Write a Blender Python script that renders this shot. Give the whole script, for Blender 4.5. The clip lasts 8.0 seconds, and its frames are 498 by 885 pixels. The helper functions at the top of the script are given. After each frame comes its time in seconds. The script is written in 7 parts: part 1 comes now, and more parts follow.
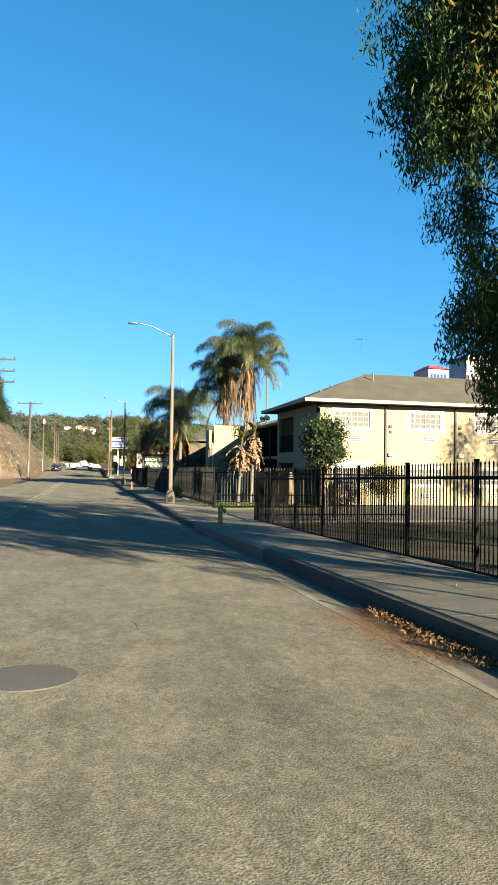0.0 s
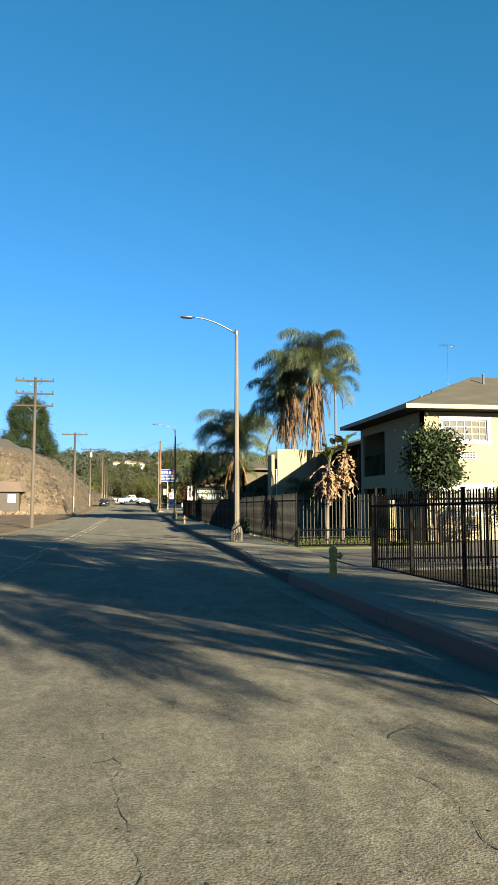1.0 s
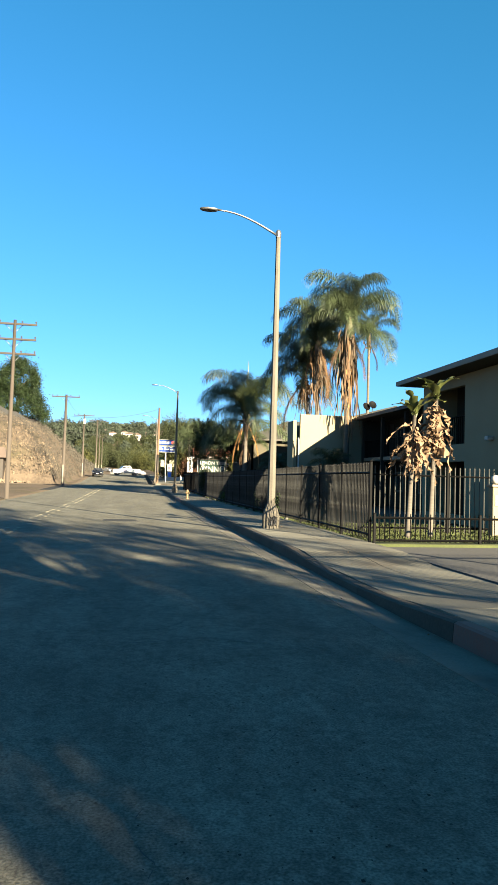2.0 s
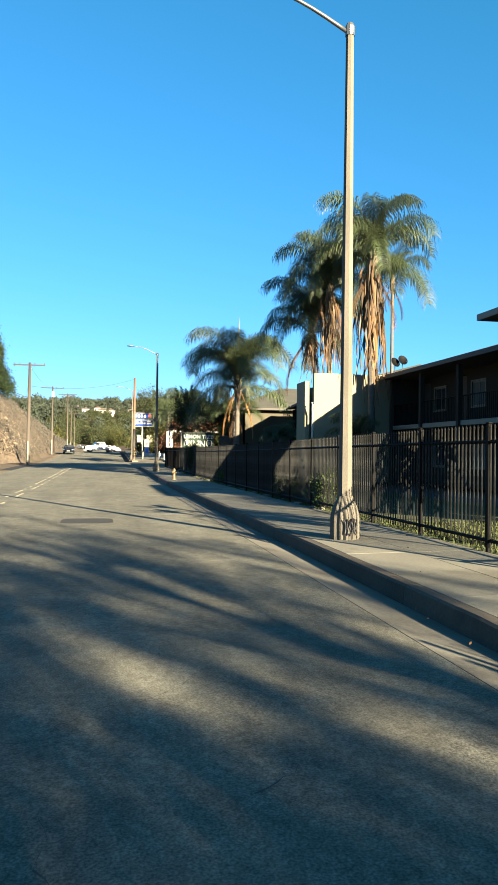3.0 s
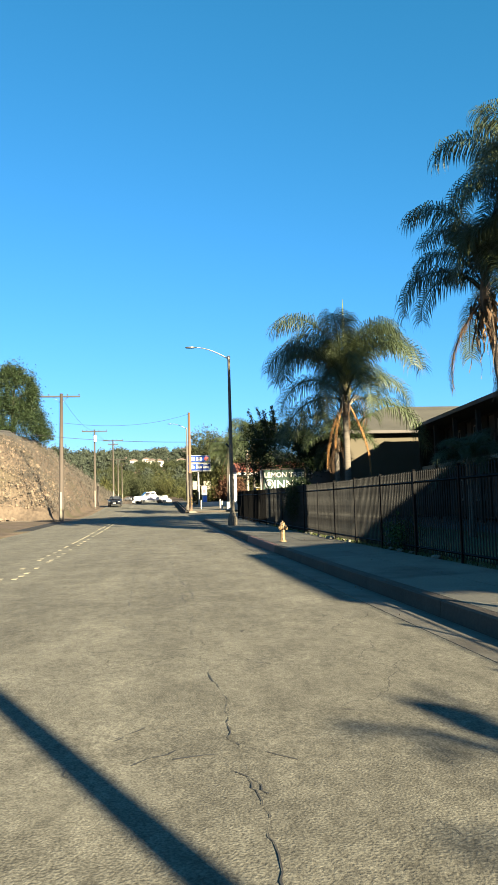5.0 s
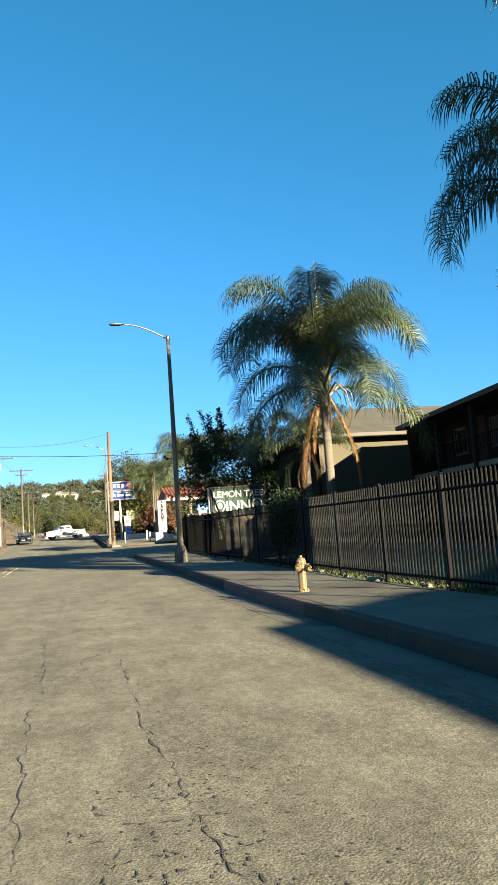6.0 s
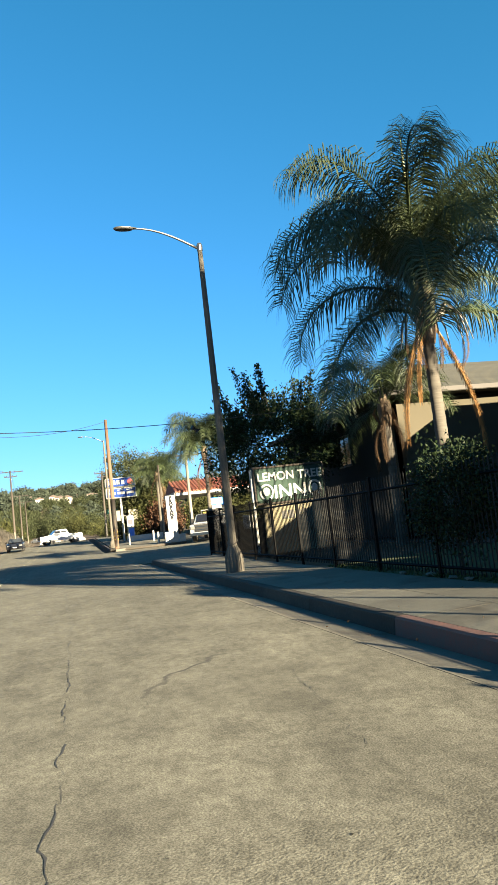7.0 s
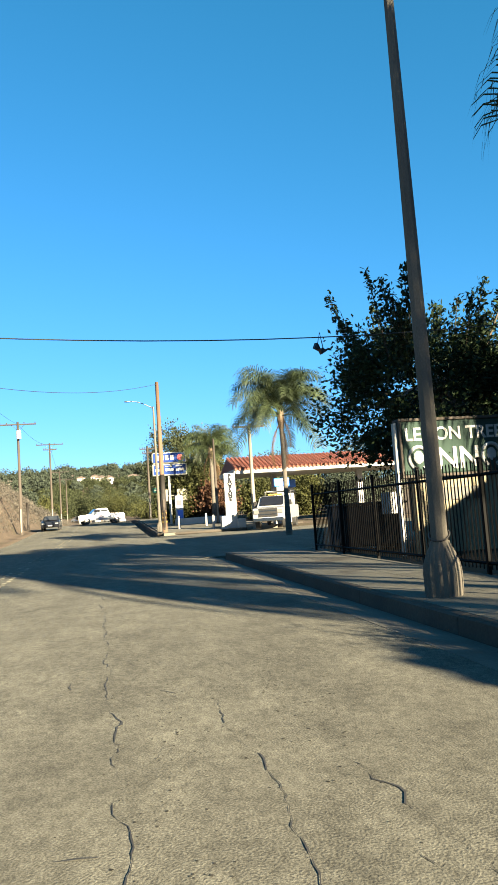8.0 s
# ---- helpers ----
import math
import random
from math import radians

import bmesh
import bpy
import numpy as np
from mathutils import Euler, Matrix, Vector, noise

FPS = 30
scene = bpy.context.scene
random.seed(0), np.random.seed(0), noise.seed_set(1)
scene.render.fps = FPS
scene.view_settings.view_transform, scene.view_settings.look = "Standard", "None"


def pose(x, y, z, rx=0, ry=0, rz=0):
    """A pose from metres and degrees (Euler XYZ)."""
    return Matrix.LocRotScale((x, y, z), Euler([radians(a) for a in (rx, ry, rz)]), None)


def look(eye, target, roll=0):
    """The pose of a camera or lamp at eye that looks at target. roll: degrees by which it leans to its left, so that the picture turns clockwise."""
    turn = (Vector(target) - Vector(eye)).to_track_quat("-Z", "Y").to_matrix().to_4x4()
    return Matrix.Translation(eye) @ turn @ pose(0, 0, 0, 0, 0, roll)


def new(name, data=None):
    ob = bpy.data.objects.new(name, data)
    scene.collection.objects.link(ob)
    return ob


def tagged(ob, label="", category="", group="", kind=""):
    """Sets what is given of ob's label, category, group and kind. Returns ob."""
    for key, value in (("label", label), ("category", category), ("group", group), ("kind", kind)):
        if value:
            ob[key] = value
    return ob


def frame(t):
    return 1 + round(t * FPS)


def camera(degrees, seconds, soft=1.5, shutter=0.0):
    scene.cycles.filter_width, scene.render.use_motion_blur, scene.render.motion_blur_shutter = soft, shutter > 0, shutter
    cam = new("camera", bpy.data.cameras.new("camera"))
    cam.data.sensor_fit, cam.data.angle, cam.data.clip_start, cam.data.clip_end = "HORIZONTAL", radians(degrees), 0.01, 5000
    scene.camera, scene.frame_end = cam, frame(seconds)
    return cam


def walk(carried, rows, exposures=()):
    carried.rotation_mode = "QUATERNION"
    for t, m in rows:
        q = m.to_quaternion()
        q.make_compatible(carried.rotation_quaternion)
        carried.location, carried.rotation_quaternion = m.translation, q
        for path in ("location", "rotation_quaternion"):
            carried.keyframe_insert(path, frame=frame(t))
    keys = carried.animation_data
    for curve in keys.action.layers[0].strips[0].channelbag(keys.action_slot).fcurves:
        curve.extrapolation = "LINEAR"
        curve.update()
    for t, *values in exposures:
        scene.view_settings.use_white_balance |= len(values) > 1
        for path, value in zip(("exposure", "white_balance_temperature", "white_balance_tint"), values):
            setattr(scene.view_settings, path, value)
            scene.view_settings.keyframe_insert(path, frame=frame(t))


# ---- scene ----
cam = camera(38.3, 8.0)
PATH = [
    (0, (0.189, 0.45, 1.971), (0.631, 2.4, 2.043), 0.9),
    (0.5, (0.335, 4.178, 1.882), (0.658, 6.143, 2.061), -1.5),
    (1, (0.354, 8.008, 1.751), (0.665, 9.977, 1.914), -0.1),
    (1.5, (0.391, 12.046, 1.655), (0.705, 14.018, 1.76), 1.8),
    (1.7, (0.398, 13.74, 1.615), (0.708, 15.713, 1.721), 1.8),
    (3, (0.458, 24.892, 1.574), (0.85, 26.853, 1.6), 0.7),
    (3.5, (0.519, 28.843, 1.495), (0.855, 30.815, 1.528), 0.0),
    (4, (0.347, 32.801, 1.488), (0.621, 34.781, 1.552), -1.2),
    (4.2, (0.352, 34.281, 1.476), (0.607, 36.262, 1.589), -1.9),
    (5.3, (0.173, 44.56, 1.29), (0.453, 46.532, 1.465), -1.1),
    (5.5, (0.184, 46.386, 1.286), (0.547, 48.343, 1.478), -2.4),
    (6, (0.108, 51.209, 1.262), (0.603, 53.134, 1.489), -4.2),
    (6.5, (0.02, 55.67, 1.28), (0.54, 57.588, 1.503), -5.6),
    (7, (0.002, 60.227, 1.276), (0.518, 62.147, 1.493), -6.6),
    (7.5, (-0.036, 65.254, 1.334), (0.437, 67.186, 1.541), -6.3),
    (8, (-0.033, 69.831, 1.25), (0.37, 71.78, 1.445), -4.0),
]
walk(cam, [(t, look(eye, target, roll)) for t, eye, target, roll in PATH],
     exposures=[(0.0, 3.03), (0.5, 2.88), (1.0, 2.78), (1.5, 2.98), (3.0, 3.25), (4.0, 3.25), (5.5, 3.03), (6.5, 3.16), (7.5, 3.10), (8.0, 3.15)])

# ---------------------------------------------------------------- light
SUN_TO = Vector((0.414, -0.886, 0.288)).normalized()      # towards the low afternoon sun
sun_data = bpy.data.lights.new("sun", "SUN")
sun_data.energy, sun_data.angle, sun_data.color = 5.0, radians(0.5), (1.0, 0.85, 0.58)
sun = new("sun", sun_data)
sun.matrix_world = look((0, 0, 60), Vector((0, 0, 60)) - SUN_TO)
world = bpy.data.worlds.new("sky")
scene.world = world
world.use_nodes = True
wn = world.node_tree.nodes
sky = wn.new("ShaderNodeTexSky")
sky.sky_type = "NISHITA"
sky.sun_disc = False
sky.sun_elevation = math.asin(SUN_TO.z)
sky.sun_rotation = math.atan2(SUN_TO.x, SUN_TO.y)
sky.altitude, sky.air_density, sky.dust_density, sky.ozone_density = 100, 1.0, 0.4, 3.0
clear = wn.new("ShaderNodeMix")
clear.data_type, clear.blend_type = "RGBA", "MULTIPLY"
clear.inputs["Factor"].default_value = 1.0
clear.inputs["B"].default_value = (0.164, 0.446, 0.563, 1)          # dry, very clear air: a deep cyan-blue sky
split, joined = wn.new("ShaderNodeSeparateColor"), wn.new("ShaderNodeCombineColor")
world.node_tree.links.new(sky.outputs[0], split.inputs[0])
for channel, mid, power in (("Red", 1.39, 1.2), ("Green", 2.41, 0.75), ("Blue", 3.6, 0.92)):
    unit, curve, back = (wn.new("ShaderNodeMath") for _ in range(3))
    unit.operation, curve.operation, back.operation = "DIVIDE", "POWER", "MULTIPLY"
    unit.inputs[1].default_value, curve.inputs[1].default_value, back.inputs[1].default_value = mid, power, mid
    world.node_tree.links.new(split.outputs[channel], unit.inputs[0])
    world.node_tree.links.new(unit.outputs[0], curve.inputs[0])
    world.node_tree.links.new(curve.outputs[0], back.inputs[0])
    world.node_tree.links.new(back.outputs[0], joined.inputs[channel])
world.node_tree.links.new(joined.outputs[0], clear.inputs["A"])
world.node_tree.links.new(clear.outputs["Result"], wn["Background"].inputs[0])
wn["Background"].inputs[1].default_value = 0.05


# ---------------------------------------------------------------- materials
def mat(name, c1, c2=None, rough=0.8, scale=2.0, fine=40.0, bump=0.2, metal=0.0, dist=0.02, spec=0.5, island=0.0, rnd=0.0,
        stretch=(1, 1, 1), stain=None, trans=0.0, cont=0.16, coarse=0.55):
    """A surface of two colours mixed by coarse and fine noise, with fine relief."""
    m = bpy.data.materials.new(name)
    m.use_nodes = True
    nt = m.node_tree
    N, L = nt.nodes, nt.links
    b = N["Principled BSDF"]
    c2 = c2 or tuple(v * 0.75 for v in c1)
    tc = N.new("ShaderNodeTexCoord")
    mp = N.new("ShaderNodeMapping")
    mp.inputs["Scale"].default_value = stretch
    L.new(tc.outputs["Object"], mp.inputs[0])
    n1 = N.new("ShaderNodeTexNoise")
    n1.inputs["Scale"].default_value, n1.inputs["Detail"].default_value = scale, 5
    n2 = N.new("ShaderNodeTexNoise")
    n2.inputs["Scale"].default_value, n2.inputs["Detail"].default_value = fine, 3
    L.new(mp.outputs[0], n1.inputs[0])
    L.new(mp.outputs[0], n2.inputs[0])
    ramp = N.new("ShaderNodeMapRange")
    ramp.inputs[1].default_value, ramp.inputs[2].default_value = 0.5 - cont, 0.5 + cont
    add = N.new("ShaderNodeMath")
    add.operation = "MULTIPLY_ADD"
    add.inputs[1].default_value, add.inputs[2].default_value = 1.0 - coarse, 0.0
    L.new(n2.outputs[0], add.inputs[0])
    mul = N.new("ShaderNodeMath")
    mul.operation = "MULTIPLY_ADD"
    mul.inputs[1].default_value = coarse
    L.new(n1.outputs[0], mul.inputs[0])
    L.new(add.outputs[0], mul.inputs[2])
    L.new(mul.outputs[0], ramp.inputs[0])
    mix = N.new("ShaderNodeMix")
    mix.data_type = "RGBA"
    L.new(ramp.outputs[0], mix.inputs["Factor"])
    mix.inputs["A"].default_value, mix.inputs["B"].default_value = (*c2, 1), (*c1, 1)
    col = mix.outputs["Result"]
    if island or rnd:
        src = N.new("ShaderNodeNewGeometry").outputs["Random Per Island"] if island else N.new("ShaderNodeObjectInfo").outputs["Random"]
        amount = island or rnd
        mr = N.new("ShaderNodeMapRange")
        mr.inputs[3].default_value, mr.inputs[4].default_value = 1 - amount, 1 + amount
        L.new(src, mr.inputs[0])
        hsv = N.new("ShaderNodeHueSaturation")
        L.new(mr.outputs[0], hsv.inputs["Value"])
        L.new(col, hsv.inputs["Color"])
        col = hsv.outputs[0]
    if stain:
        n3 = N.new("ShaderNodeTexNoise")
        n3.inputs["Scale"].default_value, n3.inputs["Detail"].default_value, n3.inputs["Roughness"].default_value = stain[1], 6, 0.65
        L.new(mp.outputs[0], n3.inputs[0])
        r3 = N.new("ShaderNodeMapRange")
        r3.inputs[1].default_value, r3.inputs[2].default_value = 0.52, 0.68
        L.new(n3.outputs[0], r3.inputs[0])
        m3 = N.new("ShaderNodeMix")
        m3.data_type = "RGBA"
        L.new(r3.outputs[0], m3.inputs["Factor"])
        L.new(col, m3.inputs["A"])
        m3.inputs["B"].default_value = (*stain[0], 1)
        col = m3.outputs["Result"]
    L.new(col, b.inputs["Base Color"])
    b.inputs["Roughness"].default_value, b.inputs["Metallic"].default_value = rough, metal
    b.inputs["Specular IOR Level"].default_value = spec
    if trans:
        b.inputs["Transmission Weight"].default_value = 0.0
        tr = N.new("ShaderNodeBsdfTranslucent")
        L.new(col, tr.inputs[0])
        ms = N.new("ShaderNodeMixShader")
        ms.inputs[0].default_value = trans
        L.new(b.outputs[0], ms.inputs[1])
        L.new(tr.outputs[0], ms.inputs[2])
        L.new(ms.outputs[0], N["Material Output"].inputs[0])
    if bump:
        bp = N.new("ShaderNodeBump")
        bp.inputs["Strength"].default_value, bp.inputs["Distance"].default_value = bump, dist
        L.new(mul.outputs[0], bp.inputs["Height"])
        L.new(bp.outputs[0], b.inputs["Normal"])
    return m


def asphalt_mat():
    """Old sun-bleached asphalt: aggregate speckle, long wheel-track tone, crack network and oil-dark patches."""
    m = mat("asphalt", (0.12, 0.1145, 0.091), (0.055, 0.052, 0.0415), rough=0.93, scale=1.1, fine=75, bump=0.6, dist=0.01, spec=0.15, cont=0.13, coarse=0.22)
    nt = m.node_tree
    N, L = nt.nodes, nt.links
    b = N["Principled BSDF"]
    base = b.inputs["Base Color"].links[0].from_socket
    tc = next(n for n in N if n.type == "TEX_COORD")
    warp = N.new("ShaderNodeTexNoise")
    warp.inputs["Scale"].default_value, warp.inputs["Detail"].default_value = 0.9, 5
    L.new(tc.outputs["Object"], warp.inputs[0])
    wv = N.new("ShaderNodeVectorMath")
    wv.operation = "MULTIPLY_ADD"
    wv.inputs[1].default_value = (1.3, 1.3, 0)
    L.new(warp.outputs["Color"], wv.inputs[0])
    L.new(tc.outputs["Object"], wv.inputs[2])
    vo = N.new("ShaderNodeTexVoronoi")
    vo.feature = "DISTANCE_TO_EDGE"
    vo.inputs["Scale"].default_value = 0.55
    L.new(wv.outputs[0], vo.inputs[0])
    cr = N.new("ShaderNodeMapRange")
    cr.inputs[1].default_value, cr.inputs[2].default_value = 0.0008, 0.0035
    cr.inputs[3].default_value, cr.inputs[4].default_value = 1.0, 0.0
    L.new(vo.outputs[0], cr.inputs[0])
    where = N.new("ShaderNodeTexNoise")
    where.inputs["Scale"].default_value, where.inputs["Detail"].default_value = 0.16, 3
    L.new(tc.outputs["Object"], where.inputs[0])
    wr = N.new("ShaderNodeMapRange")
    wr.inputs[1].default_value, wr.inputs[2].default_value = 0.5, 0.64
    L.new(where.outputs[0], wr.inputs[0])
    cm = N.new("ShaderNodeMath")
    cm.operation = "MULTIPLY"
    L.new(cr.outputs[0], cm.inputs[0])
    L.new(wr.outputs[0], cm.inputs[1])
    mx = N.new("ShaderNodeMix")
    mx.data_type = "RGBA"
    L.new(cm.outputs[0], mx.inputs["Factor"])
    L.new(base, mx.inputs["A"])
    mx.inputs["B"].default_value = (0.03, 0.028, 0.026, 1)
    # worn lengthwise bands and stains
    mp = N.new("ShaderNodeMapping")
    mp.inputs["Scale"].default_value = (1.1, 0.06, 1)
    L.new(tc.outputs["Object"], mp.inputs[0])
    nb = N.new("ShaderNodeTexNoise")
    nb.inputs["Scale"].default_value, nb.inputs["Detail"].default_value = 1.0, 5
    L.new(mp.outputs[0], nb.inputs[0])
    br = N.new("ShaderNodeMapRange")
    br.inputs[1].default_value, br.inputs[2].default_value = 0.3, 0.72
    br.inputs[3].default_value, br.inputs[4].default_value = 1.13, 0.84
    L.new(nb.outputs[0], br.inputs[0])
    hs = N.new("ShaderNodeHueSaturation")
    L.new(br.outputs[0], hs.inputs["Value"])
    L.new(mx.outputs["Result"], hs.inputs["Color"])
    last = hs.outputs[0]
    # mottling by worn-off binder: hand-sized blotches, and stone-sized chips stretched along the traffic
    for scale, detail, lo, hi, v0, v1, along in ((4.5, 6, 0.36, 0.66, 1.2, 0.8, 0.55), (17, 4, 0.4, 0.62, 1.16, 0.82, 0.8), (0.45, 4, 0.38, 0.66, 1.1, 0.86, 0.4)):
        ma = N.new("ShaderNodeMapping")
        ma.inputs["Scale"].default_value = (1, along, 1)
        L.new(tc.outputs["Object"], ma.inputs[0])
        no = N.new("ShaderNodeTexNoise")
        no.inputs["Scale"].default_value, no.inputs["Detail"].default_value, no.inputs["Roughness"].default_value = scale, detail, 0.7
        L.new(ma.outputs[0], no.inputs[0])
        mr = N.new("ShaderNodeMapRange")
        mr.inputs[1].default_value, mr.inputs[2].default_value, mr.inputs[3].default_value, mr.inputs[4].default_value = lo, hi, v0, v1
        L.new(no.outputs[0], mr.inputs[0])
        h2 = N.new("ShaderNodeHueSaturation")
        L.new(mr.outputs[0], h2.inputs["Value"])
        L.new(last, h2.inputs["Color"])
        last = h2.outputs[0]
    L.new(last, b.inputs["Base Color"])
    return m


M = {}
M["asphalt"] = asphalt_mat()
M["patch"] = mat("asphalt_patch", (0.0373, 0.036, 0.0348), (0.0249, 0.0243, 0.0236), rough=0.85, scale=1.5, fine=60, bump=0.4)
# dark mended asphalt, with some tree shade mixed into its colour
M["mended"] = mat("shade_dark_mended_asphalt", (0.03, 0.03, 0.028), (0.022, 0.022, 0.021), rough=0.9, scale=3, fine=60, bump=0.15, spec=0.15)
M["sidestreet"] = mat("dark_asphalt", (0.021, 0.021, 0.021), (0.014, 0.014, 0.014), rough=0.9, scale=1.5, fine=60, bump=0.3, spec=0.15)
M["armwood"] = mat("dark_arm_wood", (0.03, 0.024, 0.02), (0.018, 0.014, 0.012), rough=0.9, scale=2, fine=14, bump=0.3)
M["pit"] = mat("worn_pits", (0.04, 0.037, 0.03), (0.022, 0.02, 0.017), rough=0.95, bump=0, island=0.4, spec=0.1)
M["crack"] = mat("crack_tar", (0.0218, 0.0205, 0.0186), (0.0124, 0.0124, 0.0124), rough=0.8, bump=0.2)
M["gutter"] = mat("gutter_concrete", (0.125, 0.116, 0.094), (0.078, 0.071, 0.058), spec=0.2, rough=0.9, scale=1.2, fine=30, bump=0.3, stain=((0.0559, 0.0497, 0.0404), 0.7))
M["kerb"] = mat("kerb_concrete", (0.063, 0.0529, 0.042), (0.0353, 0.0302, 0.0244), spec=0.2, rough=0.9, scale=1.0, fine=25, bump=0.35, rnd=0.08, stain=((0.0373, 0.0329, 0.028), 0.9))
M["red"] = mat("worn_red_paint", (0.124, 0.0435, 0.0311), (0.0808, 0.0528, 0.0435), rough=0.85, scale=3, fine=30, bump=0.3)
M["slab"] = mat("pavement_concrete", (0.135, 0.128, 0.103), (0.088, 0.083, 0.067), spec=0.2, rough=0.92, scale=0.8, fine=30, bump=0.3, rnd=0.1, stain=((0.0622, 0.0547, 0.0435), 0.5))
M["dirt"] = mat("dry_dirt", (0.1, 0.077, 0.057), (0.05, 0.039, 0.03), rough=1.0, scale=0.35, fine=4, bump=0.7, dist=0.2, spec=0.1, stain=((0.0528, 0.0466, 0.028), 0.16))
M["soil"] = mat("dark_soil", (0.042, 0.0361, 0.0235), (0.0235, 0.0218, 0.0134), rough=1.0, scale=0.7, fine=9, bump=0.6, dist=0.05, spec=0.1)
M["bankrock"] = mat("cut_bank", (0.168, 0.13, 0.0966), (0.084, 0.0655, 0.0487), rough=1.0, scale=0.5, fine=3, bump=0.9, dist=0.4, spec=0.1)
M["grass"] = mat("grass", (0.0591, 0.0696, 0.0186), (0.0311, 0.041, 0.00991), rough=0.9, scale=1.5, fine=20, bump=0.2, island=0.35, trans=0.3)
M["drygrass"] = mat("dry_brush", (0.07, 0.061, 0.049), (0.034, 0.031, 0.026), rough=1.0, scale=0.4, fine=5, bump=0, island=0.4, trans=0.2)
M["iron"] = mat("black_iron", (0.002, 0.002, 0.0022), (0.003, 0.003, 0.003), rough=0.6, scale=3, fine=30, bump=0.1, spec=0.05)
M["worniron"] = mat("worn_grey_iron", (0.017, 0.017, 0.0168), (0.004, 0.004, 0.004), rough=0.5, scale=4, fine=18, bump=0.15, spec=0.15, rnd=0.4, stretch=(6, 6, 0.6), stain=((0.06, 0.06, 0.057), 5.0))
# paler copy of the black iron: sunlight on the pickets put into colour
M["litiron"] = mat("sunlit_grey_iron", (0.075, 0.073, 0.066), (0.04, 0.039, 0.036), rough=0.7, scale=3, fine=30, bump=0.1, spec=0.2)
# cream stucco lowered in colour to stand for shade on the motel front
M["stuccodim"] = mat("half_shade_stucco", (0.058, 0.051, 0.036), (0.048, 0.042, 0.03), rough=0.95, scale=0.7, fine=60, bump=0.35, spec=0.2)
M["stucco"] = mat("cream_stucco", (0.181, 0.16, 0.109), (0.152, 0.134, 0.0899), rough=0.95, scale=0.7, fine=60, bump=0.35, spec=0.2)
# stucco of the street sides: shade is put into its dark colour
M["stuccoshade"] = mat("shade_dark_stucco", (0.024, 0.0205, 0.0165), (0.0175, 0.015, 0.0122), rough=0.95, scale=0.8, fine=60, bump=0.35, spec=0.2)
M["trim"] = mat("cream_trim", (0.143, 0.128, 0.101), (0.109, 0.0983, 0.0773), rough=0.7, scale=1.5, bump=0.1)
M["brown"] = mat("brown_trim", (0.028, 0.0212, 0.0174), (0.0174, 0.0137, 0.0112), rough=0.7, scale=2, bump=0.1)
M["roof"] = mat("grey_shingle", (0.046, 0.045, 0.038), (0.033, 0.032, 0.027), rough=0.95, scale=1.0, fine=18, bump=0.5, dist=0.04, rnd=0.05, spec=0.2)
M["white"] = mat("white_paint", (0.286, 0.283, 0.267), (0.23, 0.227, 0.214), rough=0.6, scale=1.5, bump=0.08)
M["pane"] = mat("window_glass", (0.0311, 0.0342, 0.0373), (0.0186, 0.0205, 0.0236), rough=0.06, scale=0.5, fine=2, bump=0.03, spec=0.8)
M["curtain"] = mat("pale_curtain", (0.0714, 0.0739, 0.0689), (0.042, 0.0437, 0.042), rough=0.9, scale=1.2, fine=8, bump=0.1, stretch=(5, 1, 0.3))
M["dark"] = mat("dark_interior", (0.0155, 0.0143, 0.0137), (0.00932, 0.00932, 0.00932), rough=0.9)
M["polecon"] = mat("pole_concrete", (0.084, 0.0739, 0.0588), (0.0571, 0.0504, 0.0395), rough=0.9, scale=1.5, fine=95, cont=0.07, bump=0.35, dist=0.008, stain=((0.0528, 0.0479, 0.0386), 1.2), stretch=(1, 1, 0.35))
M["steel"] = mat("galvanised_steel", (0.17, 0.17, 0.165), (0.12, 0.12, 0.115), rough=0.4, metal=0.8, scale=3, bump=0.05)
M["polewood"] = mat("pole_wood", (0.118, 0.0696, 0.0404), (0.0684, 0.0398, 0.0236), rough=0.9, scale=2, fine=14, bump=0.4, stretch=(8, 8, 0.3))
M["polegrey"] = mat("grey_pole_wood", (0.052, 0.041, 0.032), (0.03, 0.024, 0.019), rough=0.9, scale=2, fine=14, bump=0.4, stretch=(8, 8, 0.3))
M["darkwood"] = mat("dark_pole_wood", (0.016, 0.012, 0.009), (0.008, 0.006, 0.005), rough=0.8, scale=3, fine=14, bump=0.4, stretch=(6, 6, 0.4))
M["yellow"] = mat("yellow_paint", (0.261, 0.174, 0.0373), (0.186, 0.124, 0.028), rough=0.6, scale=3, fine=30, bump=0.2, stain=((0.186, 0.124, 0.0435), 4.0))
M["hydA"] = mat("faded_yellow_paint", (0.31, 0.2, 0.045), (0.22, 0.14, 0.032), rough=0.6, scale=3, fine=30, bump=0.2, stain=((0.0435, 0.0386, 0.0186), 4.0))
M["hydB"] = mat("peach_yellow_paint", (0.205, 0.143, 0.0746), (0.168, 0.112, 0.0528), rough=0.55, scale=3, fine=30, bump=0.2, stain=((0.137, 0.0808, 0.0342), 5.0))
M["marking"] = mat("worn_road_paint", (0.168, 0.151, 0.0966), (0.109, 0.0991, 0.0714), rough=0.8, scale=5, fine=40, bump=0.2)
M["bark"] = mat("bark", (0.0622, 0.0466, 0.0311), (0.0311, 0.023, 0.0161), rough=0.95, scale=4, fine=25, bump=0.7, stretch=(3, 3, 0.6))
M["palmbark"] = mat("palm_trunk", (0.084, 0.0739, 0.0605), (0.0462, 0.0395, 0.0311), rough=0.95, scale=1, fine=6, bump=0.5, stretch=(0.6, 0.6, 6))
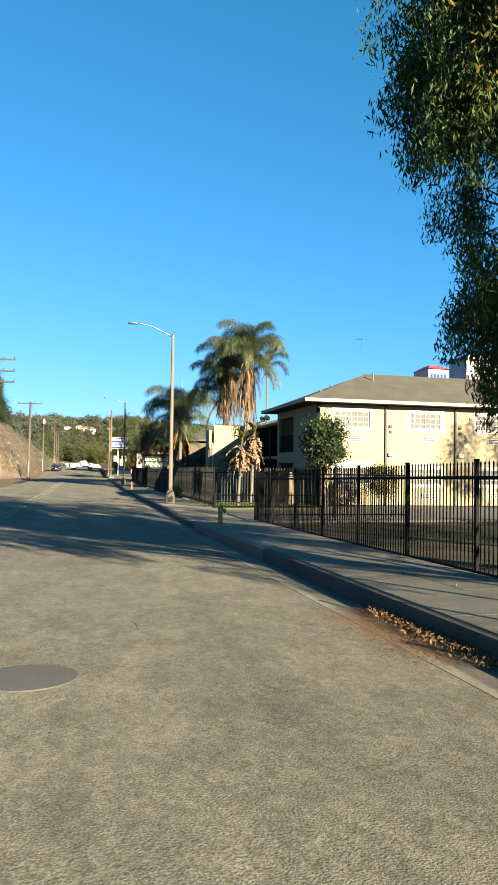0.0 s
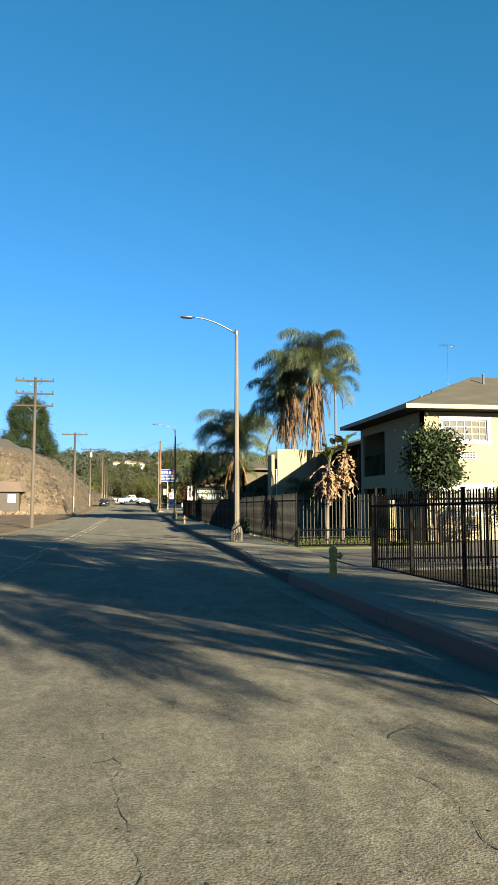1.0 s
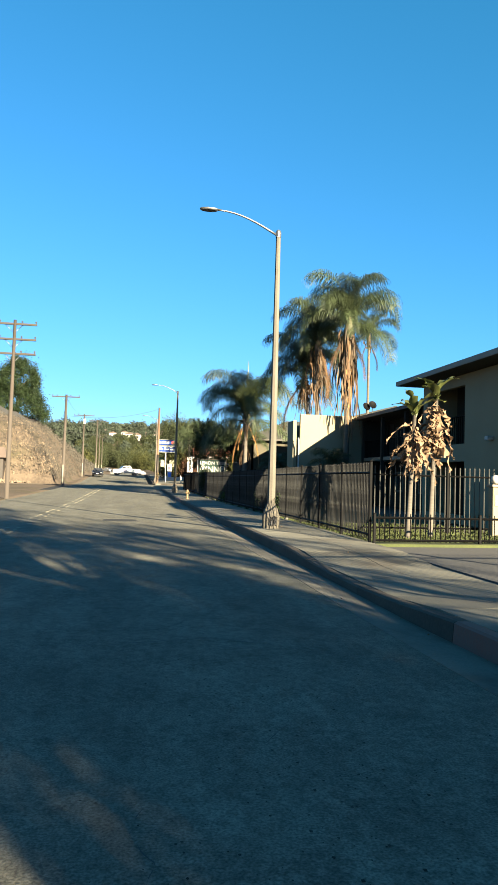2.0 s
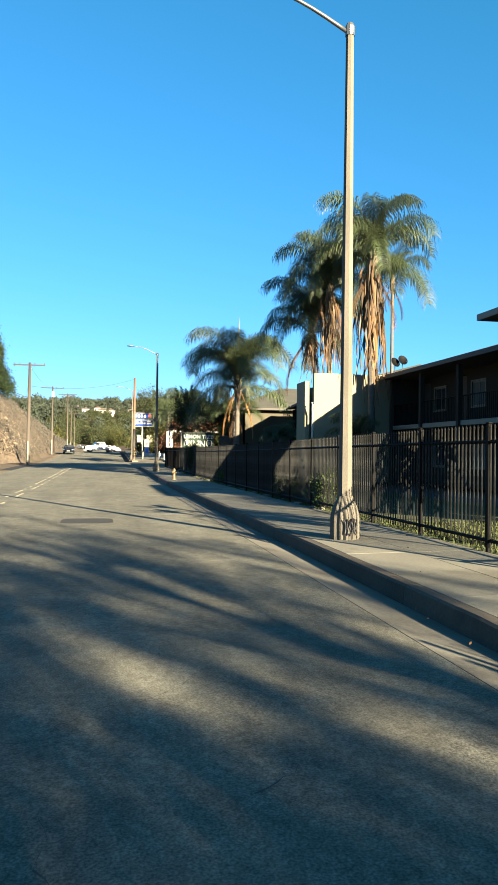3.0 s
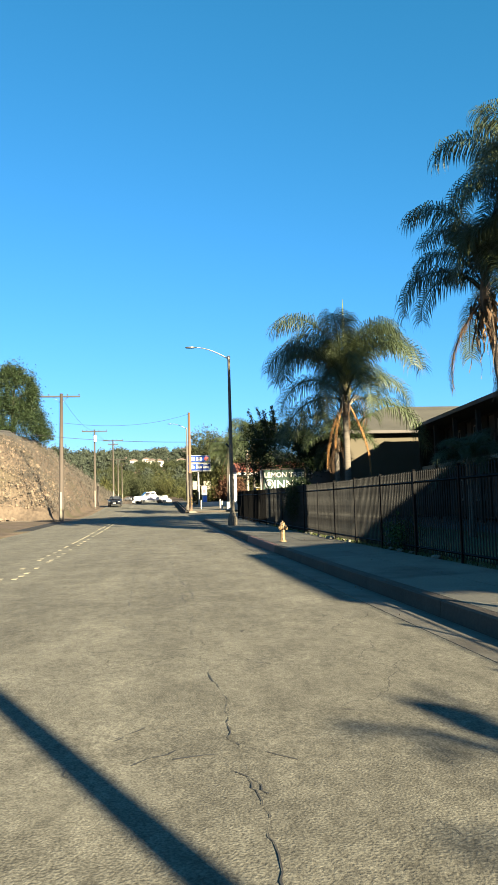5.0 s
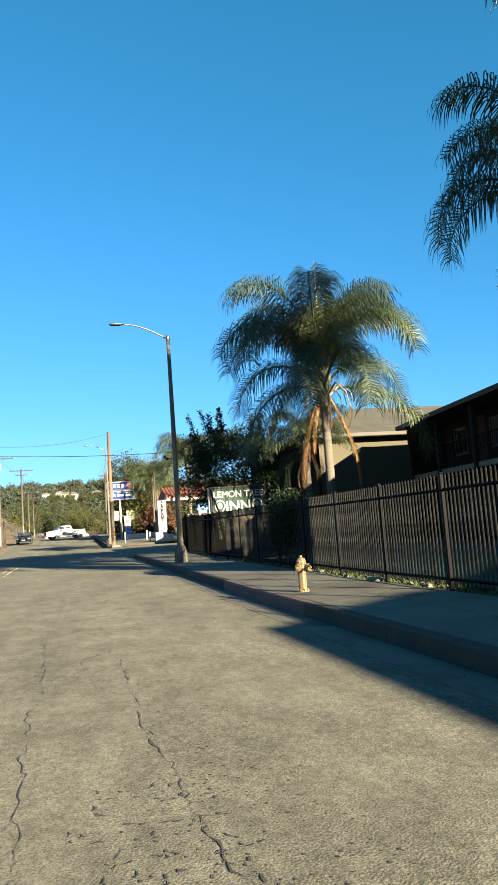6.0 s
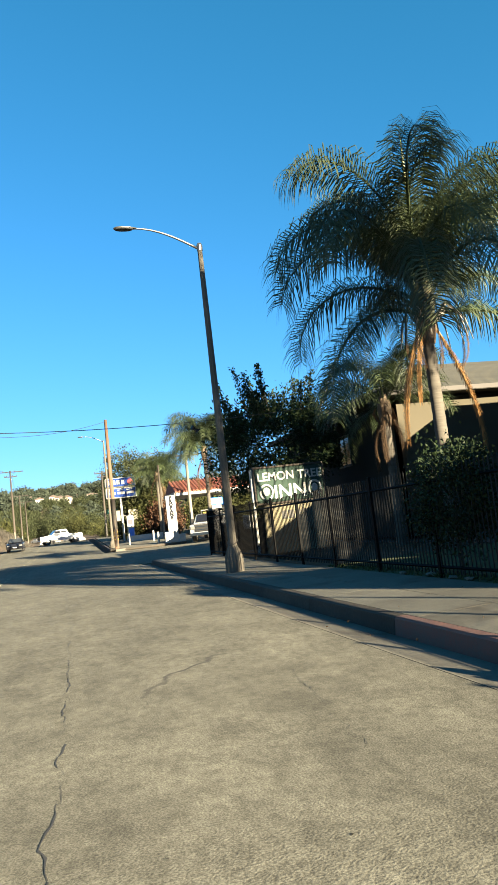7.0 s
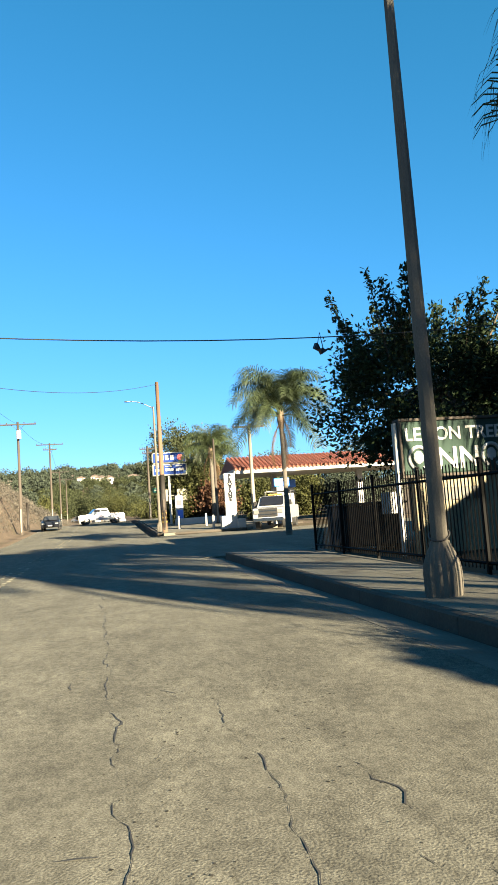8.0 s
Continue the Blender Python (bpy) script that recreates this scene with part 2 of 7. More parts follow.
M["leaf"] = mat("leaf_olive", (0.052, 0.082, 0.022), (0.022, 0.038, 0.012), rough=0.7, scale=0.6, fine=3, bump=0, spec=0.15, island=0.45, trans=0.3)
M["leafyellow"] = mat("leaf_yellow", (0.168, 0.118, 0.0124), (0.106, 0.0777, 0.0124), rough=0.5, scale=0.6, fine=3, bump=0, spec=0.15, island=0.35, trans=0.35)
M["leafdark"] = mat("leaf_dark", (0.019, 0.031, 0.0115), (0.009, 0.0155, 0.0062), rough=0.6, scale=0.6, fine=3, bump=0, spec=0.12, island=0.35, trans=0.1)
M["leaffar"] = mat("leaf_far", (0.043, 0.053, 0.036), (0.024, 0.032, 0.024), rough=0.8, scale=0.15, fine=0.6, bump=0, spec=0.15, island=0.22, trans=0.2)
M["leafolive"] = mat("leaf_dull_olive", (0.04, 0.047, 0.02), (0.019, 0.024, 0.012), rough=0.8, scale=0.2, fine=1, bump=0, spec=0.15, island=0.35, trans=0.2)
M["leafred"] = mat("leaf_rust", (0.088, 0.043, 0.026), (0.048, 0.028, 0.017), rough=0.7, scale=0.6, fine=3, bump=0, spec=0.15, island=0.45, trans=0.25)
M["leafgold"] = mat("leaf_gold", (0.054, 0.055, 0.017), (0.027, 0.031, 0.011), rough=0.7, scale=0.3, fine=2, bump=0, spec=0.15, island=0.4, trans=0.25)
M["frond"] = mat("palm_frond", (0.05, 0.066, 0.027), (0.023, 0.033, 0.016), rough=0.5, scale=0.8, fine=4, bump=0, spec=0.3, rnd=0.25, trans=0.3)
M["rachis"] = mat("frond_stalk", (0.155, 0.155, 0.0559), (0.112, 0.106, 0.0373), rough=0.5, bump=0.1)
M["leafbase"] = mat("palm_leaf_base", (0.056, 0.05, 0.017), (0.03, 0.027, 0.01), rough=0.8, scale=3, fine=14, bump=0.4, stretch=(3, 3, 0.5))
M["orangefrond"] = mat("orange_dead_frond", (0.33, 0.18, 0.062), (0.2, 0.105, 0.036), rough=0.9, scale=1, fine=8, bump=0.2, rnd=0.2, trans=0.15)
M["deadfrond"] = mat("dead_frond", (0.11, 0.062, 0.028), (0.05, 0.029, 0.014), rough=0.9, scale=1, fine=8, bump=0.2, rnd=0.3, trans=0.2)
M["sheath"] = mat("frond_sheath", (0.105, 0.072, 0.042), (0.06, 0.041, 0.024), rough=0.8, scale=2, fine=10, bump=0.3, stretch=(4, 4, 0.5))
M["deadleaf"] = mat("dry_banana_leaf", (0.205, 0.13, 0.0746), (0.124, 0.0777, 0.0448), rough=0.9, scale=2, fine=14, bump=0.3, rnd=0.25, trans=0.2)
M["bananaleaf"] = mat("banana_leaf", (0.0684, 0.0777, 0.0205), (0.0404, 0.0497, 0.0124), rough=0.5, scale=2, fine=14, bump=0.2, rnd=0.25, trans=0.3)
M["litter"] = mat("leaf_litter", (0.126, 0.0655, 0.0235), (0.063, 0.0336, 0.0134), rough=0.9, scale=2, fine=9, bump=0, island=0.5)
M["dust"] = mat("leaf_dust", (0.126, 0.0756, 0.0378), (0.0756, 0.047, 0.0252), rough=1.0, scale=2, fine=9, bump=0, island=0.4, spec=0.1)
M["tile"] = mat("red_clay_tile", (0.168, 0.0528, 0.0311), (0.106, 0.0342, 0.0205), rough=0.8, scale=2, fine=20, bump=0.2, rnd=0.2)
M["blue"] = mat("sign_blue", (0.0124, 0.0342, 0.143), (0.0112, 0.028, 0.118), rough=0.8, spec=0.1, bump=0.03)
M["brightblue"] = mat("pump_blue", (0.0186, 0.124, 0.466), (0.0186, 0.106, 0.386), rough=0.4, bump=0.03)
M["signred"] = mat("sign_red", (0.342, 0.0186, 0.0373), (0.28, 0.0186, 0.0311), rough=0.45, bump=0.03)
M["signgreen"] = mat("sign_green", (0.02, 0.035, 0.028), (0.026, 0.042, 0.034), rough=0.8, spec=0.1, scale=1.5, bump=0.05)
M["streetgreen"] = mat("street_sign_green", (0, 0.174, 0.0932), (0, 0.137, 0.0746), rough=0.4, bump=0.03)
M["rubber"] = mat("tyre_rubber", (0.0124, 0.0124, 0.0124), (0.0186, 0.0186, 0.0186), rough=0.9, bump=0.1)
M["carwhite"] = mat("white_car_paint", (0.19, 0.194, 0.2), (0.17, 0.174, 0.18), rough=0.25, bump=0.0, scale=1)
M["carblack"] = mat("black_car_paint", (0.00746, 0.00808, 0.0112), (0.00991, 0.0106, 0.0137), rough=0.2, bump=0.0)
M["cargrey"] = mat("grey_car_paint", (0.218, 0.223, 0.236), (0.186, 0.192, 0.205), rough=0.3, metal=0.4, bump=0.0)
M["lamphead"] = mat("dark_lamp_head", (0.0311, 0.0311, 0.0311), (0.0218, 0.0218, 0.0218), rough=0.5, scale=4, bump=0.05)
M["lampglass"] = mat("lamp_lens", (0.134, 0.134, 0.13), (0.109, 0.109, 0.105), rough=0.15, bump=0.0)
M["chrome"] = mat("chrome", (0.373, 0.373, 0.373), (0.311, 0.311, 0.311), rough=0.15, metal=1.0, bump=0.0)
M["cable"] = mat("black_cable", (0.00746, 0.00746, 0.00746), (0.0124, 0.0124, 0.0124), rough=0.7, bump=0.0)
M["farwall"] = mat("far_house_wall", (0.336, 0.319, 0.286), (0.277, 0.26, 0.227), rough=0.9, scale=0.2, bump=0.0)
M["farroof"] = mat("far_house_roof", (0.0932, 0.0653, 0.051), (0.0622, 0.0466, 0.0373), rough=0.9, scale=0.4, bump=0.1)
M["towerred"] = mat("tower_red", (0.311, 0.0311, 0.0249), (0.249, 0.0249, 0.0186), rough=0.6, bump=0.0)
M["towerdark"] = mat("tower_glass", (0.0373, 0.0497, 0.0622), (0.0249, 0.0342, 0.0435), rough=0.25, bump=0.0)
M["numberbar"] = mat("dark_bars", (0.0186, 0.0174, 0.0155), (0.0249, 0.0218, 0.0186), rough=0.6, bump=0.05)
M["graffiti"] = mat("graffiti_black", (0.0155, 0.0155, 0.0186), (0.0249, 0.0249, 0.028), rough=0.6, bump=0.0)


# ---------------------------------------------------------------- mesh helpers
def mesh(name, verts, faces, material=None, smooth=False):
    me = bpy.data.meshes.new(name)
    me.from_pydata([tuple(map(float, v)) for v in verts], [], [tuple(map(int, f)) for f in faces])
    if material:
        me.materials.append(material)
    if smooth:
        me.polygons.foreach_set("use_smooth", [True] * len(me.polygons))
    me.update()
    return me


def bm_mesh(name, bm, material=None, smooth=False):
    me = bpy.data.meshes.new(name)
    bmesh.ops.recalc_face_normals(bm, faces=bm.faces)
    bm.to_mesh(me)
    bm.free()
    if material:
        me.materials.append(material)
    if smooth:
        me.polygons.foreach_set("use_smooth", [True] * len(me.polygons))
    return me


def part(name, data, material, parent, label="", m=None, smooth=False):
    """One mesh object under a thing or a part; data is a bmesh or a mesh."""
    if isinstance(data, bmesh.types.BMesh):
        data = bm_mesh(name, data, material, smooth)
    ob = new(name, data)
    ob.parent = parent
    if m is not None:
        ob.matrix_basis = m
    if label:
        tagged(ob, label)
    return ob


def thing(name, m, label, category, group="", kind=""):
    ob = new(name)
    ob.empty_display_size = 0.2
    ob.matrix_basis = m
    return tagged(ob, label, category, group, kind)


def box(bm, x0, x1, y0, y1, z0, z1, bevel=0.0):
    vs = [bm.verts.new((x, y, z)) for z in (z0, z1) for y in (y0, y1) for x in (x0, x1)]
    fs = [bm.faces.new([vs[i] for i in f]) for f in ((0, 2, 3, 1), (4, 5, 7, 6), (0, 1, 5, 4), (2, 6, 7, 3), (0, 4, 6, 2), (1, 3, 7, 5))]
    if bevel:
        es = list({e for f in fs for e in f.edges})
        bmesh.ops.bevel(bm, geom=es, offset=bevel, segments=1, affect="EDGES")
    return bm


def boxes(*rows, bevel=0.0):
    bm = bmesh.new()
    for r in rows:
        box(bm, *r, bevel=bevel)
    return bm


def lathe(bm, rings, sides=16, z_off=0.0, cx=0.0, cy=0.0, close=True):
    """Rings of (radius, z) about an upright axis."""
    loops = []
    for r, z in rings:
        loops.append([bm.verts.new((cx + r * math.cos(2 * math.pi * i / sides), cy + r * math.sin(2 * math.pi * i / sides), z + z_off)) for i in range(sides)])
    for a, b in zip(loops, loops[1:]):
        for i in range(sides):
            bm.faces.new((a[i], a[(i + 1) % sides], b[(i + 1) % sides], b[i]))
    if close:
        bm.faces.new(loops[0][::-1])
        bm.faces.new(loops[-1])
    return bm


def tube_data(points, radii, sides=6):
    """Vertices and faces of a tapered tube along points."""
    pts = [Vector(p) for p in points]
    verts, faces = [], []
    for i, p in enumerate(pts):
        d = (pts[min(i + 1, len(pts) - 1)] - pts[max(i - 1, 0)]).normalized()
        a = d.cross(Vector((0, 0, 1)) if abs(d.z) < 0.9 else Vector((1, 0, 0))).normalized()
        b = d.cross(a)
        r = float(radii[i] if hasattr(radii, "__len__") else radii)
        for k in range(sides):
            t = 2 * math.pi * k / sides
            verts.append(p + r * (math.cos(t) * a + math.sin(t) * b))
    n = len(pts)
    for i in range(n - 1):
        for k in range(sides):
            k2 = (k + 1) % sides
            faces.append((i * sides + k, i * sides + k2, (i + 1) * sides + k2, (i + 1) * sides + k))
    faces.append(tuple(range(sides)))
    faces.append(tuple(range((n - 1) * sides, n * sides))[::-1])
    return verts, faces


def tube(name, points, radii, material, sides=6, smooth=True):
    return mesh(name, *tube_data(points, radii, sides), material, smooth)


def tubes(name, runs, material, sides=6, smooth=True):
    """Several tubes that belong to one piece."""
    V, F = [], []
    for pts, r in runs:
        v, f = tube_data(pts, r, sides)
        F += [tuple(i + len(V) for i in q) for q in f]
        V += v
    return mesh(name, V, F, material, smooth)


def leaves_mesh(name, centers, size, aspect, material, rng, down=0.0, outward=None):
    """Many small pointed leaves: one folded diamond each, at the given centres."""
    c = np.asarray(centers, float)
    n = len(c)
    d = rng.normal(size=(n, 3))
    if outward is not None:
        d += 1.1 * np.asarray(outward)
    d[:, 2] -= down * 2.2
    d /= np.linalg.norm(d, axis=1)[:, None]
    s = np.cross(d, rng.normal(size=(n, 3)))
    s /= np.linalg.norm(s, axis=1)[:, None] + 1e-9
    nn = np.cross(d, s)
    L = size * rng.uniform(0.6, 1.4, (n, 1))
    W = L * aspect
    v = np.stack([c - d * L * 0.5, c + s * W * 0.5 + nn * W * 0.18, c + d * L * 0.5, c - s * W * 0.5 + nn * W * 0.18], 1).reshape(-1, 3)
    me = bpy.data.meshes.new(name)
    me.vertices.add(4 * n)
    me.vertices.foreach_set("co", v.ravel())
    me.loops.add(4 * n)
    me.loops.foreach_set("vertex_index", np.arange(4 * n))
    me.polygons.add(n)
    me.polygons.foreach_set("loop_start", np.arange(n) * 4)
    me.polygons.foreach_set("loop_total", np.full(n, 4))
    me.materials.append(material)
    me.update(calc_edges=True)
    return me


def wall_mesh(width, height, thick, openings, material, name="wall"):
    """A wall in the xz plane, outer face at y=0, thickness towards +y; openings (x0, x1, z0, z1) go right through."""
    xs = sorted({0.0, width, *[v for o in openings for v in o[:2]]})
    zs = sorted({0.0, height, *[v for o in openings for v in o[2:]]})
    bm = bmesh.new()
    cache = {}

    def v(x, y, z):
        key = (round(x, 4), y, round(z, 4))
        if key not in cache:
            cache[key] = bm.verts.new((x, y, z))
        return cache[key]

    solid = {(i, j): not any(o[0] <= (xs[i] + xs[i + 1]) / 2 <= o[1] and o[2] <= (zs[j] + zs[j + 1]) / 2 <= o[3] for o in openings)
             for i in range(len(xs) - 1) for j in range(len(zs) - 1)}
    for (i, j), ok in solid.items():
        if not ok:
            continue
        x0, x1, z0, z1 = xs[i], xs[i + 1], zs[j], zs[j + 1]
        for y in (0.0, thick):
            bm.faces.new([v(x0, y, z0), v(x1, y, z0), v(x1, y, z1), v(x0, y, z1)])
        for (di, dj), (a, b) in {(-1, 0): ((x0, z0), (x0, z1)), (1, 0): ((x1, z0), (x1, z1)), (0, -1): ((x0, z0), (x1, z0)), (0, 1): ((x0, z1), (x1, z1))}.items():
            if not solid.get((i + di, j + dj), False):
                bm.faces.new([v(a[0], 0.0, a[1]), v(b[0], 0.0, b[1]), v(b[0], thick, b[1]), v(a[0], thick, a[1])])
    return bm_mesh(name, bm, material)


# ---------------------------------------------------------------- lie of the land
GY = [-400, -90, 0, 6, 12, 18, 24, 31, 36, 45, 55, 65, 80, 100, 112, 122, 135, 150, 158, 175, 260, 350, 440, 700, 3000]
GZ = [8.0, 4.4, 0.52, 0.41, 0.3, 0.18, 0.08, 0.05, 0.03, -0.04, -0.11, -0.15, -0.12, -0.03, 0.03, 0.12, 0.5, 1.0, 1.22, 1.2, 1.0, 2.2, 6.9, 9.0, 12.0]
ROAD_L, ROAD_R, KERB_IN, KERB_OUT = -6.7, 2.95, 3.55, 3.72


def G(y):
    """Height of the road at y."""
    return float(np.interp(y, GY, GZ))


def sm(a, b, v):
    t = min(1.0, max(0.0, (v - a) / (b - a)))
    return t * t * (3 - 2 * t)


def bank(x, y):
    """Rise of the dry hillside beside the road."""
    if x > -7.6:
        return 0.0
    a, b = -8.4 - x, (y - 103.5) * 0.9
    d = min(a, b) - 3.0 * math.log(1 + math.exp(-abs(a - b) / 3.0)) * sm(0, 6, min(a, b))
    if d <= 0:
        return 0.12 * sm(-7.6, -8.4, x)
    n = noise.noise((x * 0.12, y * 0.05, 3.0)) * 1.6 + noise.noise((x * 0.4, y * 0.3, 1.0)) * 0.5
    top = 9.9 - 0.062 * max(0.0, y - 152)
    return 0.12 + top * (1 - math.exp(-max(0.0, d) / 5.6)) * 1.15 * (1 + 0.05 * n) + n * min(1, d / 4) * 0.6


def H(x, y):
    """Height of the ground sheet."""
    g = G(y)
    if ROAD_L - 0.15 < x < KERB_OUT and y < 330:
        return g - 0.25
    if x >= KERB_OUT and y < 92:
        return g + 0.05
    h = g - 0.03 + bank(x, y)
    if y > 240:
        hill = sm(250, 620, y) * (26 + 7 * noise.noise((x * 0.006, y * 0.004, 7.0))) * (1 - 0.6 * sm(40, 200, x)) + sm(600, 1500, y) * 9
        h = max(h, g + hill * (0.35 + 0.65 * max(sm(8, 60, abs(x - 5)), sm(362, 455, y))))
    return h


# ---------------------------------------------------------------- ground, road, pavement
def ground_sheet():
    xs = np.unique(np.r_[[-3000, -1500, -800, -500, -350, -250, -180, -130, -100, -80], np.arange(-70, -8, 1.6), [-8.4, -7.6, ROAD_L - 0.15, ROAD_L - 0.14, 0, KERB_OUT - 0.01, KERB_OUT],
                         np.arange(5, 60, 5), [70, 90, 130, 180, 250, 350, 500, 800, 1500, 3000]])
    ys = np.unique(np.r_[[-2500, -1000, -400, -200, -120, -90], np.arange(-60, 92, 6), [91.9, 92, 96, 100, 103.5], np.arange(104, 330, 2.5), np.arange(330, 700, 14), [740, 800, 900, 1100, 1500, 2200, 3000]])
    V = [(x, y, H(x, y)) for y in ys for x in xs]
    nx = len(xs)
    F = [(j * nx + i, j * nx + i + 1, (j + 1) * nx + i + 1, (j + 1) * nx + i) for j in range(len(ys) - 1) for i in range(nx - 1)]
    ob = new("ground", mesh("ground", V, F, M["dirt"], True))
    tagged(ob, "dry brown dirt ground rising to a bank and far hills", "ground", kind="structure")


def strip(name, x0, x1, y0, y1, dz0, dz1, material, step=4.0, thick=0.2):
    """A slab that follows the road's profile."""
    ys = np.unique(np.r_[np.arange(y0, y1, step), y1, [g for g in GY if y0 < g < y1]])
    V, F = [], []
    for y in ys:
        g = G(y)
        V += [(x0, y, g + dz0), (x1, y, g + dz1), (x1, y, g + min(dz0, dz1) - thick), (x0, y, g + min(dz0, dz1) - thick)]
    for j in range(len(ys) - 1):
        a, b = 4 * j, 4 * j + 4
        for k in range(4):
            F.append((a + k, a + (k + 1) % 4, b + (k + 1) % 4, b + k))
    F += [(0, 3, 2, 1), tuple(4 * (len(ys) - 1) + k for k in range(4))]
    return mesh(name, V, F, material)


ground_sheet()
road = tagged(new("road", strip("road", ROAD_L, ROAD_R, -90, 330, 0, 0, M["asphalt"])), "sun-bleached cracked grey asphalt street", "road", kind="structure")
side = tagged(new("side_street", strip("side_street", -60, ROAD_L - 0.02, 84, 101, 0.02, 0.0, M["sidestreet"])), "dark asphalt side street meeting the road", "road", kind="structure")
tagged(new("side_kerb", strip("side_kerb", -60, -7.5, 101.1, 101.9, 0.16, 0.14, M["kerb"])), "pale concrete kerb along the side street", "kerb", kind="structure")
tagged(new("forecourt", strip("forecourt", ROAD_R + 0.01, 60, 93, 119, -0.01, 0.06, M["asphalt"])), "worn asphalt entrance of a petrol station", "road", kind="structure")
tagged(new("gutter", strip("gutter", ROAD_R + 0.005, KERB_IN, -30, 92.5, 0.003, -0.06, M["gutter"])), "pale concrete gutter beside the kerb", "gutter", kind="structure")
tagged(new("driveway", strip("driveway", 5.705, 30, 24.2, 31.4, 0.1, 0.2, M["patch"])), "dark asphalt driveway between the fences", "driveway", kind="structure")



def dip(yy):
    """Height of kerb and pavement above the road: lowered across the driveway."""
    return 0.15 - 0.1 * sm(23.6, 25.2, yy) * (1 - sm(28.2, 30.0, yy))


# kerb: cast stretches with open joints, low across the driveway, painted red beside the hydrants
kerb = tagged(new("kerb"), "worn concrete kerb with faded red stretches", "kerb", kind="structure")


def kerb_piece(y0, y1, hgt, material, h1=None, x0=KERB_IN, x1=KERB_OUT, parent=kerb):
    h1 = hgt if h1 is None else h1
    bm = bmesh.new()
    prof = [(x0 - 0.01, -0.3, 0), (x0 + 0.015, -0.02, 1), (x0 + 0.045, -0.0, 1), (x1, 0.0, 1), (x1, -0.3, 0)]
    rows = []
    n = max(2, int((y1 - y0) / 1.0) + 1)
    for k in range(n):
        y = y0 + (y1 - y0) * k / (n - 1)
        t = dip(y) + hgt
        rows.append([bm.verts.new((x, y, G(y) + (t + dz if top else dz + 0.1))) for x, dz, top in prof])
    for a, b in zip(rows, rows[1:]):
        for i in range(4):
            bm.faces.new((a[i], a[i + 1], b[i + 1], b[i]))
    bm.faces.new(rows[0][::-1])
    bm.faces.new(rows[-1])
    part("kerb_stone", bm, material, parent)


y = -28.0
while y < 92:
    y1 = min(y + 3.0, 92.0)
    kerb_piece(y, y1 - 0.012, 0.0, M["red"] if (13 < y < 22) or (59 < y < 66) else M["kerb"])
    y = y1

# pavement: one slab per score line
pavement = tagged(new("pavement"), "grey concrete pavement of scored slabs", "pavement", kind="structure")
y = -28.0
rng = random.Random(4)
while y < 92:
    y1 = min(y + 1.52, 92)
    for x0, x1 in ((KERB_OUT + 0.012, 4.72), (4.732, 5.7)):
        bm = bmesh.new()
        dz = rng.uniform(-0.001, 0.001)
        top = [dz + 0.012 * (x - KERB_OUT) for x in (x0, x1)]
        q = [bm.verts.new((x, yy, G(yy) + (t + dip(yy) if up else -0.1))) for up in (0, 1) for yy in (y, y1 - 0.007) for x, t in zip((x0, x1), top)]
        for f in ((4, 5, 7, 6), (0, 1, 5, 4), (2, 6, 7, 3), (0, 4, 6, 2), (1, 3, 7, 5)):
            bm.faces.new([q[i] for i in f])
        part("slab", bm, M["slab"], pavement)
    y = y1

# the island at the petrol station's far side, with its rounded kerb
island = tagged(new("island_pavement", strip("island_pavement", 3.9, 12, 120, 200, 0.15, 0.2, M["slab"])), "concrete pavement beyond the petrol station entrance", "pavement", kind="structure")
ikerb = tagged(new("island_kerb"), "rounded concrete kerb return", "kerb", kind="structure")
for k in range(8):
    kerb_piece(121 + k * 9.8, 121 + (k + 1) * 9.8 - 0.02, 0.0, M["kerb"], parent=ikerb)
arc = [(3.62 + 6 - 6 * math.cos(a), 121.0 - 1.6 * math.sin(a)) for a in np.linspace(0, math.pi / 2, 9)]
part("kerb_return", tube("kerb_return", [(x, yy, G(yy) + 0.07) for x, yy in arc], 0.11, M["kerb"], 8), None, ikerb)

# centre line: two rows of worn yellow dashes
centre = tagged(new("centre_line"), "worn double row of yellow centre-line marks", "road marking", kind="structure")
dash = bm_mesh("dash", boxes((-0.05, 0.05, -0.13, 0.13, -0.01, 0.008), bevel=0.004), M["marking"])
y = 20.0
while y < 215:
    for dx in (-0.16, 0.16):
        if rng.random() < 0.6:
            s = (G(y + 0.5) - G(y - 0.5))
            part("mark", dash, None, centre, m=Matrix.Translation((-2.72 + dx + rng.uniform(-0.02, 0.02), y, G(y))) @ Euler((math.atan(s), 0, rng.uniform(-0.05, 0.05))).to_matrix().to_4x4())
    y += 0.62 if y < 95 else 1.6

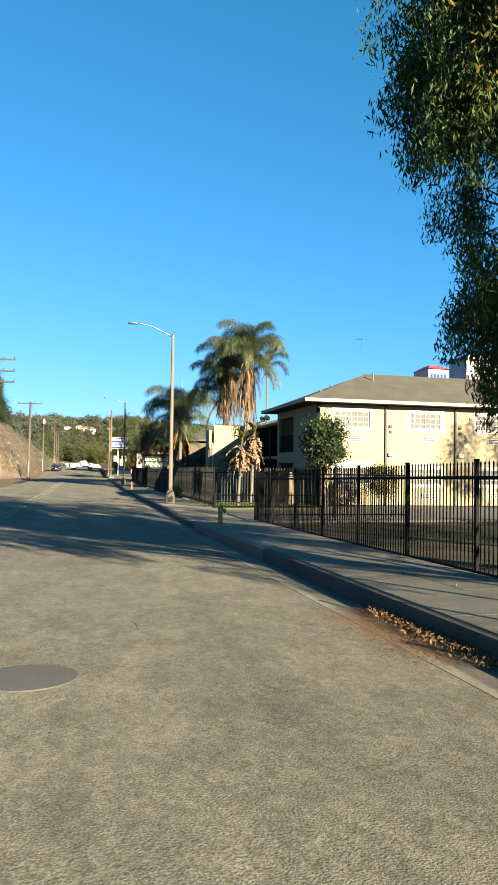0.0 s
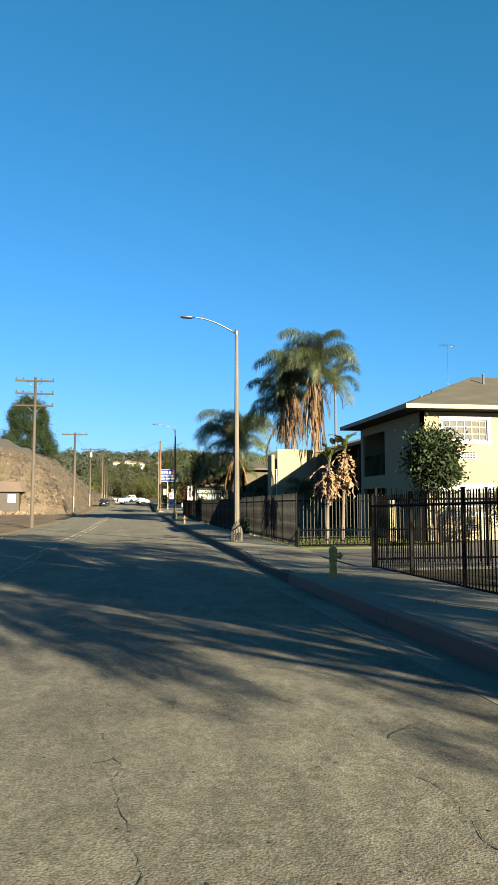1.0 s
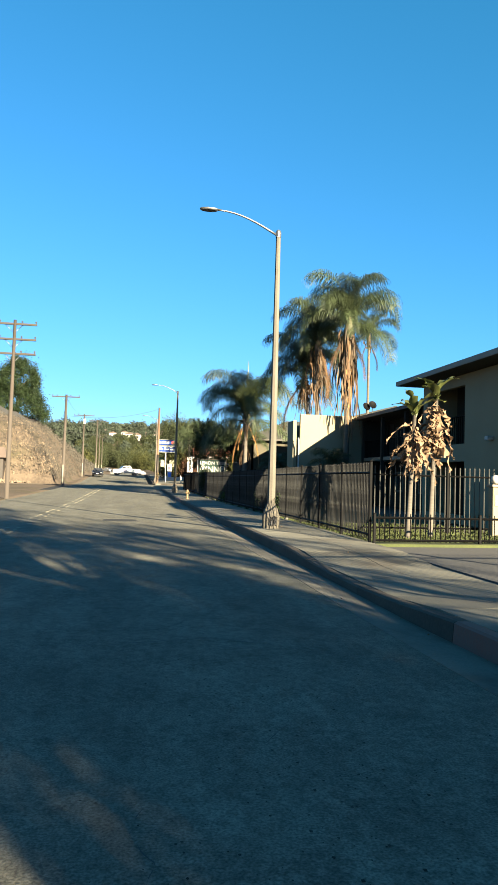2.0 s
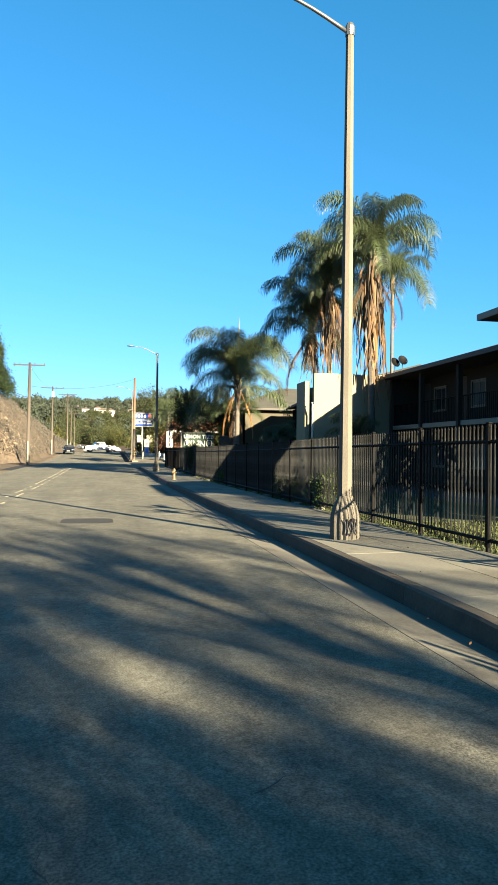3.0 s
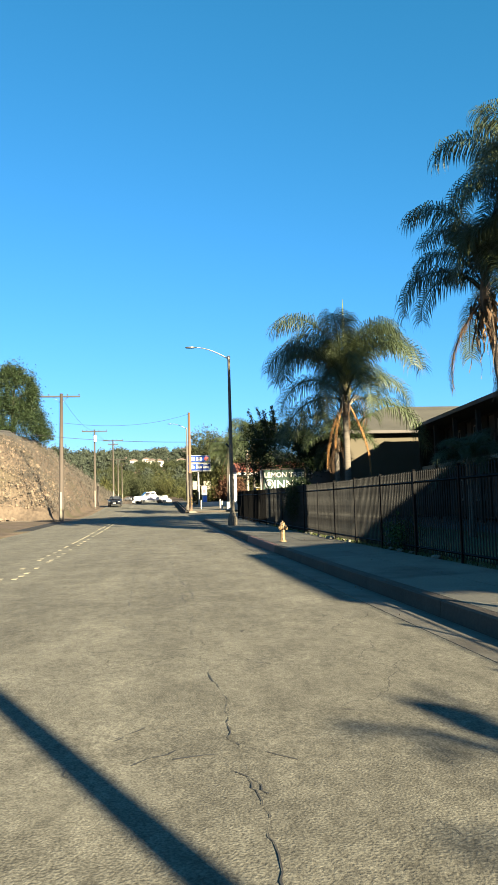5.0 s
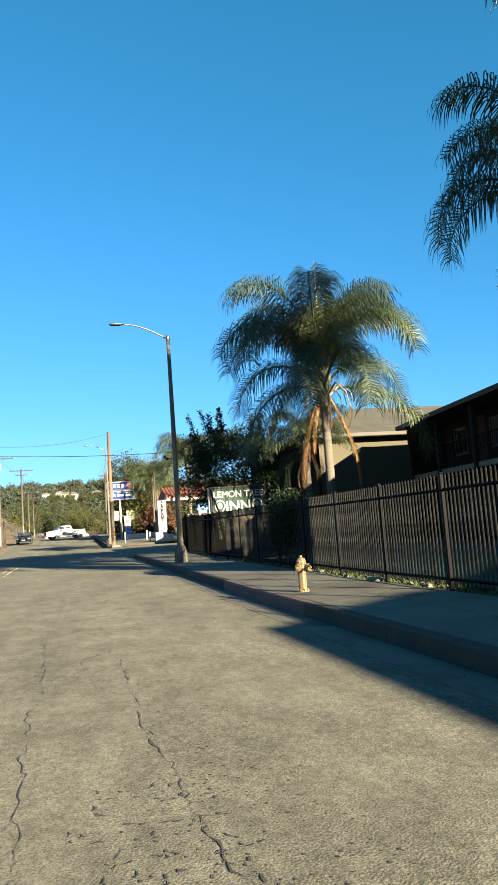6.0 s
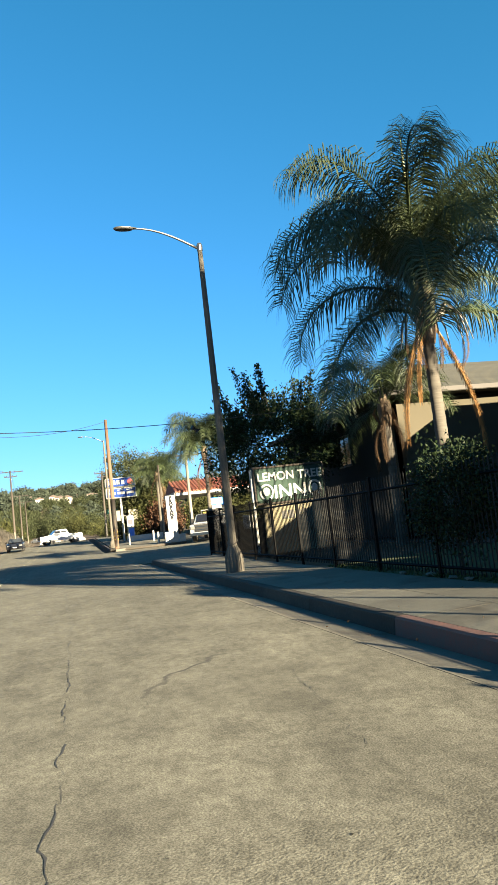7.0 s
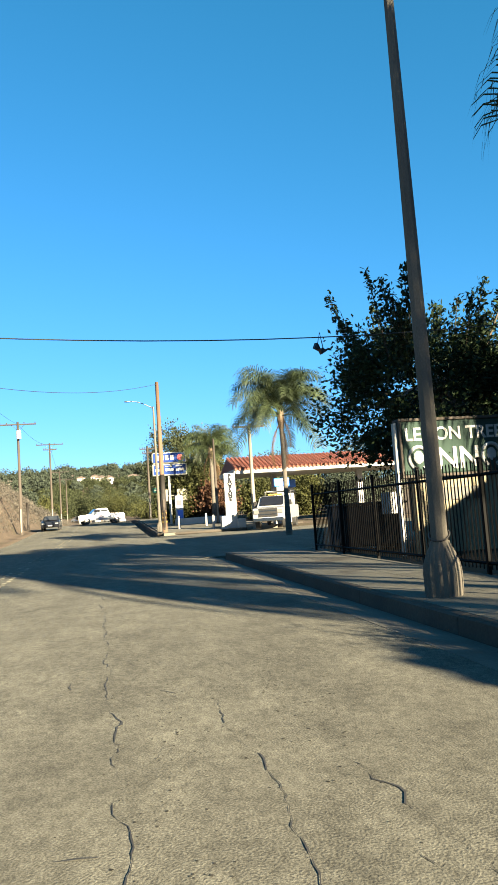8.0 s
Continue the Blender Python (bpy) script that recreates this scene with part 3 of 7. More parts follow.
# an oval utility patch in the asphalt, a mended square, long wandering cracks
bm = bmesh.new()
lathe(bm, [(0.37, -0.02), (0.37, 0.004), (0.3, 0.006)], 28)
cover = part("utility_patch", bm, M["patch"], None, m=Matrix.Translation((-0.2, 6.0, G(6.0) + 0.002)) @ Euler((-0.026, 0, 0)).to_matrix().to_4x4())
tagged(cover, "round dark patch let into the asphalt", "road patch", kind="structure")
def crack(points, width, seed, whole=False):
    """A ragged dark crack that follows the road; whole: without breaks."""
    r = random.Random(seed)
    V, F = [], []
    pts = []
    wander = 0.35 if whole else 1.0
    for (xa, ya), (xb, yb) in zip(points, points[1:]):
        n = max(2, int(math.hypot(xb - xa, yb - ya) / 0.07))
        pts += [(xa + (xb - xa) * i / n + r.gauss(0, 0.009) + wander * 0.16 * noise.noise((ya + (yb - ya) * i / n, seed * 3.1, 0.5)) + 0.06 * noise.noise((4 * (ya + (yb - ya) * i / n), seed * 1.7, 2.5)), ya + (yb - ya) * i / n + r.gauss(0, 0.015)) for i in range(n)]
    for i, (x, yy) in enumerate(pts):
        gate = noise.noise((yy * 1.7, seed, 9.0))
        chip = 1.9 if r.random() < 0.12 else 1.0
        w = 0.34 * width * chip * r.uniform(0.1, 1.0) * max(0.0, gate * 2.0 + (0.45 if whole else 0.2))
        V += [(x - w, yy, G(yy) + 0.004), (x + w, yy + r.uniform(-0.02, 0.02), G(yy) + 0.004)]
    for i in range(len(pts) - 1):
        F.append((2 * i, 2 * i + 1, 2 * i + 3, 2 * i + 2))
    return mesh("crack", V, F, M["crack"])


def crack_network(cx, cy, rx, ry, cell, seed):
    """Crazed asphalt: short chipped cracks round small loose plates, thinning out towards its edge."""
    r = random.Random(seed)
    nx, ny = int(2 * rx / cell), int(2 * ry / (cell * 1.35))
    at = {(i, j): (cx - rx + (i + r.uniform(-0.36, 0.36)) * cell, cy - ry + (j + r.uniform(-0.36, 0.36)) * cell * 1.35) for i in range(nx + 1) for j in range(ny + 1)}
    V, F = [], []
    for (i, j), (xa, ya) in at.items():
        for other in ((i + 1, j), (i, j + 1)):
            if other not in at:
                continue
            xb, yb = at[other]
            far = math.hypot((xa - cx) / rx, (ya - cy) / ry)
            if r.random() > 1.05 - 0.75 * far ** 2:
                continue
            L = math.hypot(xb - xa, yb - ya)
            ux, uy = -(yb - ya) / L, (xb - xa) / L
            for piece in range(2):
                t0 = r.uniform(0.0, 0.75)
                t1 = t0 + r.uniform(0.1, 0.3)
                b = len(V)
                for t, w in ((t0, 0.001), (0.6 * t0 + 0.4 * t1, r.uniform(0.003, 0.0085)), (t1, 0.0015)):
                    x, y = xa + (xb - xa) * t + r.gauss(0, 0.008), ya + (yb - ya) * t + r.gauss(0, 0.008)
                    V += [(x - ux * w, y - uy * w * 1.5, G(y) + 0.004), (x + ux * w, y + uy * w * 1.5, G(y) + 0.004)]
                F += [(b + 2 * k, b + 2 * k + 1, b + 2 * k + 3, b + 2 * k + 2) for k in range(2)]
    return mesh("crazing", V, F, M["crack"])


bm = bmesh.new()
rim = [(0.57 * math.copysign(abs(math.cos(a)) ** 0.45, math.cos(a)), 41.3 + 0.62 * math.copysign(abs(math.sin(a)) ** 0.45, math.sin(a))) for a in np.linspace(0, 2 * math.pi, 41)[:-1]]
top = [bm.verts.new((x + 0.08 + 0.02 * noise.noise((x * 6, y * 6, 1)), y, G(y) + 0.0035)) for x, y in rim]
low = [bm.verts.new((v.co.x * 1.0, v.co.y, v.co.z - 0.03)) for v in top]
bm.faces.new(top)
for i in range(40):
    bm.faces.new((low[i], low[(i + 1) % 40], top[(i + 1) % 40], top[i]))
tagged(part("road_patch", bm, M["mended"], None), "smooth mended patch in the asphalt, darkened further for tree shade", "road patch", kind="structure")


rc = random.Random(8)
SHORT = []
for xa, xb, ya, yb, n in ((-0.4, 1.5, 36, 46, 34), (0.2, 1.6, 31, 37, 16), (-0.8, 1.8, 47, 60, 26), (-0.6, 1.8, 68, 84, 34), (-2.0, 2.8, 5, 30, 40)):
    for k in range(n):
        x, y = rc.uniform(xa, xb), rc.uniform(ya, yb)
        a = rc.uniform(0, math.pi)
        L = rc.uniform(0.15, 0.7)
        SHORT.append(([(x, y), (x + L * 0.5 * math.cos(a), y + L * math.sin(a))], rc.uniform(0.006, 0.018)))
WV, WF = [], []
rw = np.random.default_rng(31)
for cx, cy, sx, sy, n in ((0.1, 40.6, 0.75, 0.45, 3400), (0.75, 36.2, 0.5, 1.3, 2000), (0.9, 54.5, 0.25, 3.2, 1700), (-0.9, 57.0, 0.3, 3.0, 1200), (0.25, 78.5, 0.2, 3.6, 1500), (1.25, 75.8, 0.3, 1.4, 1000),
                          (1.3, 18.5, 0.5, 2.4, 1300), (0.2, 33.5, 0.35, 1.2, 900), (-1.2, 9.0, 1.0, 2.0, 800), (1.6, 8.6, 0.9, 1.3, 700)):
    for k in range(int(n * 0.75)):
        x, y = rw.normal(cx, sx), rw.normal(cy, sy)
        a, q = rw.uniform(0, 6.28), min(0.010, 0.0025 + rw.exponential(0.003))
        b_ = len(WV)
        WV += [(x + q * math.cos(a + c), y + q * 1.3 * math.sin(a + c), G(y) + 0.003) for c in (0, 1.3, 3.0, 4.9)]
        WF.append((b_, b_ + 1, b_ + 2, b_ + 3))
tagged(new("worn_asphalt", mesh("worn_asphalt", WV, WF, M["pit"])), "dark pits where stones have worn out of the asphalt", "road wear", kind="stuff")
cracks = tagged(new("road_cracks"), "long ragged cracks in old asphalt", "road crack", kind="structure")
MAIN = [([(0.54, 15.56), (0.7, 15.24), (0.72, 14.5), (0.73, 13.9), (0.62, 13.2)], 0.02), ([(0.96, 36.9), (0.9, 35.3), (0.84, 34.2), (0.8, 32.6)], 0.03), ([(1.48, 36.9), (1.25, 36.0), (1.22, 35.4)], 0.022),
        ([(0.67, 43.05), (0.81, 40.8), (0.82, 39.6), (0.7, 38.2)], 0.022), ([(1.24, 41.3), (1.16, 39.8), (1.12, 38.7), (1.05, 37.8)], 0.024), ([(0.62, 53.1), (0.6, 49.0), (0.64, 45.1), (0.67, 43.1)], 0.012),
        ([(0.6, 59.6), (0.58, 56.6), (0.69, 55.0), (0.69, 53.9), (0.72, 53.1), (0.71, 51.5)], 0.026), ([(0.38, 54.05), (0.46, 53.2), (0.61, 52.5)], 0.014),
        ([(-0.13, 51.5), (-0.22, 56.4), (-0.27, 62.5), (-0.14, 65.3), (-0.05, 70.3), (-0.01, 72.0), (-0.06, 75.5), (-0.1, 79.2), (-0.18, 84.9)], 0.026),
        ([(0.67, 75.4), (0.76, 74.0), (0.73, 72.9), (0.83, 71.9), (0.9, 70.8)], 0.02), ([(1.26, 73.8), (1.3, 72.9), (1.29, 72.2)], 0.024),
        ([(1.91, 66.9), (1.66, 64.3)], 0.012)]
for k, (pts, w) in enumerate(MAIN):
    part("crack", crack(pts, w, 200 + k, True), None, cracks)
for k, spot in enumerate(((0.45, 39.2, 0.95, 1.5, 0.12), (0.45, 53.4, 0.45, 2.2, 0.15))):
    part("crazing", crack_network(*spot, 50 + k), None, cracks)
for k, (pts, w) in enumerate([([(2.2, 8), (1.6, 13), (0.9, 15.5)], 0.012), ([(0.2, 31), (0.5, 37)], 0.014), ([(-1.0, 52), (-0.9, 60), (-1.1, 72)], 0.01),
                              ([(1.9, 34), (1.2, 34.6), (0.4, 34.3)], 0.012), ([(2.6, 22), (1.2, 23), (-0.6, 22.6)], 0.012), ([(0.4, 10), (0.1, 14), (0.5, 20), (0.3, 28)], 0.010)] + SHORT):
    part("crack", crack(pts, w, k), None, cracks)

# ---------------------------------------------------------------- iron fences
PICK = tubes("picket", [([(0, 0, 0.06), (0, 0, 1.74)], 0.0125), ([(0, 0, 1.74), (0, 0, 1.76), (0, 0, 1.80)], [0.0125, 0.017, 0.001])], M["iron"], 4, False)
bm = boxes((-0.03, 0.03, -0.03, 0.03, -0.05, 1.8), bevel=0.006)
box(bm, -0.037, 0.037, -0.037, 0.037, 1.8, 1.83, bevel=0.01)
POST = bm_mesh("post", bm, M["iron"])


def recoated(me, material):
    """The same piece in another material."""
    c = me.copy()
    c.materials.clear()
    c.materials.append(material)
    return c


def rail(a, b, s=0.02):
    v = (Vector(b) - Vector(a))
    t = tube_data([a, b], s * 1.3, 4)
    return mesh("rail", *t, M["iron"])


def iron_fence(pts, label, gap=0.115, bay=2.3, base=0.17, height=1.0, group="iron fences along the pavement", name="iron_fence", pick=None):
    """A run of spear-topped iron fence through ground points (x, y); height scales it."""
    root = tagged(new(name), label, "fence", group)
    for (xa, ya), (xb, yb) in zip(pts, pts[1:]):
        L = math.hypot(xb - xa, yb - ya)
        nb = max(1, round(L / bay))
        ang = math.atan2(yb - ya, xb - xa)
        for k in range(nb + 1):
            t = k / nb
            x, yy = xa + (xb - xa) * t, ya + (yb - ya) * t
            part("post", POST, None, root, m=Matrix.LocRotScale((x, yy, G(yy) + base), Euler((0, 0, ang)), (1, 1, height)))
            if k < nb:
                x2, y2 = xa + (xb - xa) * (t + 1 / nb), ya + (yb - ya) * (t + 1 / nb)
                for z in (0.16, 1.55):
                    part("rail", rail((x, yy, G(yy) + base + z * height), (x2, y2, G(y2) + base + z * height)), None, root)
        n = int(L / gap)
        for i in range(1, n):
            t = i / n
            x, yy = xa + (xb - xa) * t, ya + (yb - ya) * t
            part("picket", pick or PICK, None, root, m=Matrix.LocRotScale((x, yy, G(yy) + base), Euler((0, 0, ang)), (1, 1, height)))
    return root


iron_fence([(5.85, -4.0), (5.8, 24.1)], "black iron picket fence with spear tops beside the pavement", gap=0.112, base=0.0)
WORN = recoated(PICK, M["worniron"])
iron_fence([(5.75, 31.9), (5.8, 52.0)], "iron picket fence with worn black paint beside the pavement", gap=0.115, pick=WORN)
iron_fence([(5.8, 52.0), (5.85, 78.0)], "worn iron picket fence before the shaded yard", gap=0.115, pick=WORN)
iron_fence([(5.85, 78.0), (5.7, 89.3)], "black iron fence and gate by the motel sign", gap=0.12)
iron_fence([(6.3, 34.4), (11.3, 34.6)], "iron fence behind the lawn, pickets coloured pale as if sunlit", gap=0.14, pick=recoated(PICK, M["litiron"]))
iron_fence([(5.9, 24.15), (11.5, 24.3)], "black iron fence turning in along the driveway", gap=0.13)
iron_fence([(5.75, 31.6), (10.9, 31.9)], "low black iron fence round the lawn", gap=0.12, height=0.36, group="low lawn fence")

# a brown box added to darken the gap behind the gate
filler = thing("gate_filler", Matrix.Translation((7.3, 89.6, G(89) + 0.06)), "dark brown box added to darken the gap behind the gate", "waste container")
part("body", boxes((-0.9, 0.9, -0.75, 0.75, 0.12, 1.25), bevel=0.03), M["brown"], filler)
part("lid", boxes((-0.94, 0.94, -0.8, 0.8, 1.252, 1.34), bevel=0.03), M["numberbar"], filler)
for wx in (-0.7, 0.7):
    part("foot", boxes((wx - 0.08, wx + 0.08, -0.6, 0.6, 0.0, 0.119)), M["numberbar"], filler)


# ---------------------------------------------------------------- lamps, poles, cables
def street_lamp(x, y, top, label, arm=1.72, z0=0.15, graf=False):
    root = thing("street_lamp", Matrix.Translation((x, y, G(y) + z0)), label, "street lamp", "street lamps")
    h = top - G(y) - z0
    bm = bmesh.new()
    prof = [(0.222, -0.05), (0.228, 0.06), (0.232, 0.3), (0.218, 0.42), (0.178, 0.54), (0.14, 0.63), (0.118, 0.7)]
    loops = []
    for k, (r, z) in enumerate(prof):
        cut = 0.06 if 0 < k < 5 else 0.025
        loops.append([bm.verts.new((r * (1 + cut * math.cos(14 * a)) * math.cos(a), r * (1 + cut * math.cos(14 * a)) * math.sin(a), z)) for a in (2 * math.pi * i / 56 for i in range(56))])
    for a, b in zip(loops, loops[1:]):
        for i in range(56):
            bm.faces.new((a[i], a[(i + 1) % 56], b[(i + 1) % 56], b[i]))
    bm.faces.new(loops[0][::-1])
    bm.faces.new(loops[-1])
    part("base", bm, M["polecon"], root)
    bm = bmesh.new()
    lathe(bm, [(0.112, 0.68), (0.108, 1.6), (0.09, h * 0.55), (0.066, h), (0.05, h + 0.02)], 8)
    part("pole", bm, M["polecon"], root)
    bm = bmesh.new()
    lathe(bm, [(0.078, h - 0.16), (0.084, h - 0.02), (0.05, h + 0.05)], 10)
    part("cap", bm, M["steel"], root)
    pts = [(-arm * t, 0, h - 0.12 + 0.6 * math.sin(t * math.pi / 2)) for t in np.linspace(0, 1, 9)]
    part("arm", tube("arm", pts, [0.036 - 0.012 * t for t in np.linspace(0, 1, 9)], M["steel"], 8), None, root)
    bm = bmesh.new()
    prof = [(0.02, 0.05), (-0.1, 0.08), (-0.16, 0.12), (-0.36, 0.135), (-0.52, 0.1), (-0.58, 0.04)]
    loops = []
    for px, w in prof:
        loops.append([bm.verts.new((px - arm + 0.05, w * math.cos(a), h + 0.48 + (0.36 if math.sin(a) > 0 else 0.2) * w * math.sin(a))) for a in np.linspace(0, 2 * math.pi, 11)[:-1]])
    for a, b in zip(loops, loops[1:]):
        for i in range(10):
            bm.faces.new((a[i], a[(i + 1) % 10], b[(i + 1) % 10], b[i]))
    bm.faces.new(loops[0])
    bm.faces.new(loops[-1][::-1])
    head = part("head", bm, M["steel"], root, smooth=True)
    bm = bmesh.new()
    lathe(bm, [(0.03, -0.03), (0.9, -0.022), (1.0, 0.0), (0.98, 0.03)], 18)
    part("lens", bm, M["lamphead"], head, m=Matrix.LocRotScale((-arm - 0.27, 0, h + 0.465), None, (0.26, 0.125, 1)))
    if graf:
        r = random.Random(5)
        for k in range(7):
            a = -1.9 + 0.13 * k
            pts = []
            for s in range(4):
                aa = a + r.uniform(-0.09, 0.09)
                pts.append((0.258 * math.cos(aa), 0.258 * math.sin(aa), 0.1 + 0.08 * s + r.uniform(-0.02, 0.02)))
            part("paint_stroke", tube("paint_stroke", pts, 0.012, M["graffiti"], 4), None, root, "scrawled black paint" if k == 0 else "")
    else:
        band = [(0.13 * math.cos(a), 0.13 * math.sin(a), 0.78 + 0.08 * math.cos(a - 1)) for a in np.linspace(0, 2 * math.pi, 17)]
        part("strap", tube("strap", band, 0.012, M["numberbar"], 4), None, root, "dark strap round the foot")


street_lamp(4.28, 36.0, 8.55, "fluted concrete street lamp with steel arm on the pavement", graf=True)
street_lamp(4.15, 78.45, 8.8, "tall concrete street lamp with a strap at its foot")
street_lamp(3.98, 124.4, 9.8, "far concrete street lamp behind a timber pole", arm=1.65)


def utility_pole(x, y, top, arms, material, label, z0=0.0, r0=0.16, band=False, can=False, guard=True):
    base = max(G(y), H(x, y)) + z0
    root = thing("utility_pole", Matrix.Translation((x, y, base)), label, "utility pole", "utility poles")
    h = top - base
    lean = random.Random(int(y)).uniform(-0.006, 0.006)
    part("pole", tube("pole", [(0, 0, -0.3), (lean * h * 0.5, 0, h * 0.5), (lean * h, 0, h)], [r0, r0 * 0.85, r0 * 0.66], M[material], 10), None, root)
    for z, w in arms:
        arm = part("crossarm", boxes((-w, w, -0.07, 0.07, h - z - 0.06, h - z + 0.06), bevel=0.01), M["armwood"], root)
        part("brace", tubes("brace", [([(-w * 0.4, 0.08, h - z), (0, 0.14, h - z - 0.55)], 0.018), ([(w * 0.4, 0.08, h - z), (0, 0.14, h - z - 0.55)], 0.018)], M["steel"], 4), None, root)
        for k in (-0.95, -0.6, 0.35, 0.95):
            bm = bmesh.new()
            lathe(bm, [(0.02, 0.05), (0.02, 0.1), (0.05, 0.12), (0.055, 0.17), (0.03, 0.22)], 8, z_off=h - z, cx=k * w)
            part("insulator", bm, M["armwood"], arm)
    if band:
        for z in (0.72, 1.02, 1.32):
            bm = bmesh.new()
            lathe(bm, [(r0 * 1.03, z), (r0 * 1.03, z + 0.13)], 12)
            part("band", bm, M["yellow"], root, "reflective yellow band")
    # near-black sleeve over the pole, 1.62 to 4.2 m up
    if band:
        t0, t1 = 1.62 / h, 4.2 / h
        part("dark_sleeve", tube("dark_sleeve", [(lean * 1.62, 0, 1.62), (lean * 4.2, 0, 4.2)], [r0 * (1 - 0.3 * t0) + 0.006, r0 * (1 - 0.3 * t1) + 0.006], M["darkwood"], 12), None, root, "black lower stretch of the pole")
    if can:
        bm = bmesh.new()
        lathe(bm, [(0.2, 0.0), (0.22, 0.05), (0.22, 0.75), (0.16, 0.85)], 12, z_off=h - 1.7, cx=0.1, cy=-0.32)
        part("transformer", bm, M["white"], root, "pale grey transformer can")
    if guard:
        bm = boxes((-0.07, 0.07, -r0 - 0.03, -r0 + 0.02, 0.2, 2.4), bevel=0.01)
        part("cable_guard", bm, M["trim"] if material != "polewood" else M["polegrey"], root)
    return base + h


utility_pole(-7.05, 62.0, 10.85, [(0.25, 1.38), (1.2, 1.36), (2.1, 1.36)], "polegrey", "tall weathered timber pole with three crossarms", r0=0.14, guard=False)
utility_pole(-7.5, 103.0, 10.65, [(0.25, 1.6)], "polegrey", "weathered timber pole with one crossarm on the verge", r0=0.2)
utility_pole(-7.8, 141.0, 11.45, [(0.25, 1.7)], "polegrey", "timber pole with crossarm and transformer can", can=True)
utility_pole(-7.05, 172.0, 12.75, [(0.2, 1.8), (0.9, 0.9)], "polegrey", "timber pole with two crossarms")
utility_pole(-8.3, 214.0, 11.9, [(0.2, 1.8)], "polegrey", "distant timber pole with one crossarm")
utility_pole(-9.5, 262.0, 13.4, [(0.2, 1.8)], "polegrey", "distant timber pole with one arm")
utility_pole(4.17, 122.2, 11.3, [], "polewood", "reddish timber pole with yellow bands at its foot", z0=0.13, r0=0.2, band=True)
utility_pole(5.4, 158.0, 10.2, [(0.3, 0.9), (0.8, 0.6)], "polegrey", "dark timber pole beyond the petrol station", z0=0.13)
utility_pole(10.35, 119.9, 7.6, [(0.2, 1.15)], "trim", "pale timber pole with crossarm by the petrol station", z0=0.1, r0=0.16)
utility_pole(9.4, 130.7, 7.8, [], "polegrey", "short pale timber pole with a notice on it", z0=0.1, r0=0.13)


def cable(a, b, sag, r, label="thin black overhead cable"):
    pts = []
    for t in np.linspace(0, 1, 25):
        p = Vector(a).lerp(Vector(b), t)
        p.z -= sag * 4 * t * (1 - t)
        pts.append(p)
    ob = new("overhead_cable", tube("overhead_cable", pts, r, M["cable"], 4))
    tagged(ob, label, "cable", "overhead cables")
    return pts


cable((-7.5, 103, 10.5), (-7.8, 141, 11.25), 0.7, 0.014)
cable((-7.8, 141, 11.25), (-7.05, 172, 12.55), 0.6, 0.016)
cable((-7.05, 172, 12.55), (-8.3, 214, 11.7), 0.8, 0.018)
cable((-8.3, 214, 11.7), (-9.5, 262, 13.2), 0.9, 0.02)
cable((-7.5, 103, 8.2), (4.17, 122.2, 11.15), 0.7, 0.014)
cable((-16.0, 84.4, 7.05), (13.0, 84.0, 5.45), 1.3, 0.012, "sagging black cable across the street with shoes on it")
cable((-7.5, 103, 9.2), (-13, 150, 8.6), 0.6, 0.016)


utility_pole(-16.0, 84.4, 7.2, [], "polegrey", "short timber pole at the side street corner", r0=0.13)


# ---------------------------------------------------------------- hydrants
def hydrant(x, y, material, label, turn=0.0, wide=0.74):
    root = thing("fire_hydrant", Matrix.Translation((x, y, G(y) + 0.152)) @ Euler((0, 0, turn)).to_matrix().to_4x4() @ Matrix.Diagonal((wide, wide, 0.95, 1)), label, "fire hydrant", "fire hydrants")
    bm = bmesh.new()
    lathe(bm, [(0.145, 0.0), (0.145, 0.03), (0.105, 0.035), (0.1, 0.05), (0.095, 0.33), (0.11, 0.34), (0.11, 0.37), (0.1, 0.38), (0.105, 0.5), (0.115, 0.52), (0.115, 0.55)], 16)
    part("barrel", bm, material, root, smooth=False)
    bm = bmesh.new()
    lathe(bm, [(0.115, 0.552), (0.11, 0.58), (0.08, 0.62), (0.035, 0.635), (0.03, 0.67), (0.012, 0.672)], 16)
    part("bonnet", bm, material, root)
    for a, l in ((0, 0.2), (math.pi, 0.2), (-math.pi / 2, 0.21)):
        bm = bmesh.new()
        lathe(bm, [(0.055, 0.06), (0.055, l - 0.06), (0.072, l - 0.055), (0.072, l), (0.03, l + 0.005), (0.024, l + 0.04)], 12)
        o = part("outlet", bm, material, root, m=Matrix.Translation((0, 0, 0.45)) @ Euler((0, math.pi / 2, a)).to_matrix().to_4x4())
    for i in range(8):
        a = i * math.pi / 4
        bm = bmesh.new()
        lathe(bm, [(0.014, 0.03), (0.014, 0.055)], 6, cx=0.125 * math.cos(a), cy=0.125 * math.sin(a))
        part("bolt", bm, material, root)


hydrant(4.13, 21.55, M["hydA"], "faded olive-yellow fire hydrant on the shaded pavement", 1.45)
hydrant(4.1, 63.62, M["hydB"], "peach-yellow fire hydrant standing in the sun", 0.75, 0.76)


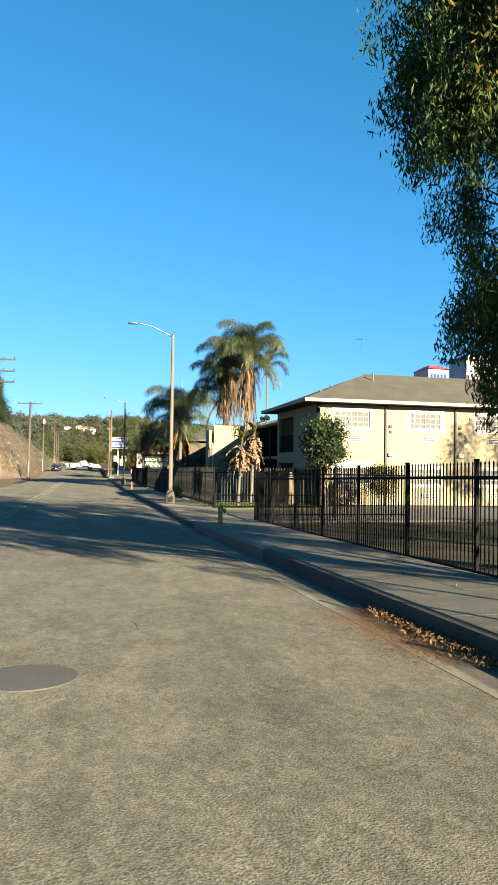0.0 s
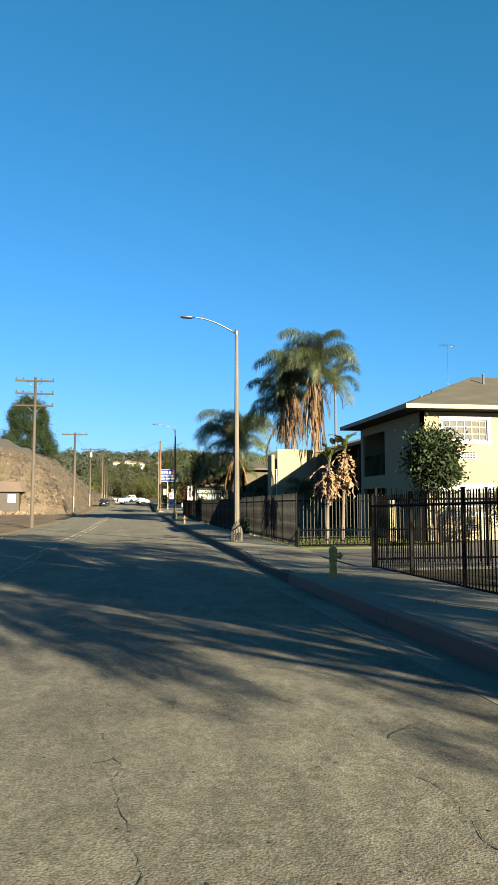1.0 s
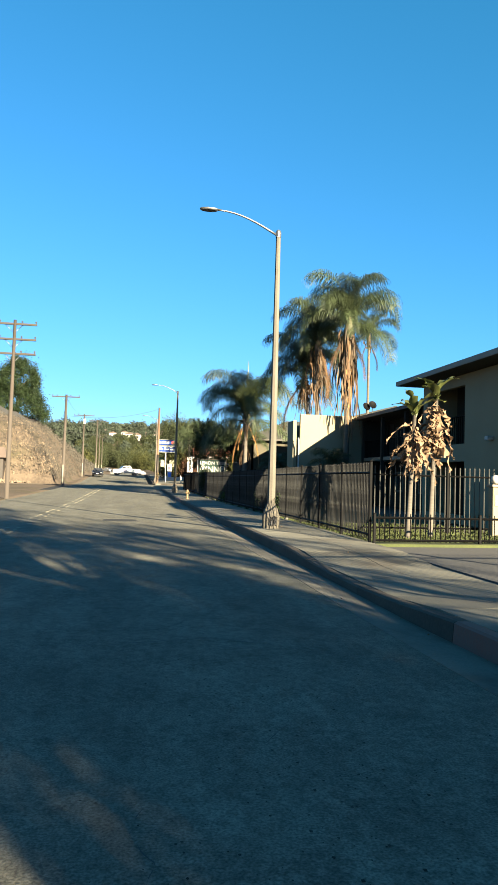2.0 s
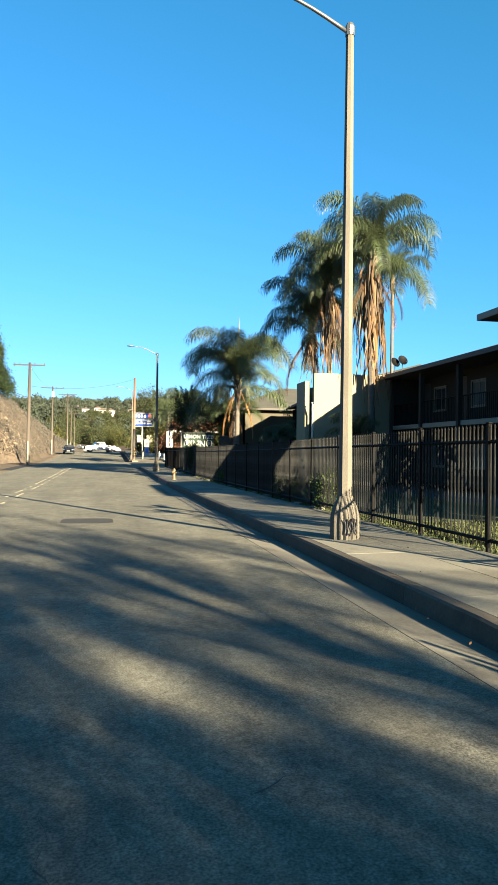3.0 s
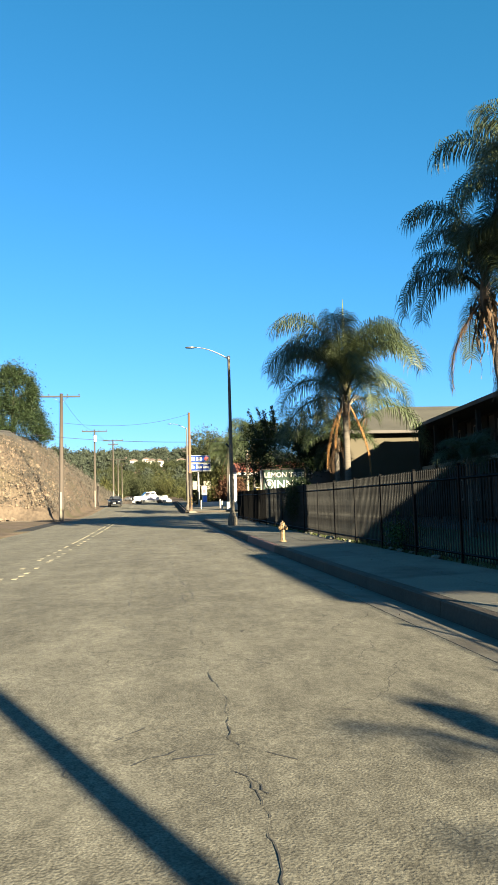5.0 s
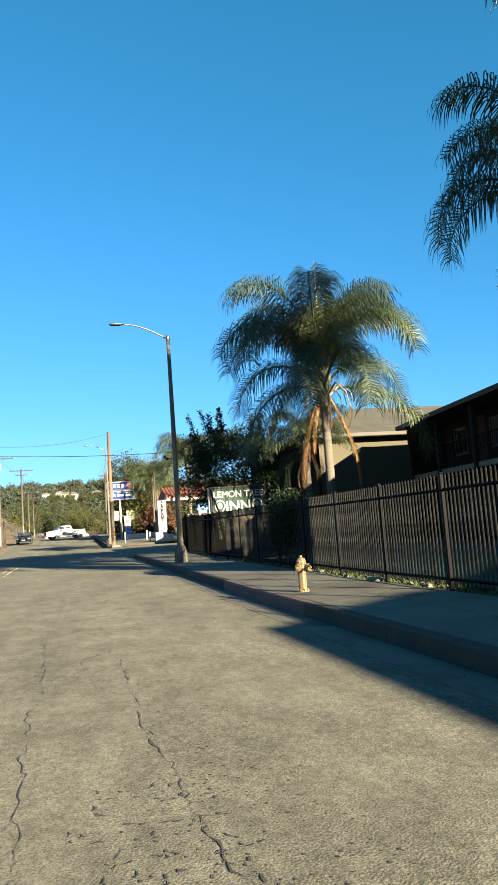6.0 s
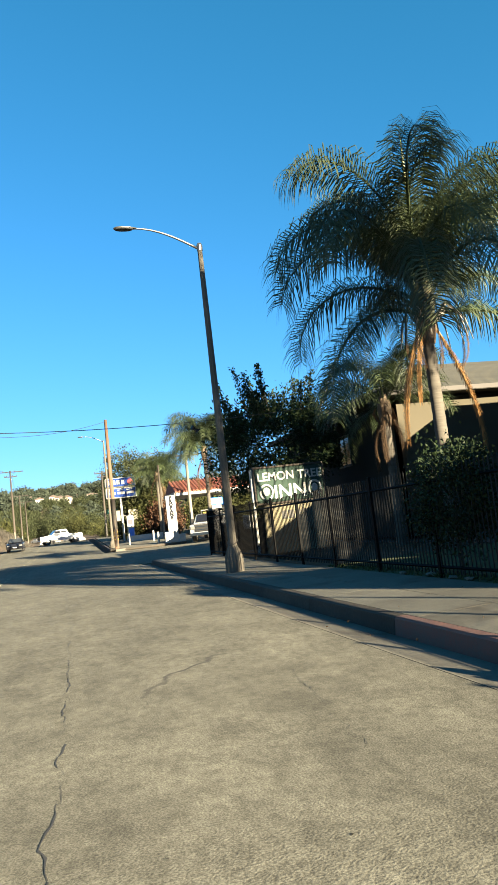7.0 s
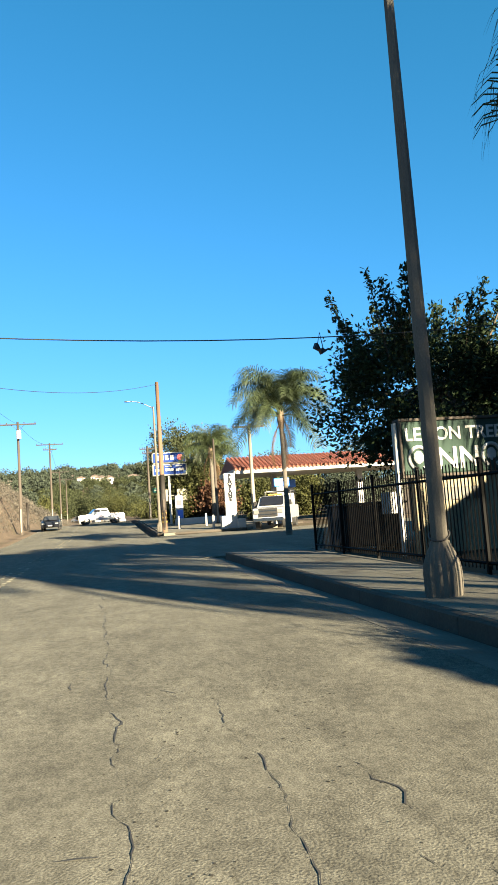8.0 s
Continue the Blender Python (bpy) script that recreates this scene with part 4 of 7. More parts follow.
# ---------------------------------------------------------------- buildings
def window(parent, x, z, w, h, cols, rows, m, surround=0.14, frame_mat="white", curtain=True):
    """A framed window with muntins in the opening (x, z, w, h) of a wall placed by m."""
    f = 0.05
    bm = boxes((x - surround, x + w + surround, -0.025, 0.0, z + h, z + h + surround), (x - surround, x + w + surround, -0.045, 0.0, z - surround, z),
               (x - surround, x, -0.025, 0.0, z, z + h), (x + w, x + w + surround, -0.025, 0.0, z, z + h)) if surround else bmesh.new()
    root = part("window", boxes((x, x + w, 0.04, 0.10, z, z + f), (x, x + w, 0.04, 0.10, z + h - f, z + h), (x, x + f, 0.04, 0.10, z + f, z + h - f), (x + w - f, x + w, 0.04, 0.10, z + f, z + h - f)), M[frame_mat], parent, m=m)
    if surround:
        part("surround", bm, M[frame_mat], root)
    part("pane", boxes((x + f, x + w - f, 0.075, 0.081, z + f, z + h - f)), M["pane"] if not curtain else M["curtain"], root)
    for i in range(1, cols):
        xx = x + w * i / cols
        part("muntin", boxes((xx - 0.012, xx + 0.012, 0.05, 0.074, z + f, z + h - f)), M[frame_mat], root)
    for j in range(1, rows):
        zz = z + h * j / rows
        part("muntin", boxes((x + f, x + w - f, 0.052, 0.073, zz - 0.012, zz + 0.012)), M[frame_mat], root)


def hip_roof(x0, x1, y0, y1, z, rise, inset, thick=0.16):
    """A hip roof whose ridge runs along x (or y when longer), with fascia."""
    bm = bmesh.new()
    e = [bm.verts.new(p) for p in ((x0, y0, z), (x1, y0, z), (x1, y1, z), (x0, y1, z))]
    lo = [bm.verts.new((v.co.x, v.co.y, z - thick)) for v in e]
    if x1 - x0 >= y1 - y0:
        a, b = bm.verts.new((x0 + inset, (y0 + y1) / 2, z + rise)), bm.verts.new((x1 - inset, (y0 + y1) / 2, z + rise))
        fs = [(e[0], e[1], b, a), (e[1], e[2], b), (e[2], e[3], a, b), (e[3], e[0], a)]
    else:
        a, b = bm.verts.new(((x0 + x1) / 2, y0 + inset, z + rise)), bm.verts.new(((x0 + x1) / 2, y1 - inset, z + rise))
        fs = [(e[0], e[1], a), (e[1], e[2], b, a), (e[2], e[3], b), (e[3], e[0], a, b)]
    for f in fs:
        bm.faces.new(f)
    for i in range(4):
        bm.faces.new((lo[i], lo[(i + 1) % 4], e[(i + 1) % 4], e[i]))
    bm.faces.new(lo[::-1])
    return bm


def fascia(x0, x1, y0, y1, z, t=0.2, d=0.03):
    return boxes((x0 - d, x1 + d, y0 - d, y0 - 0.002, z - t, z + 0.02), (x0 - d, x1 + d, y1 + 0.002, y1 + d, z - t, z + 0.02),
                 (x0 - d, x0 - 0.002, y0, y1, z - t, z + 0.02), (x1 + 0.002, x1 + d, y0, y1, z - t, z + 0.02))


def shingle_lines(parent, x0, x1, y0, ymid, z, rise, inset, n=9):
    """Overlapping shingle courses on the slope that faces -y, from eave to ridge."""
    for k in range(n):
        t, t2 = k / n, (k + 1) / n
        xa, xb = x0 + inset * t, x1 - inset * t
        xc, xd = x0 + inset * t2, x1 - inset * t2
        ya, yb = y0 + (ymid - y0) * t, y0 + (ymid - y0) * t2
        za, zb = z + rise * t + 0.022, z + rise * t2 + 0.01
        part("shingle_course", mesh("shingle_course", [(xa, ya, za), (xb, ya, za), (xd, yb, zb), (xc, yb, zb), (xa, ya, za - 0.018), (xb, ya, za - 0.018)], [(0, 1, 2, 3), (4, 5, 1, 0)], M["roof"]), None, parent)


def building_one():
    """The lit two-storey block: long wall to the sun, hip roof."""
    g = 0.18
    root = tagged(new("apartment_building"), "cream stucco two-storey apartment block with grey hip roof", "building", "apartment blocks")
    x0, x1, y0, y1, top = 11.5, 45.0, 35.0, 42.6, 5.3
    wins = [(0.95, 1.92), (5.1, 1.8), (8.9, 1.85), (12.7, 1.8), (16.5, 1.8), (20.3, 1.8), (24.1, 1.8), (27.9, 1.8)]
    ops = [(a, a + w, zz, zz + 0.85) for a, w in wins for zz in (4.15, 1.25)]
    m = Matrix.Translation((x0, y0, g))
    part("wall", wall_mesh(x1 - x0, top - g, 0.2, [(a, b, c - g, d - g) for a, b, c, d in ops], M["stucco"]), None, root, m=m)
    for a, w in wins:
        for zz in (4.15, 1.25):
            window(root, a, zz - g, w, 0.85, 6 if zz > 2 else 4, 3, m)
            grille = part("vent", boxes((a + 0.72, a + 1.4, -0.03, 0.0, zz - 0.72 - g, zz - 0.42 - g)), M["white"], root, m=m)
            for i in range(3):
                for j in range(5):
                    part("slot", boxes((a + 0.76 + j * 0.125, a + 0.86 + j * 0.125, -0.034, -0.028, zz - 0.69 - g + i * 0.09, zz - 0.63 - g + i * 0.09)), M["dark"], grille)
    part("band", boxes((0.7, 3.1, -0.05, -0.001, 2.0, 2.25), bevel=0.01), M["white"], root, m=m)
    for dx in (3.75, 7.7, 11.6, 15.4, 19.2):
        part("downpipe", boxes((dx - 0.05, dx + 0.05, -0.09, -0.002, 0.0, top - g), bevel=0.01), M["brown"], root, m=m)
        part("wall_light", boxes((dx + 0.1, dx + 0.42, -0.2, -0.002, 2.52, 2.7), bevel=0.03), M["white"], root, m=m)
        part("meter_box", boxes((dx + 0.18, dx + 0.34, -0.08, -0.002, 4.0, 4.14), (dx + 0.22, dx + 0.36, -0.06, -0.002, 3.72, 3.86), bevel=0.01), M["polegrey"], root, m=m)
    # the end wall towards the street, with a recessed walkway
    me = wall_mesh(y1 - y0, top - g, 0.2, [(0.4, 3.5, 0.3, 2.15), (0.4, 3.5, 2.75, 4.75)], M["stucco"])
    part("wall", me, None, root, m=Matrix.Translation((x0, y1, g)) @ Euler((0, 0, -math.pi / 2)).to_matrix().to_4x4())
    # recess back and slab take the darkened stucco in place of shade
    part("walkway_back", boxes((x0 + 1.2, x0 + 1.3, y0 + 0.5, y1 - 0.4, g, top)), M["stuccoshade"], root)
    part("floor_slab", boxes((x0 + 0.21, x1, y0 + 0.21, y1 - 0.01, 2.65, 2.85)), M["stuccoshade"], root)
    part("railing", tubes("railing", [([(x0 + 0.1, y1 - 0.45 - 3.0 * t, 2.93), (x0 + 0.1, y1 - 0.45 - 3.0 * t, 3.9)], 0.012) for t in np.linspace(0, 1, 20)] + [([(x0 + 0.1, y1 - 0.42, 3.9), (x0 + 0.1, y1 - 3.48, 3.9)], 0.02)], M["iron"], 4), None, root)
    part("back_wall", boxes((x0 + 0.21, x1, y1 - 0.2, y1 - 0.001, g, top)), M["stucco"], root)
    part("far_wall", boxes((x1 - 0.2, x1 - 0.001, y0 + 0.21, y1 - 0.21, g, top)), M["stucco"], root)
    rx0, ry0, ry1, rz = 10.7, 34.3, 43.4, 5.5
    roof = part("roof", hip_roof(rx0, x1 + 0.7, ry0, ry1, rz, 1.95, 4.95), M["roof"], root)
    part("fascia", fascia(rx0, x1 + 0.7, ry0, ry1, rz, 0.15), M["trim"], roof)
    shingle_lines(roof, rx0, x1 + 0.7, ry0, (ry0 + ry1) / 2, rz, 1.95, 4.95, 26)
    for xx, zz in ((13.2, 6.4), (12.2, 6.0), (19, 6.6), (15.6, 7.2)):
        bm = bmesh.new()
        lathe(bm, [(0.05, -0.4), (0.05, 0.35), (0.07, 0.36), (0.07, 0.42)], 8)
        part("vent_pipe", bm, M["steel"], roof, m=Matrix.Translation((xx, 37.6 if xx > 13 else 36.5, zz - 0.25)))
    # wall-mounted flood light on the end wall
    part("flood_light", boxes((x0 - 0.22, x0 - 0.002, 37.1, 37.3, 2.95, 3.08), bevel=0.02), M["white"], root)


building_one()

# roof aerial
aer = thing("tv_aerial", Matrix.Translation((21.0, 53.0, 9.05)), "thin rooftop television aerial", "aerial")
part("mast", tube("mast", [(0, 0, -2.7), (0, 0, 3.2)], 0.009, M["steel"], 6), None, aer)
part("boom", tube("boom", [(-0.55, -0.2, 3.12), (0.55, 0.2, 3.12)], 0.014, M["steel"], 4), None, aer)
for k in range(7):
    t = -0.5 + k / 6
    part("element", tube("element", [(t - 0.25 * 0.35, 0.36 * t + 0.45 - 0.05 * k, 3.13), (t + 0.25 * 0.35, 0.36 * t - 0.45 + 0.05 * k, 3.13)], 0.007, M["steel"], 4), None, aer)


def balcony_block(x, y0, y1, label, top=5.25, seed=0):
    """A two-storey block whose balconies face the street, under a wide eave; street side coloured dark for shade."""
    root = tagged(new("apartment_building"), label, "building", "apartment blocks")
    g = 0.12
    xw = x + 1.5
    L = y1 - y0
    nb = max(2, round(L / 3.6))
    ops = []
    for i in range(nb):
        a = L * i / nb
        ops += [(a + 0.5, a + 1.45, 3.0 - g, 5.0 - g), (a + 1.9, a + 3.0, 3.6 - g, 4.65 - g), (a + 0.5, a + 1.45, 0.1, 2.1), (a + 1.9, a + 3.0, 0.9, 2.0)]
    m = Matrix.Translation((xw, y1, g)) @ Euler((0, 0, -math.pi / 2)).to_matrix().to_4x4()
    part("wall", wall_mesh(L, top - g, 0.2, ops, M["stuccoshade"]), None, root, m=m)
    for i in range(nb):
        a = L * i / nb
        for zz in (3.6, 0.9 + g):
            window(root, a + 1.9, zz - g, 1.1, 1.05, 2, 1, m, surround=0.06, frame_mat="trim", curtain=(i % 3 == 1))
        for zz in (0.1, 3.0 - g):
            part("door", boxes((a + 0.52, a + 1.43, 0.08, 0.13, zz, zz + 1.98), bevel=0.008), M["brown"], root, m=m)
    slab = part("balcony", boxes((x + 0.1, xw - 0.002, y0, y1, 2.72, 2.92), bevel=0.01), M["trim"], root)
    runs = [([(x + 0.16, yy, 2.92), (x + 0.16, yy, 3.9)], 0.011) for yy in np.arange(y0 + 0.15, y1 - 0.1, 0.14)]
    part("railing", tubes("railing", runs + [([(x + 0.16, y0 + 0.05, 3.9), (x + 0.16, y1 - 0.05, 3.9)], 0.024)], M["iron"], 4), None, slab)
    for i in range(nb + 1):
        yy = min(y1 - 0.15, max(y0 + 0.15, y0 + L * i / nb))
        part("post", boxes((x + 0.0, x + 0.2, yy - 0.1, yy + 0.1, 0.05, top - 0.1), bevel=0.012), M["stuccoshade"], root)
    part("side_screen", boxes((x + 0.22, xw - 0.01, y1 - 0.16, y1, g, top)), M["stuccoshade"], root)
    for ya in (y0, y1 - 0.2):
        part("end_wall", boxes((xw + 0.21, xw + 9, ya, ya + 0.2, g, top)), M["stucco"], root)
    roof = part("roof", hip_roof(x - 0.35, xw + 9.5, y0 - 0.3, y1 + 0.3, top + 0.12, 1.7, 4.5), M["roof"], root)
    part("fascia", fascia(x - 0.35, xw + 9.5, y0 - 0.3, y1 + 0.3, top + 0.12, 0.16), M["brown"], roof)
    part("back_wall", boxes((xw + 8.8, xw + 9, y0 + 0.21, y1 - 0.21, g, top)), M["stucco"], root)
    return root


balcony_block(14.1, 44.2, 58.1, "two-storey block with railed balconies and wide eave, walls darkened for shade", seed=1)
second = balcony_block(14.1, 61.2, 81.2, "second two-storey block with balconies, walls darkened for shade", top=5.1, seed=2)
second.matrix_basis = Matrix.Translation((13.75, 71, 0)) @ Euler((0, 0, radians(-6.5))).to_matrix().to_4x4() @ Matrix.Translation((-13.75, -71, 0))

# the pale wall that stands out between the two blocks
fin = tagged(new("stair_wall"), "tall cream stucco wall standing between two blocks", "wall", kind="")
part("wall", boxes((10.42, 15.4, 58.62, 58.9, 0.1, 5.47), bevel=0.01), M["stucco"], fin)
part("return_wall", boxes((10.05, 10.3, 58.95, 60.5, 0.1, 5.1), (10.3, 15.4, 60.2, 60.5, 0.1, 4.9), bevel=0.01), M["stucco"], fin)
part("gutter_pipe", tube("gutter_pipe", [(10.3, 58.5, 4.0), (10.28, 58.42, 3.9), (10.3, 58.5, 3.72), (10.33, 58.56, 3.5), (10.33, 58.56, 0.4)], 0.05, M["white"], 8), None, fin)


def inn_building():
    root = tagged(new("motel_building"), "cream motel wing with grey hip roof behind the palm", "building")
    x0, x1, y0, y1, top, g = 11.6, 27.0, 83.4, 96.0, 5.0, 0.1
    part("wall", wall_mesh(x1 - x0, top - g, 0.2, [(5.0, 6.4, 3.0, 4.2), (9.0, 10.4, 3.0, 4.2)], M["stuccodim"]), None, root, m=Matrix.Translation((x0, y0, g)))
    for a in (5.0, 9.0):
        window(root, a, 3.0, 1.4, 1.2, 2, 1, Matrix.Translation((x0, y0, g)), 0.06, "trim", False)
    m = Matrix.Translation((x0, y1, g)) @ Euler((0, 0, -math.pi / 2)).to_matrix().to_4x4()
    # street wall in the stucco darkened for shade
    part("wall", wall_mesh(y1 - y0, top - g, 0.2, [(2.0, 3.4, 3.0, 4.2), (2.0, 3.4, 0.6, 1.9), (7.0, 8.4, 3.0, 4.2)], M["stuccoshade"]), None, root, m=m)
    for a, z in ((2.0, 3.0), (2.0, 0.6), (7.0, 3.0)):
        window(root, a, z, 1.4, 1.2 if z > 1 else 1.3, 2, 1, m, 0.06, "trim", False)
    part("back_wall", boxes((x0 + 0.21, x1, y1 - 0.2, y1, g, top), (x1 - 0.2, x1, y0 + 0.21, y1 - 0.21, g, top)), M["stuccoshade"], root)
    roof = part("roof", hip_roof(x0 - 0.8, x1 + 0.7, y0 - 0.7, y1 + 0.7, top + 0.2, 2.3, 5.5), M["roof"], root)
    part("fascia", fascia(x0 - 0.8, x1 + 0.7, y0 - 0.7, y1 + 0.7, top + 0.2, 0.14), M["brown"], roof)
    shingle_lines(roof, x0 - 0.8, x1 + 0.7, y0 - 0.7, (y0 + y1) / 2, top + 0.2, 2.3, 5.5, 24)


inn_building()


# ---------------------------------------------------------------- motel sign
def lettering(text, size, x, z, y, material, parent, name="lettering", depth=0.012, bold=0.018):
    cu = bpy.data.curves.new(name, "FONT")
    cu.body, cu.size, cu.extrude, cu.align_x = text, size, depth, "CENTER"
    cu.offset = size * bold
    me_ob = bpy.data.objects.new("text_tmp", cu)
    scene.collection.objects.link(me_ob)
    bpy.context.view_layer.update()
    me = bpy.data.meshes.new_from_object(me_ob.evaluated_get(bpy.context.evaluated_depsgraph_get()))
    bpy.data.objects.remove(me_ob)
    me.materials.clear()
    me.materials.append(material)
    ob = new(name, me)
    ob.parent = parent
    ob.matrix_basis = Matrix.Translation((x, y, z)) @ Euler((math.pi / 2, 0, 0)).to_matrix().to_4x4()
    return ob


msign = thing("motel_sign", Matrix.Translation((8.15, 85.5, G(85.5) + 0.1)), "green motel sign with white letters on a cream wall", "sign")
part("panel", boxes((-1.3, 1.32, -0.02, 0.32, 1.86, 3.12), bevel=0.03), M["signgreen"], msign)
part("panel_frame", boxes((-1.36, 1.38, -0.05, 0.34, 3.122, 3.19), (-1.36, 1.38, -0.05, 0.34, 1.79, 1.858), (-1.36, -1.302, -0.05, 0.34, 1.86, 3.12), (1.322, 1.38, -0.05, 0.34, 1.86, 3.12), bevel=0.01), M["polegrey"], msign)
lettering("LEMON TREE", 0.43, 0.02, 2.66, -0.03, M["white"], msign)
lettering("INN", 0.72, 0.0, 1.97, -0.03, M["white"], msign)
for sx in (-0.92, 0.95):
    ring = [(sx + 0.24 * math.cos(a), -0.03, 2.24 + 0.27 * math.sin(a)) for a in np.linspace(-1.1, 4.24, 20)]
    part("fruit_emblem", tubes("fruit_emblem", [(ring, 0.045)], M["white"], 6), None, msign, "white ring emblem")
    bm = bmesh.new()
    bmesh.ops.create_icosphere(bm, subdivisions=2, radius=0.13)
    bmesh.ops.scale(bm, vec=(1, 0.12, 1.2), verts=bm.verts)
    part("emblem_tree", bm, M["white"], msign, m=Matrix.Translation((sx, -0.03, 2.26)))
part("cream_wall", boxes((-1.05, 1.15, 0.05, 0.3, 0.0, 1.78), bevel=0.015), M["stucco"], msign)
for i in range(4):
    part("number_bar", boxes((-0.42 + i * 0.27, -0.22 + i * 0.27, 0.02, 0.049, 1.22, 1.52), bevel=0.008), M["numberbar"], msign)
part("post", boxes((-1.45, -1.37, 0.05, 0.2, 0.0, 3.1), bevel=0.01), M["white"], msign)
part("notice", boxes((-1.9, -1.5, 0.1, 0.12, 1.0, 1.5), bevel=0.004), M["white"], msign)


# ---------------------------------------------------------------- petrol station
def petrol_station():
    root = tagged(new("petrol_station"), "petrol station canopy with red clay tiles and white fascia", "petrol station")
    x0, x1, y0, y1, z = 9.4, 30.0, 121.0, 127.8, 4.12
    g = G(123)
    part("canopy", boxes((x0, x1, y0, y1, z, z + 0.3), bevel=0.02), M["white"], root)
    ym, zr = (y0 + y1) / 2, z + 1.38
    roof = part("tile_roof", mesh("tile_roof", [(x0 - 0.05, y0 - 0.1, z + 0.31), (x1, y0 - 0.1, z + 0.31), (x1, ym, zr), (x0 - 0.05, ym, zr), (x0 - 0.05, y1 + 0.1, z + 0.31), (x1, y1 + 0.1, z + 0.31)],
                                            [(0, 1, 2, 3), (3, 2, 5, 4), (0, 3, 4), (1, 5, 2)], M["tile"]), None, root)
    part("gable", boxes((x0 - 0.12, x0 - 0.055, y0, y1, z, z + 0.34), bevel=0.01), M["white"], roof)
    rows = 9
    cover = tube("clay_tile", [(0, -0.02, 0), (0, (ym - y0 + 0.1) / rows + 0.03, (zr - z - 0.31) / rows)], [0.14, 0.105], M["tile"], 6)
    for i in range(33):
        for j in range(rows):
            t = j / rows
            part("clay_tile", cover, None, roof, m=Matrix.Translation((x0 + 0.05 + i * 0.31, y0 - 0.12 + (ym - y0 + 0.1) * t, z + 0.35 + (zr - z - 0.31) * t)))
    for xx, yy in ((13, 124.4), (20, 124.4), (27, 124.4)):
        part("column", boxes((xx - 0.2, xx + 0.25, yy - 0.25, yy + 0.25, g, z), bevel=0.02), M["white"], root)
    return g


gz = petrol_station()
prop = thing("propane_column", Matrix.Translation((8.75, 120.2, G(120.2))), "white column lettered downwards beside the canopy", "sign")
part("column", boxes((-0.4, 0.4, -0.12, 0.12, 0.0, 4.05), bevel=0.02), M["white"], prop)
part("base_cabinet", boxes((-0.75, -0.37, -0.3, 0.3, 0.0, 1.05), (0.37, 0.95, -0.35, 0.35, 0.0, 0.8), bevel=0.03), M["white"], prop)
for i, ch in enumerate("PROPANE"):
    lettering(ch, 0.38, 0.0, 4.0 - 0.275 * (i + 1), -0.14, M["carblack"], prop, "letter", bold=0.07)
for xx, yy in ((12.2, 122.6), (13.6, 126.0)):
    pump = thing("fuel_pump", Matrix.Translation((xx + 0.9, yy, gz)), "white fuel pump with a blue top", "fuel pump", "fuel pumps")
    part("island", boxes((-0.9, 0.9, -0.6, 0.6, 0.0, 0.14), bevel=0.03), M["kerb"], pump)
    part("body", boxes((-0.42, 0.42, -0.3, 0.3, 0.14, 2.9), bevel=0.03), M["white"], pump)
    part("top", boxes((-0.6, 0.6, -0.34, 0.34, 2.905, 3.55), bevel=0.05), M["brightblue"], pump)
    part("screen", boxes((-0.25, 0.25, -0.33, -0.3, 1.3, 1.75), bevel=0.01), M["dark"], pump)


def pylon_sign():
    root = thing("petrol_sign", Matrix.Translation((6.1, 137.0, G(137) - 0.4)), "white and blue petrol price sign on a post", "sign")
    b = G(137) + 0.15
    z = lambda v: v - b
    part("post", boxes((-0.2, 0.0, -0.1, 0.1, 0.0, z(5.75)), bevel=0.01), M["white"], root)
    up = part("name_panel", boxes((-1.6, 1.6, -0.2, 0.2, z(6.95), z(7.95)), bevel=0.12), M["white"], root)
    part("blue_field", boxes((-1.48, 1.48, -0.22, -0.202, z(7.03), z(7.87)), bevel=0.02), M["blue"], up)
    for i in range(4):
        part("letter_bar", boxes((-1.3 + i * 0.46, -0.98 + i * 0.46, -0.24, -0.222, z(7.24), z(7.68))), M["white"], up)
    bm = bmesh.new()
    lathe(bm, [(0.3, -0.01), (0.3, 0.02)], 14)
    part("emblem", bm, M["signred"], up, m=Matrix.Translation((1.02, -0.235, z(7.46))) @ Euler((math.pi / 2, 0, 0)).to_matrix().to_4x4())
    lo = part("price_panel", boxes((-1.6, 1.6, -0.2, 0.2, z(5.8), z(6.88)), bevel=0.06), M["white"], root)
    part("blue_field", boxes((-1.5, 1.5, -0.22, -0.202, z(5.9), z(6.78)), bevel=0.02), M["blue"], lo)
    for i in range(3):
        part("price_bar", boxes((-1.35 + i * 0.95, -0.6 + i * 0.95, -0.24, -0.222, z(6.2), z(6.45))), M["white"], lo)
        part("grade_bar", boxes((-1.35 + i * 0.95, -0.75 + i * 0.95, -0.24, -0.222, z(6.6), z(6.68))), M["white"], lo)
    part("notice_rail", boxes((-0.95, 1.5, -0.1, -0.06, z(3.85), z(3.95)), bevel=0.01), M["trim"], root)
    part("notice_board", boxes((-0.9, -0.3, -0.14, -0.101, z(3.4), z(4.5)), bevel=0.01), M["trim"], root)
    part("notice_board", boxes((0.55, 1.5, -0.14, -0.101, z(3.4), z(4.5)), bevel=0.01), M["trim"], root)


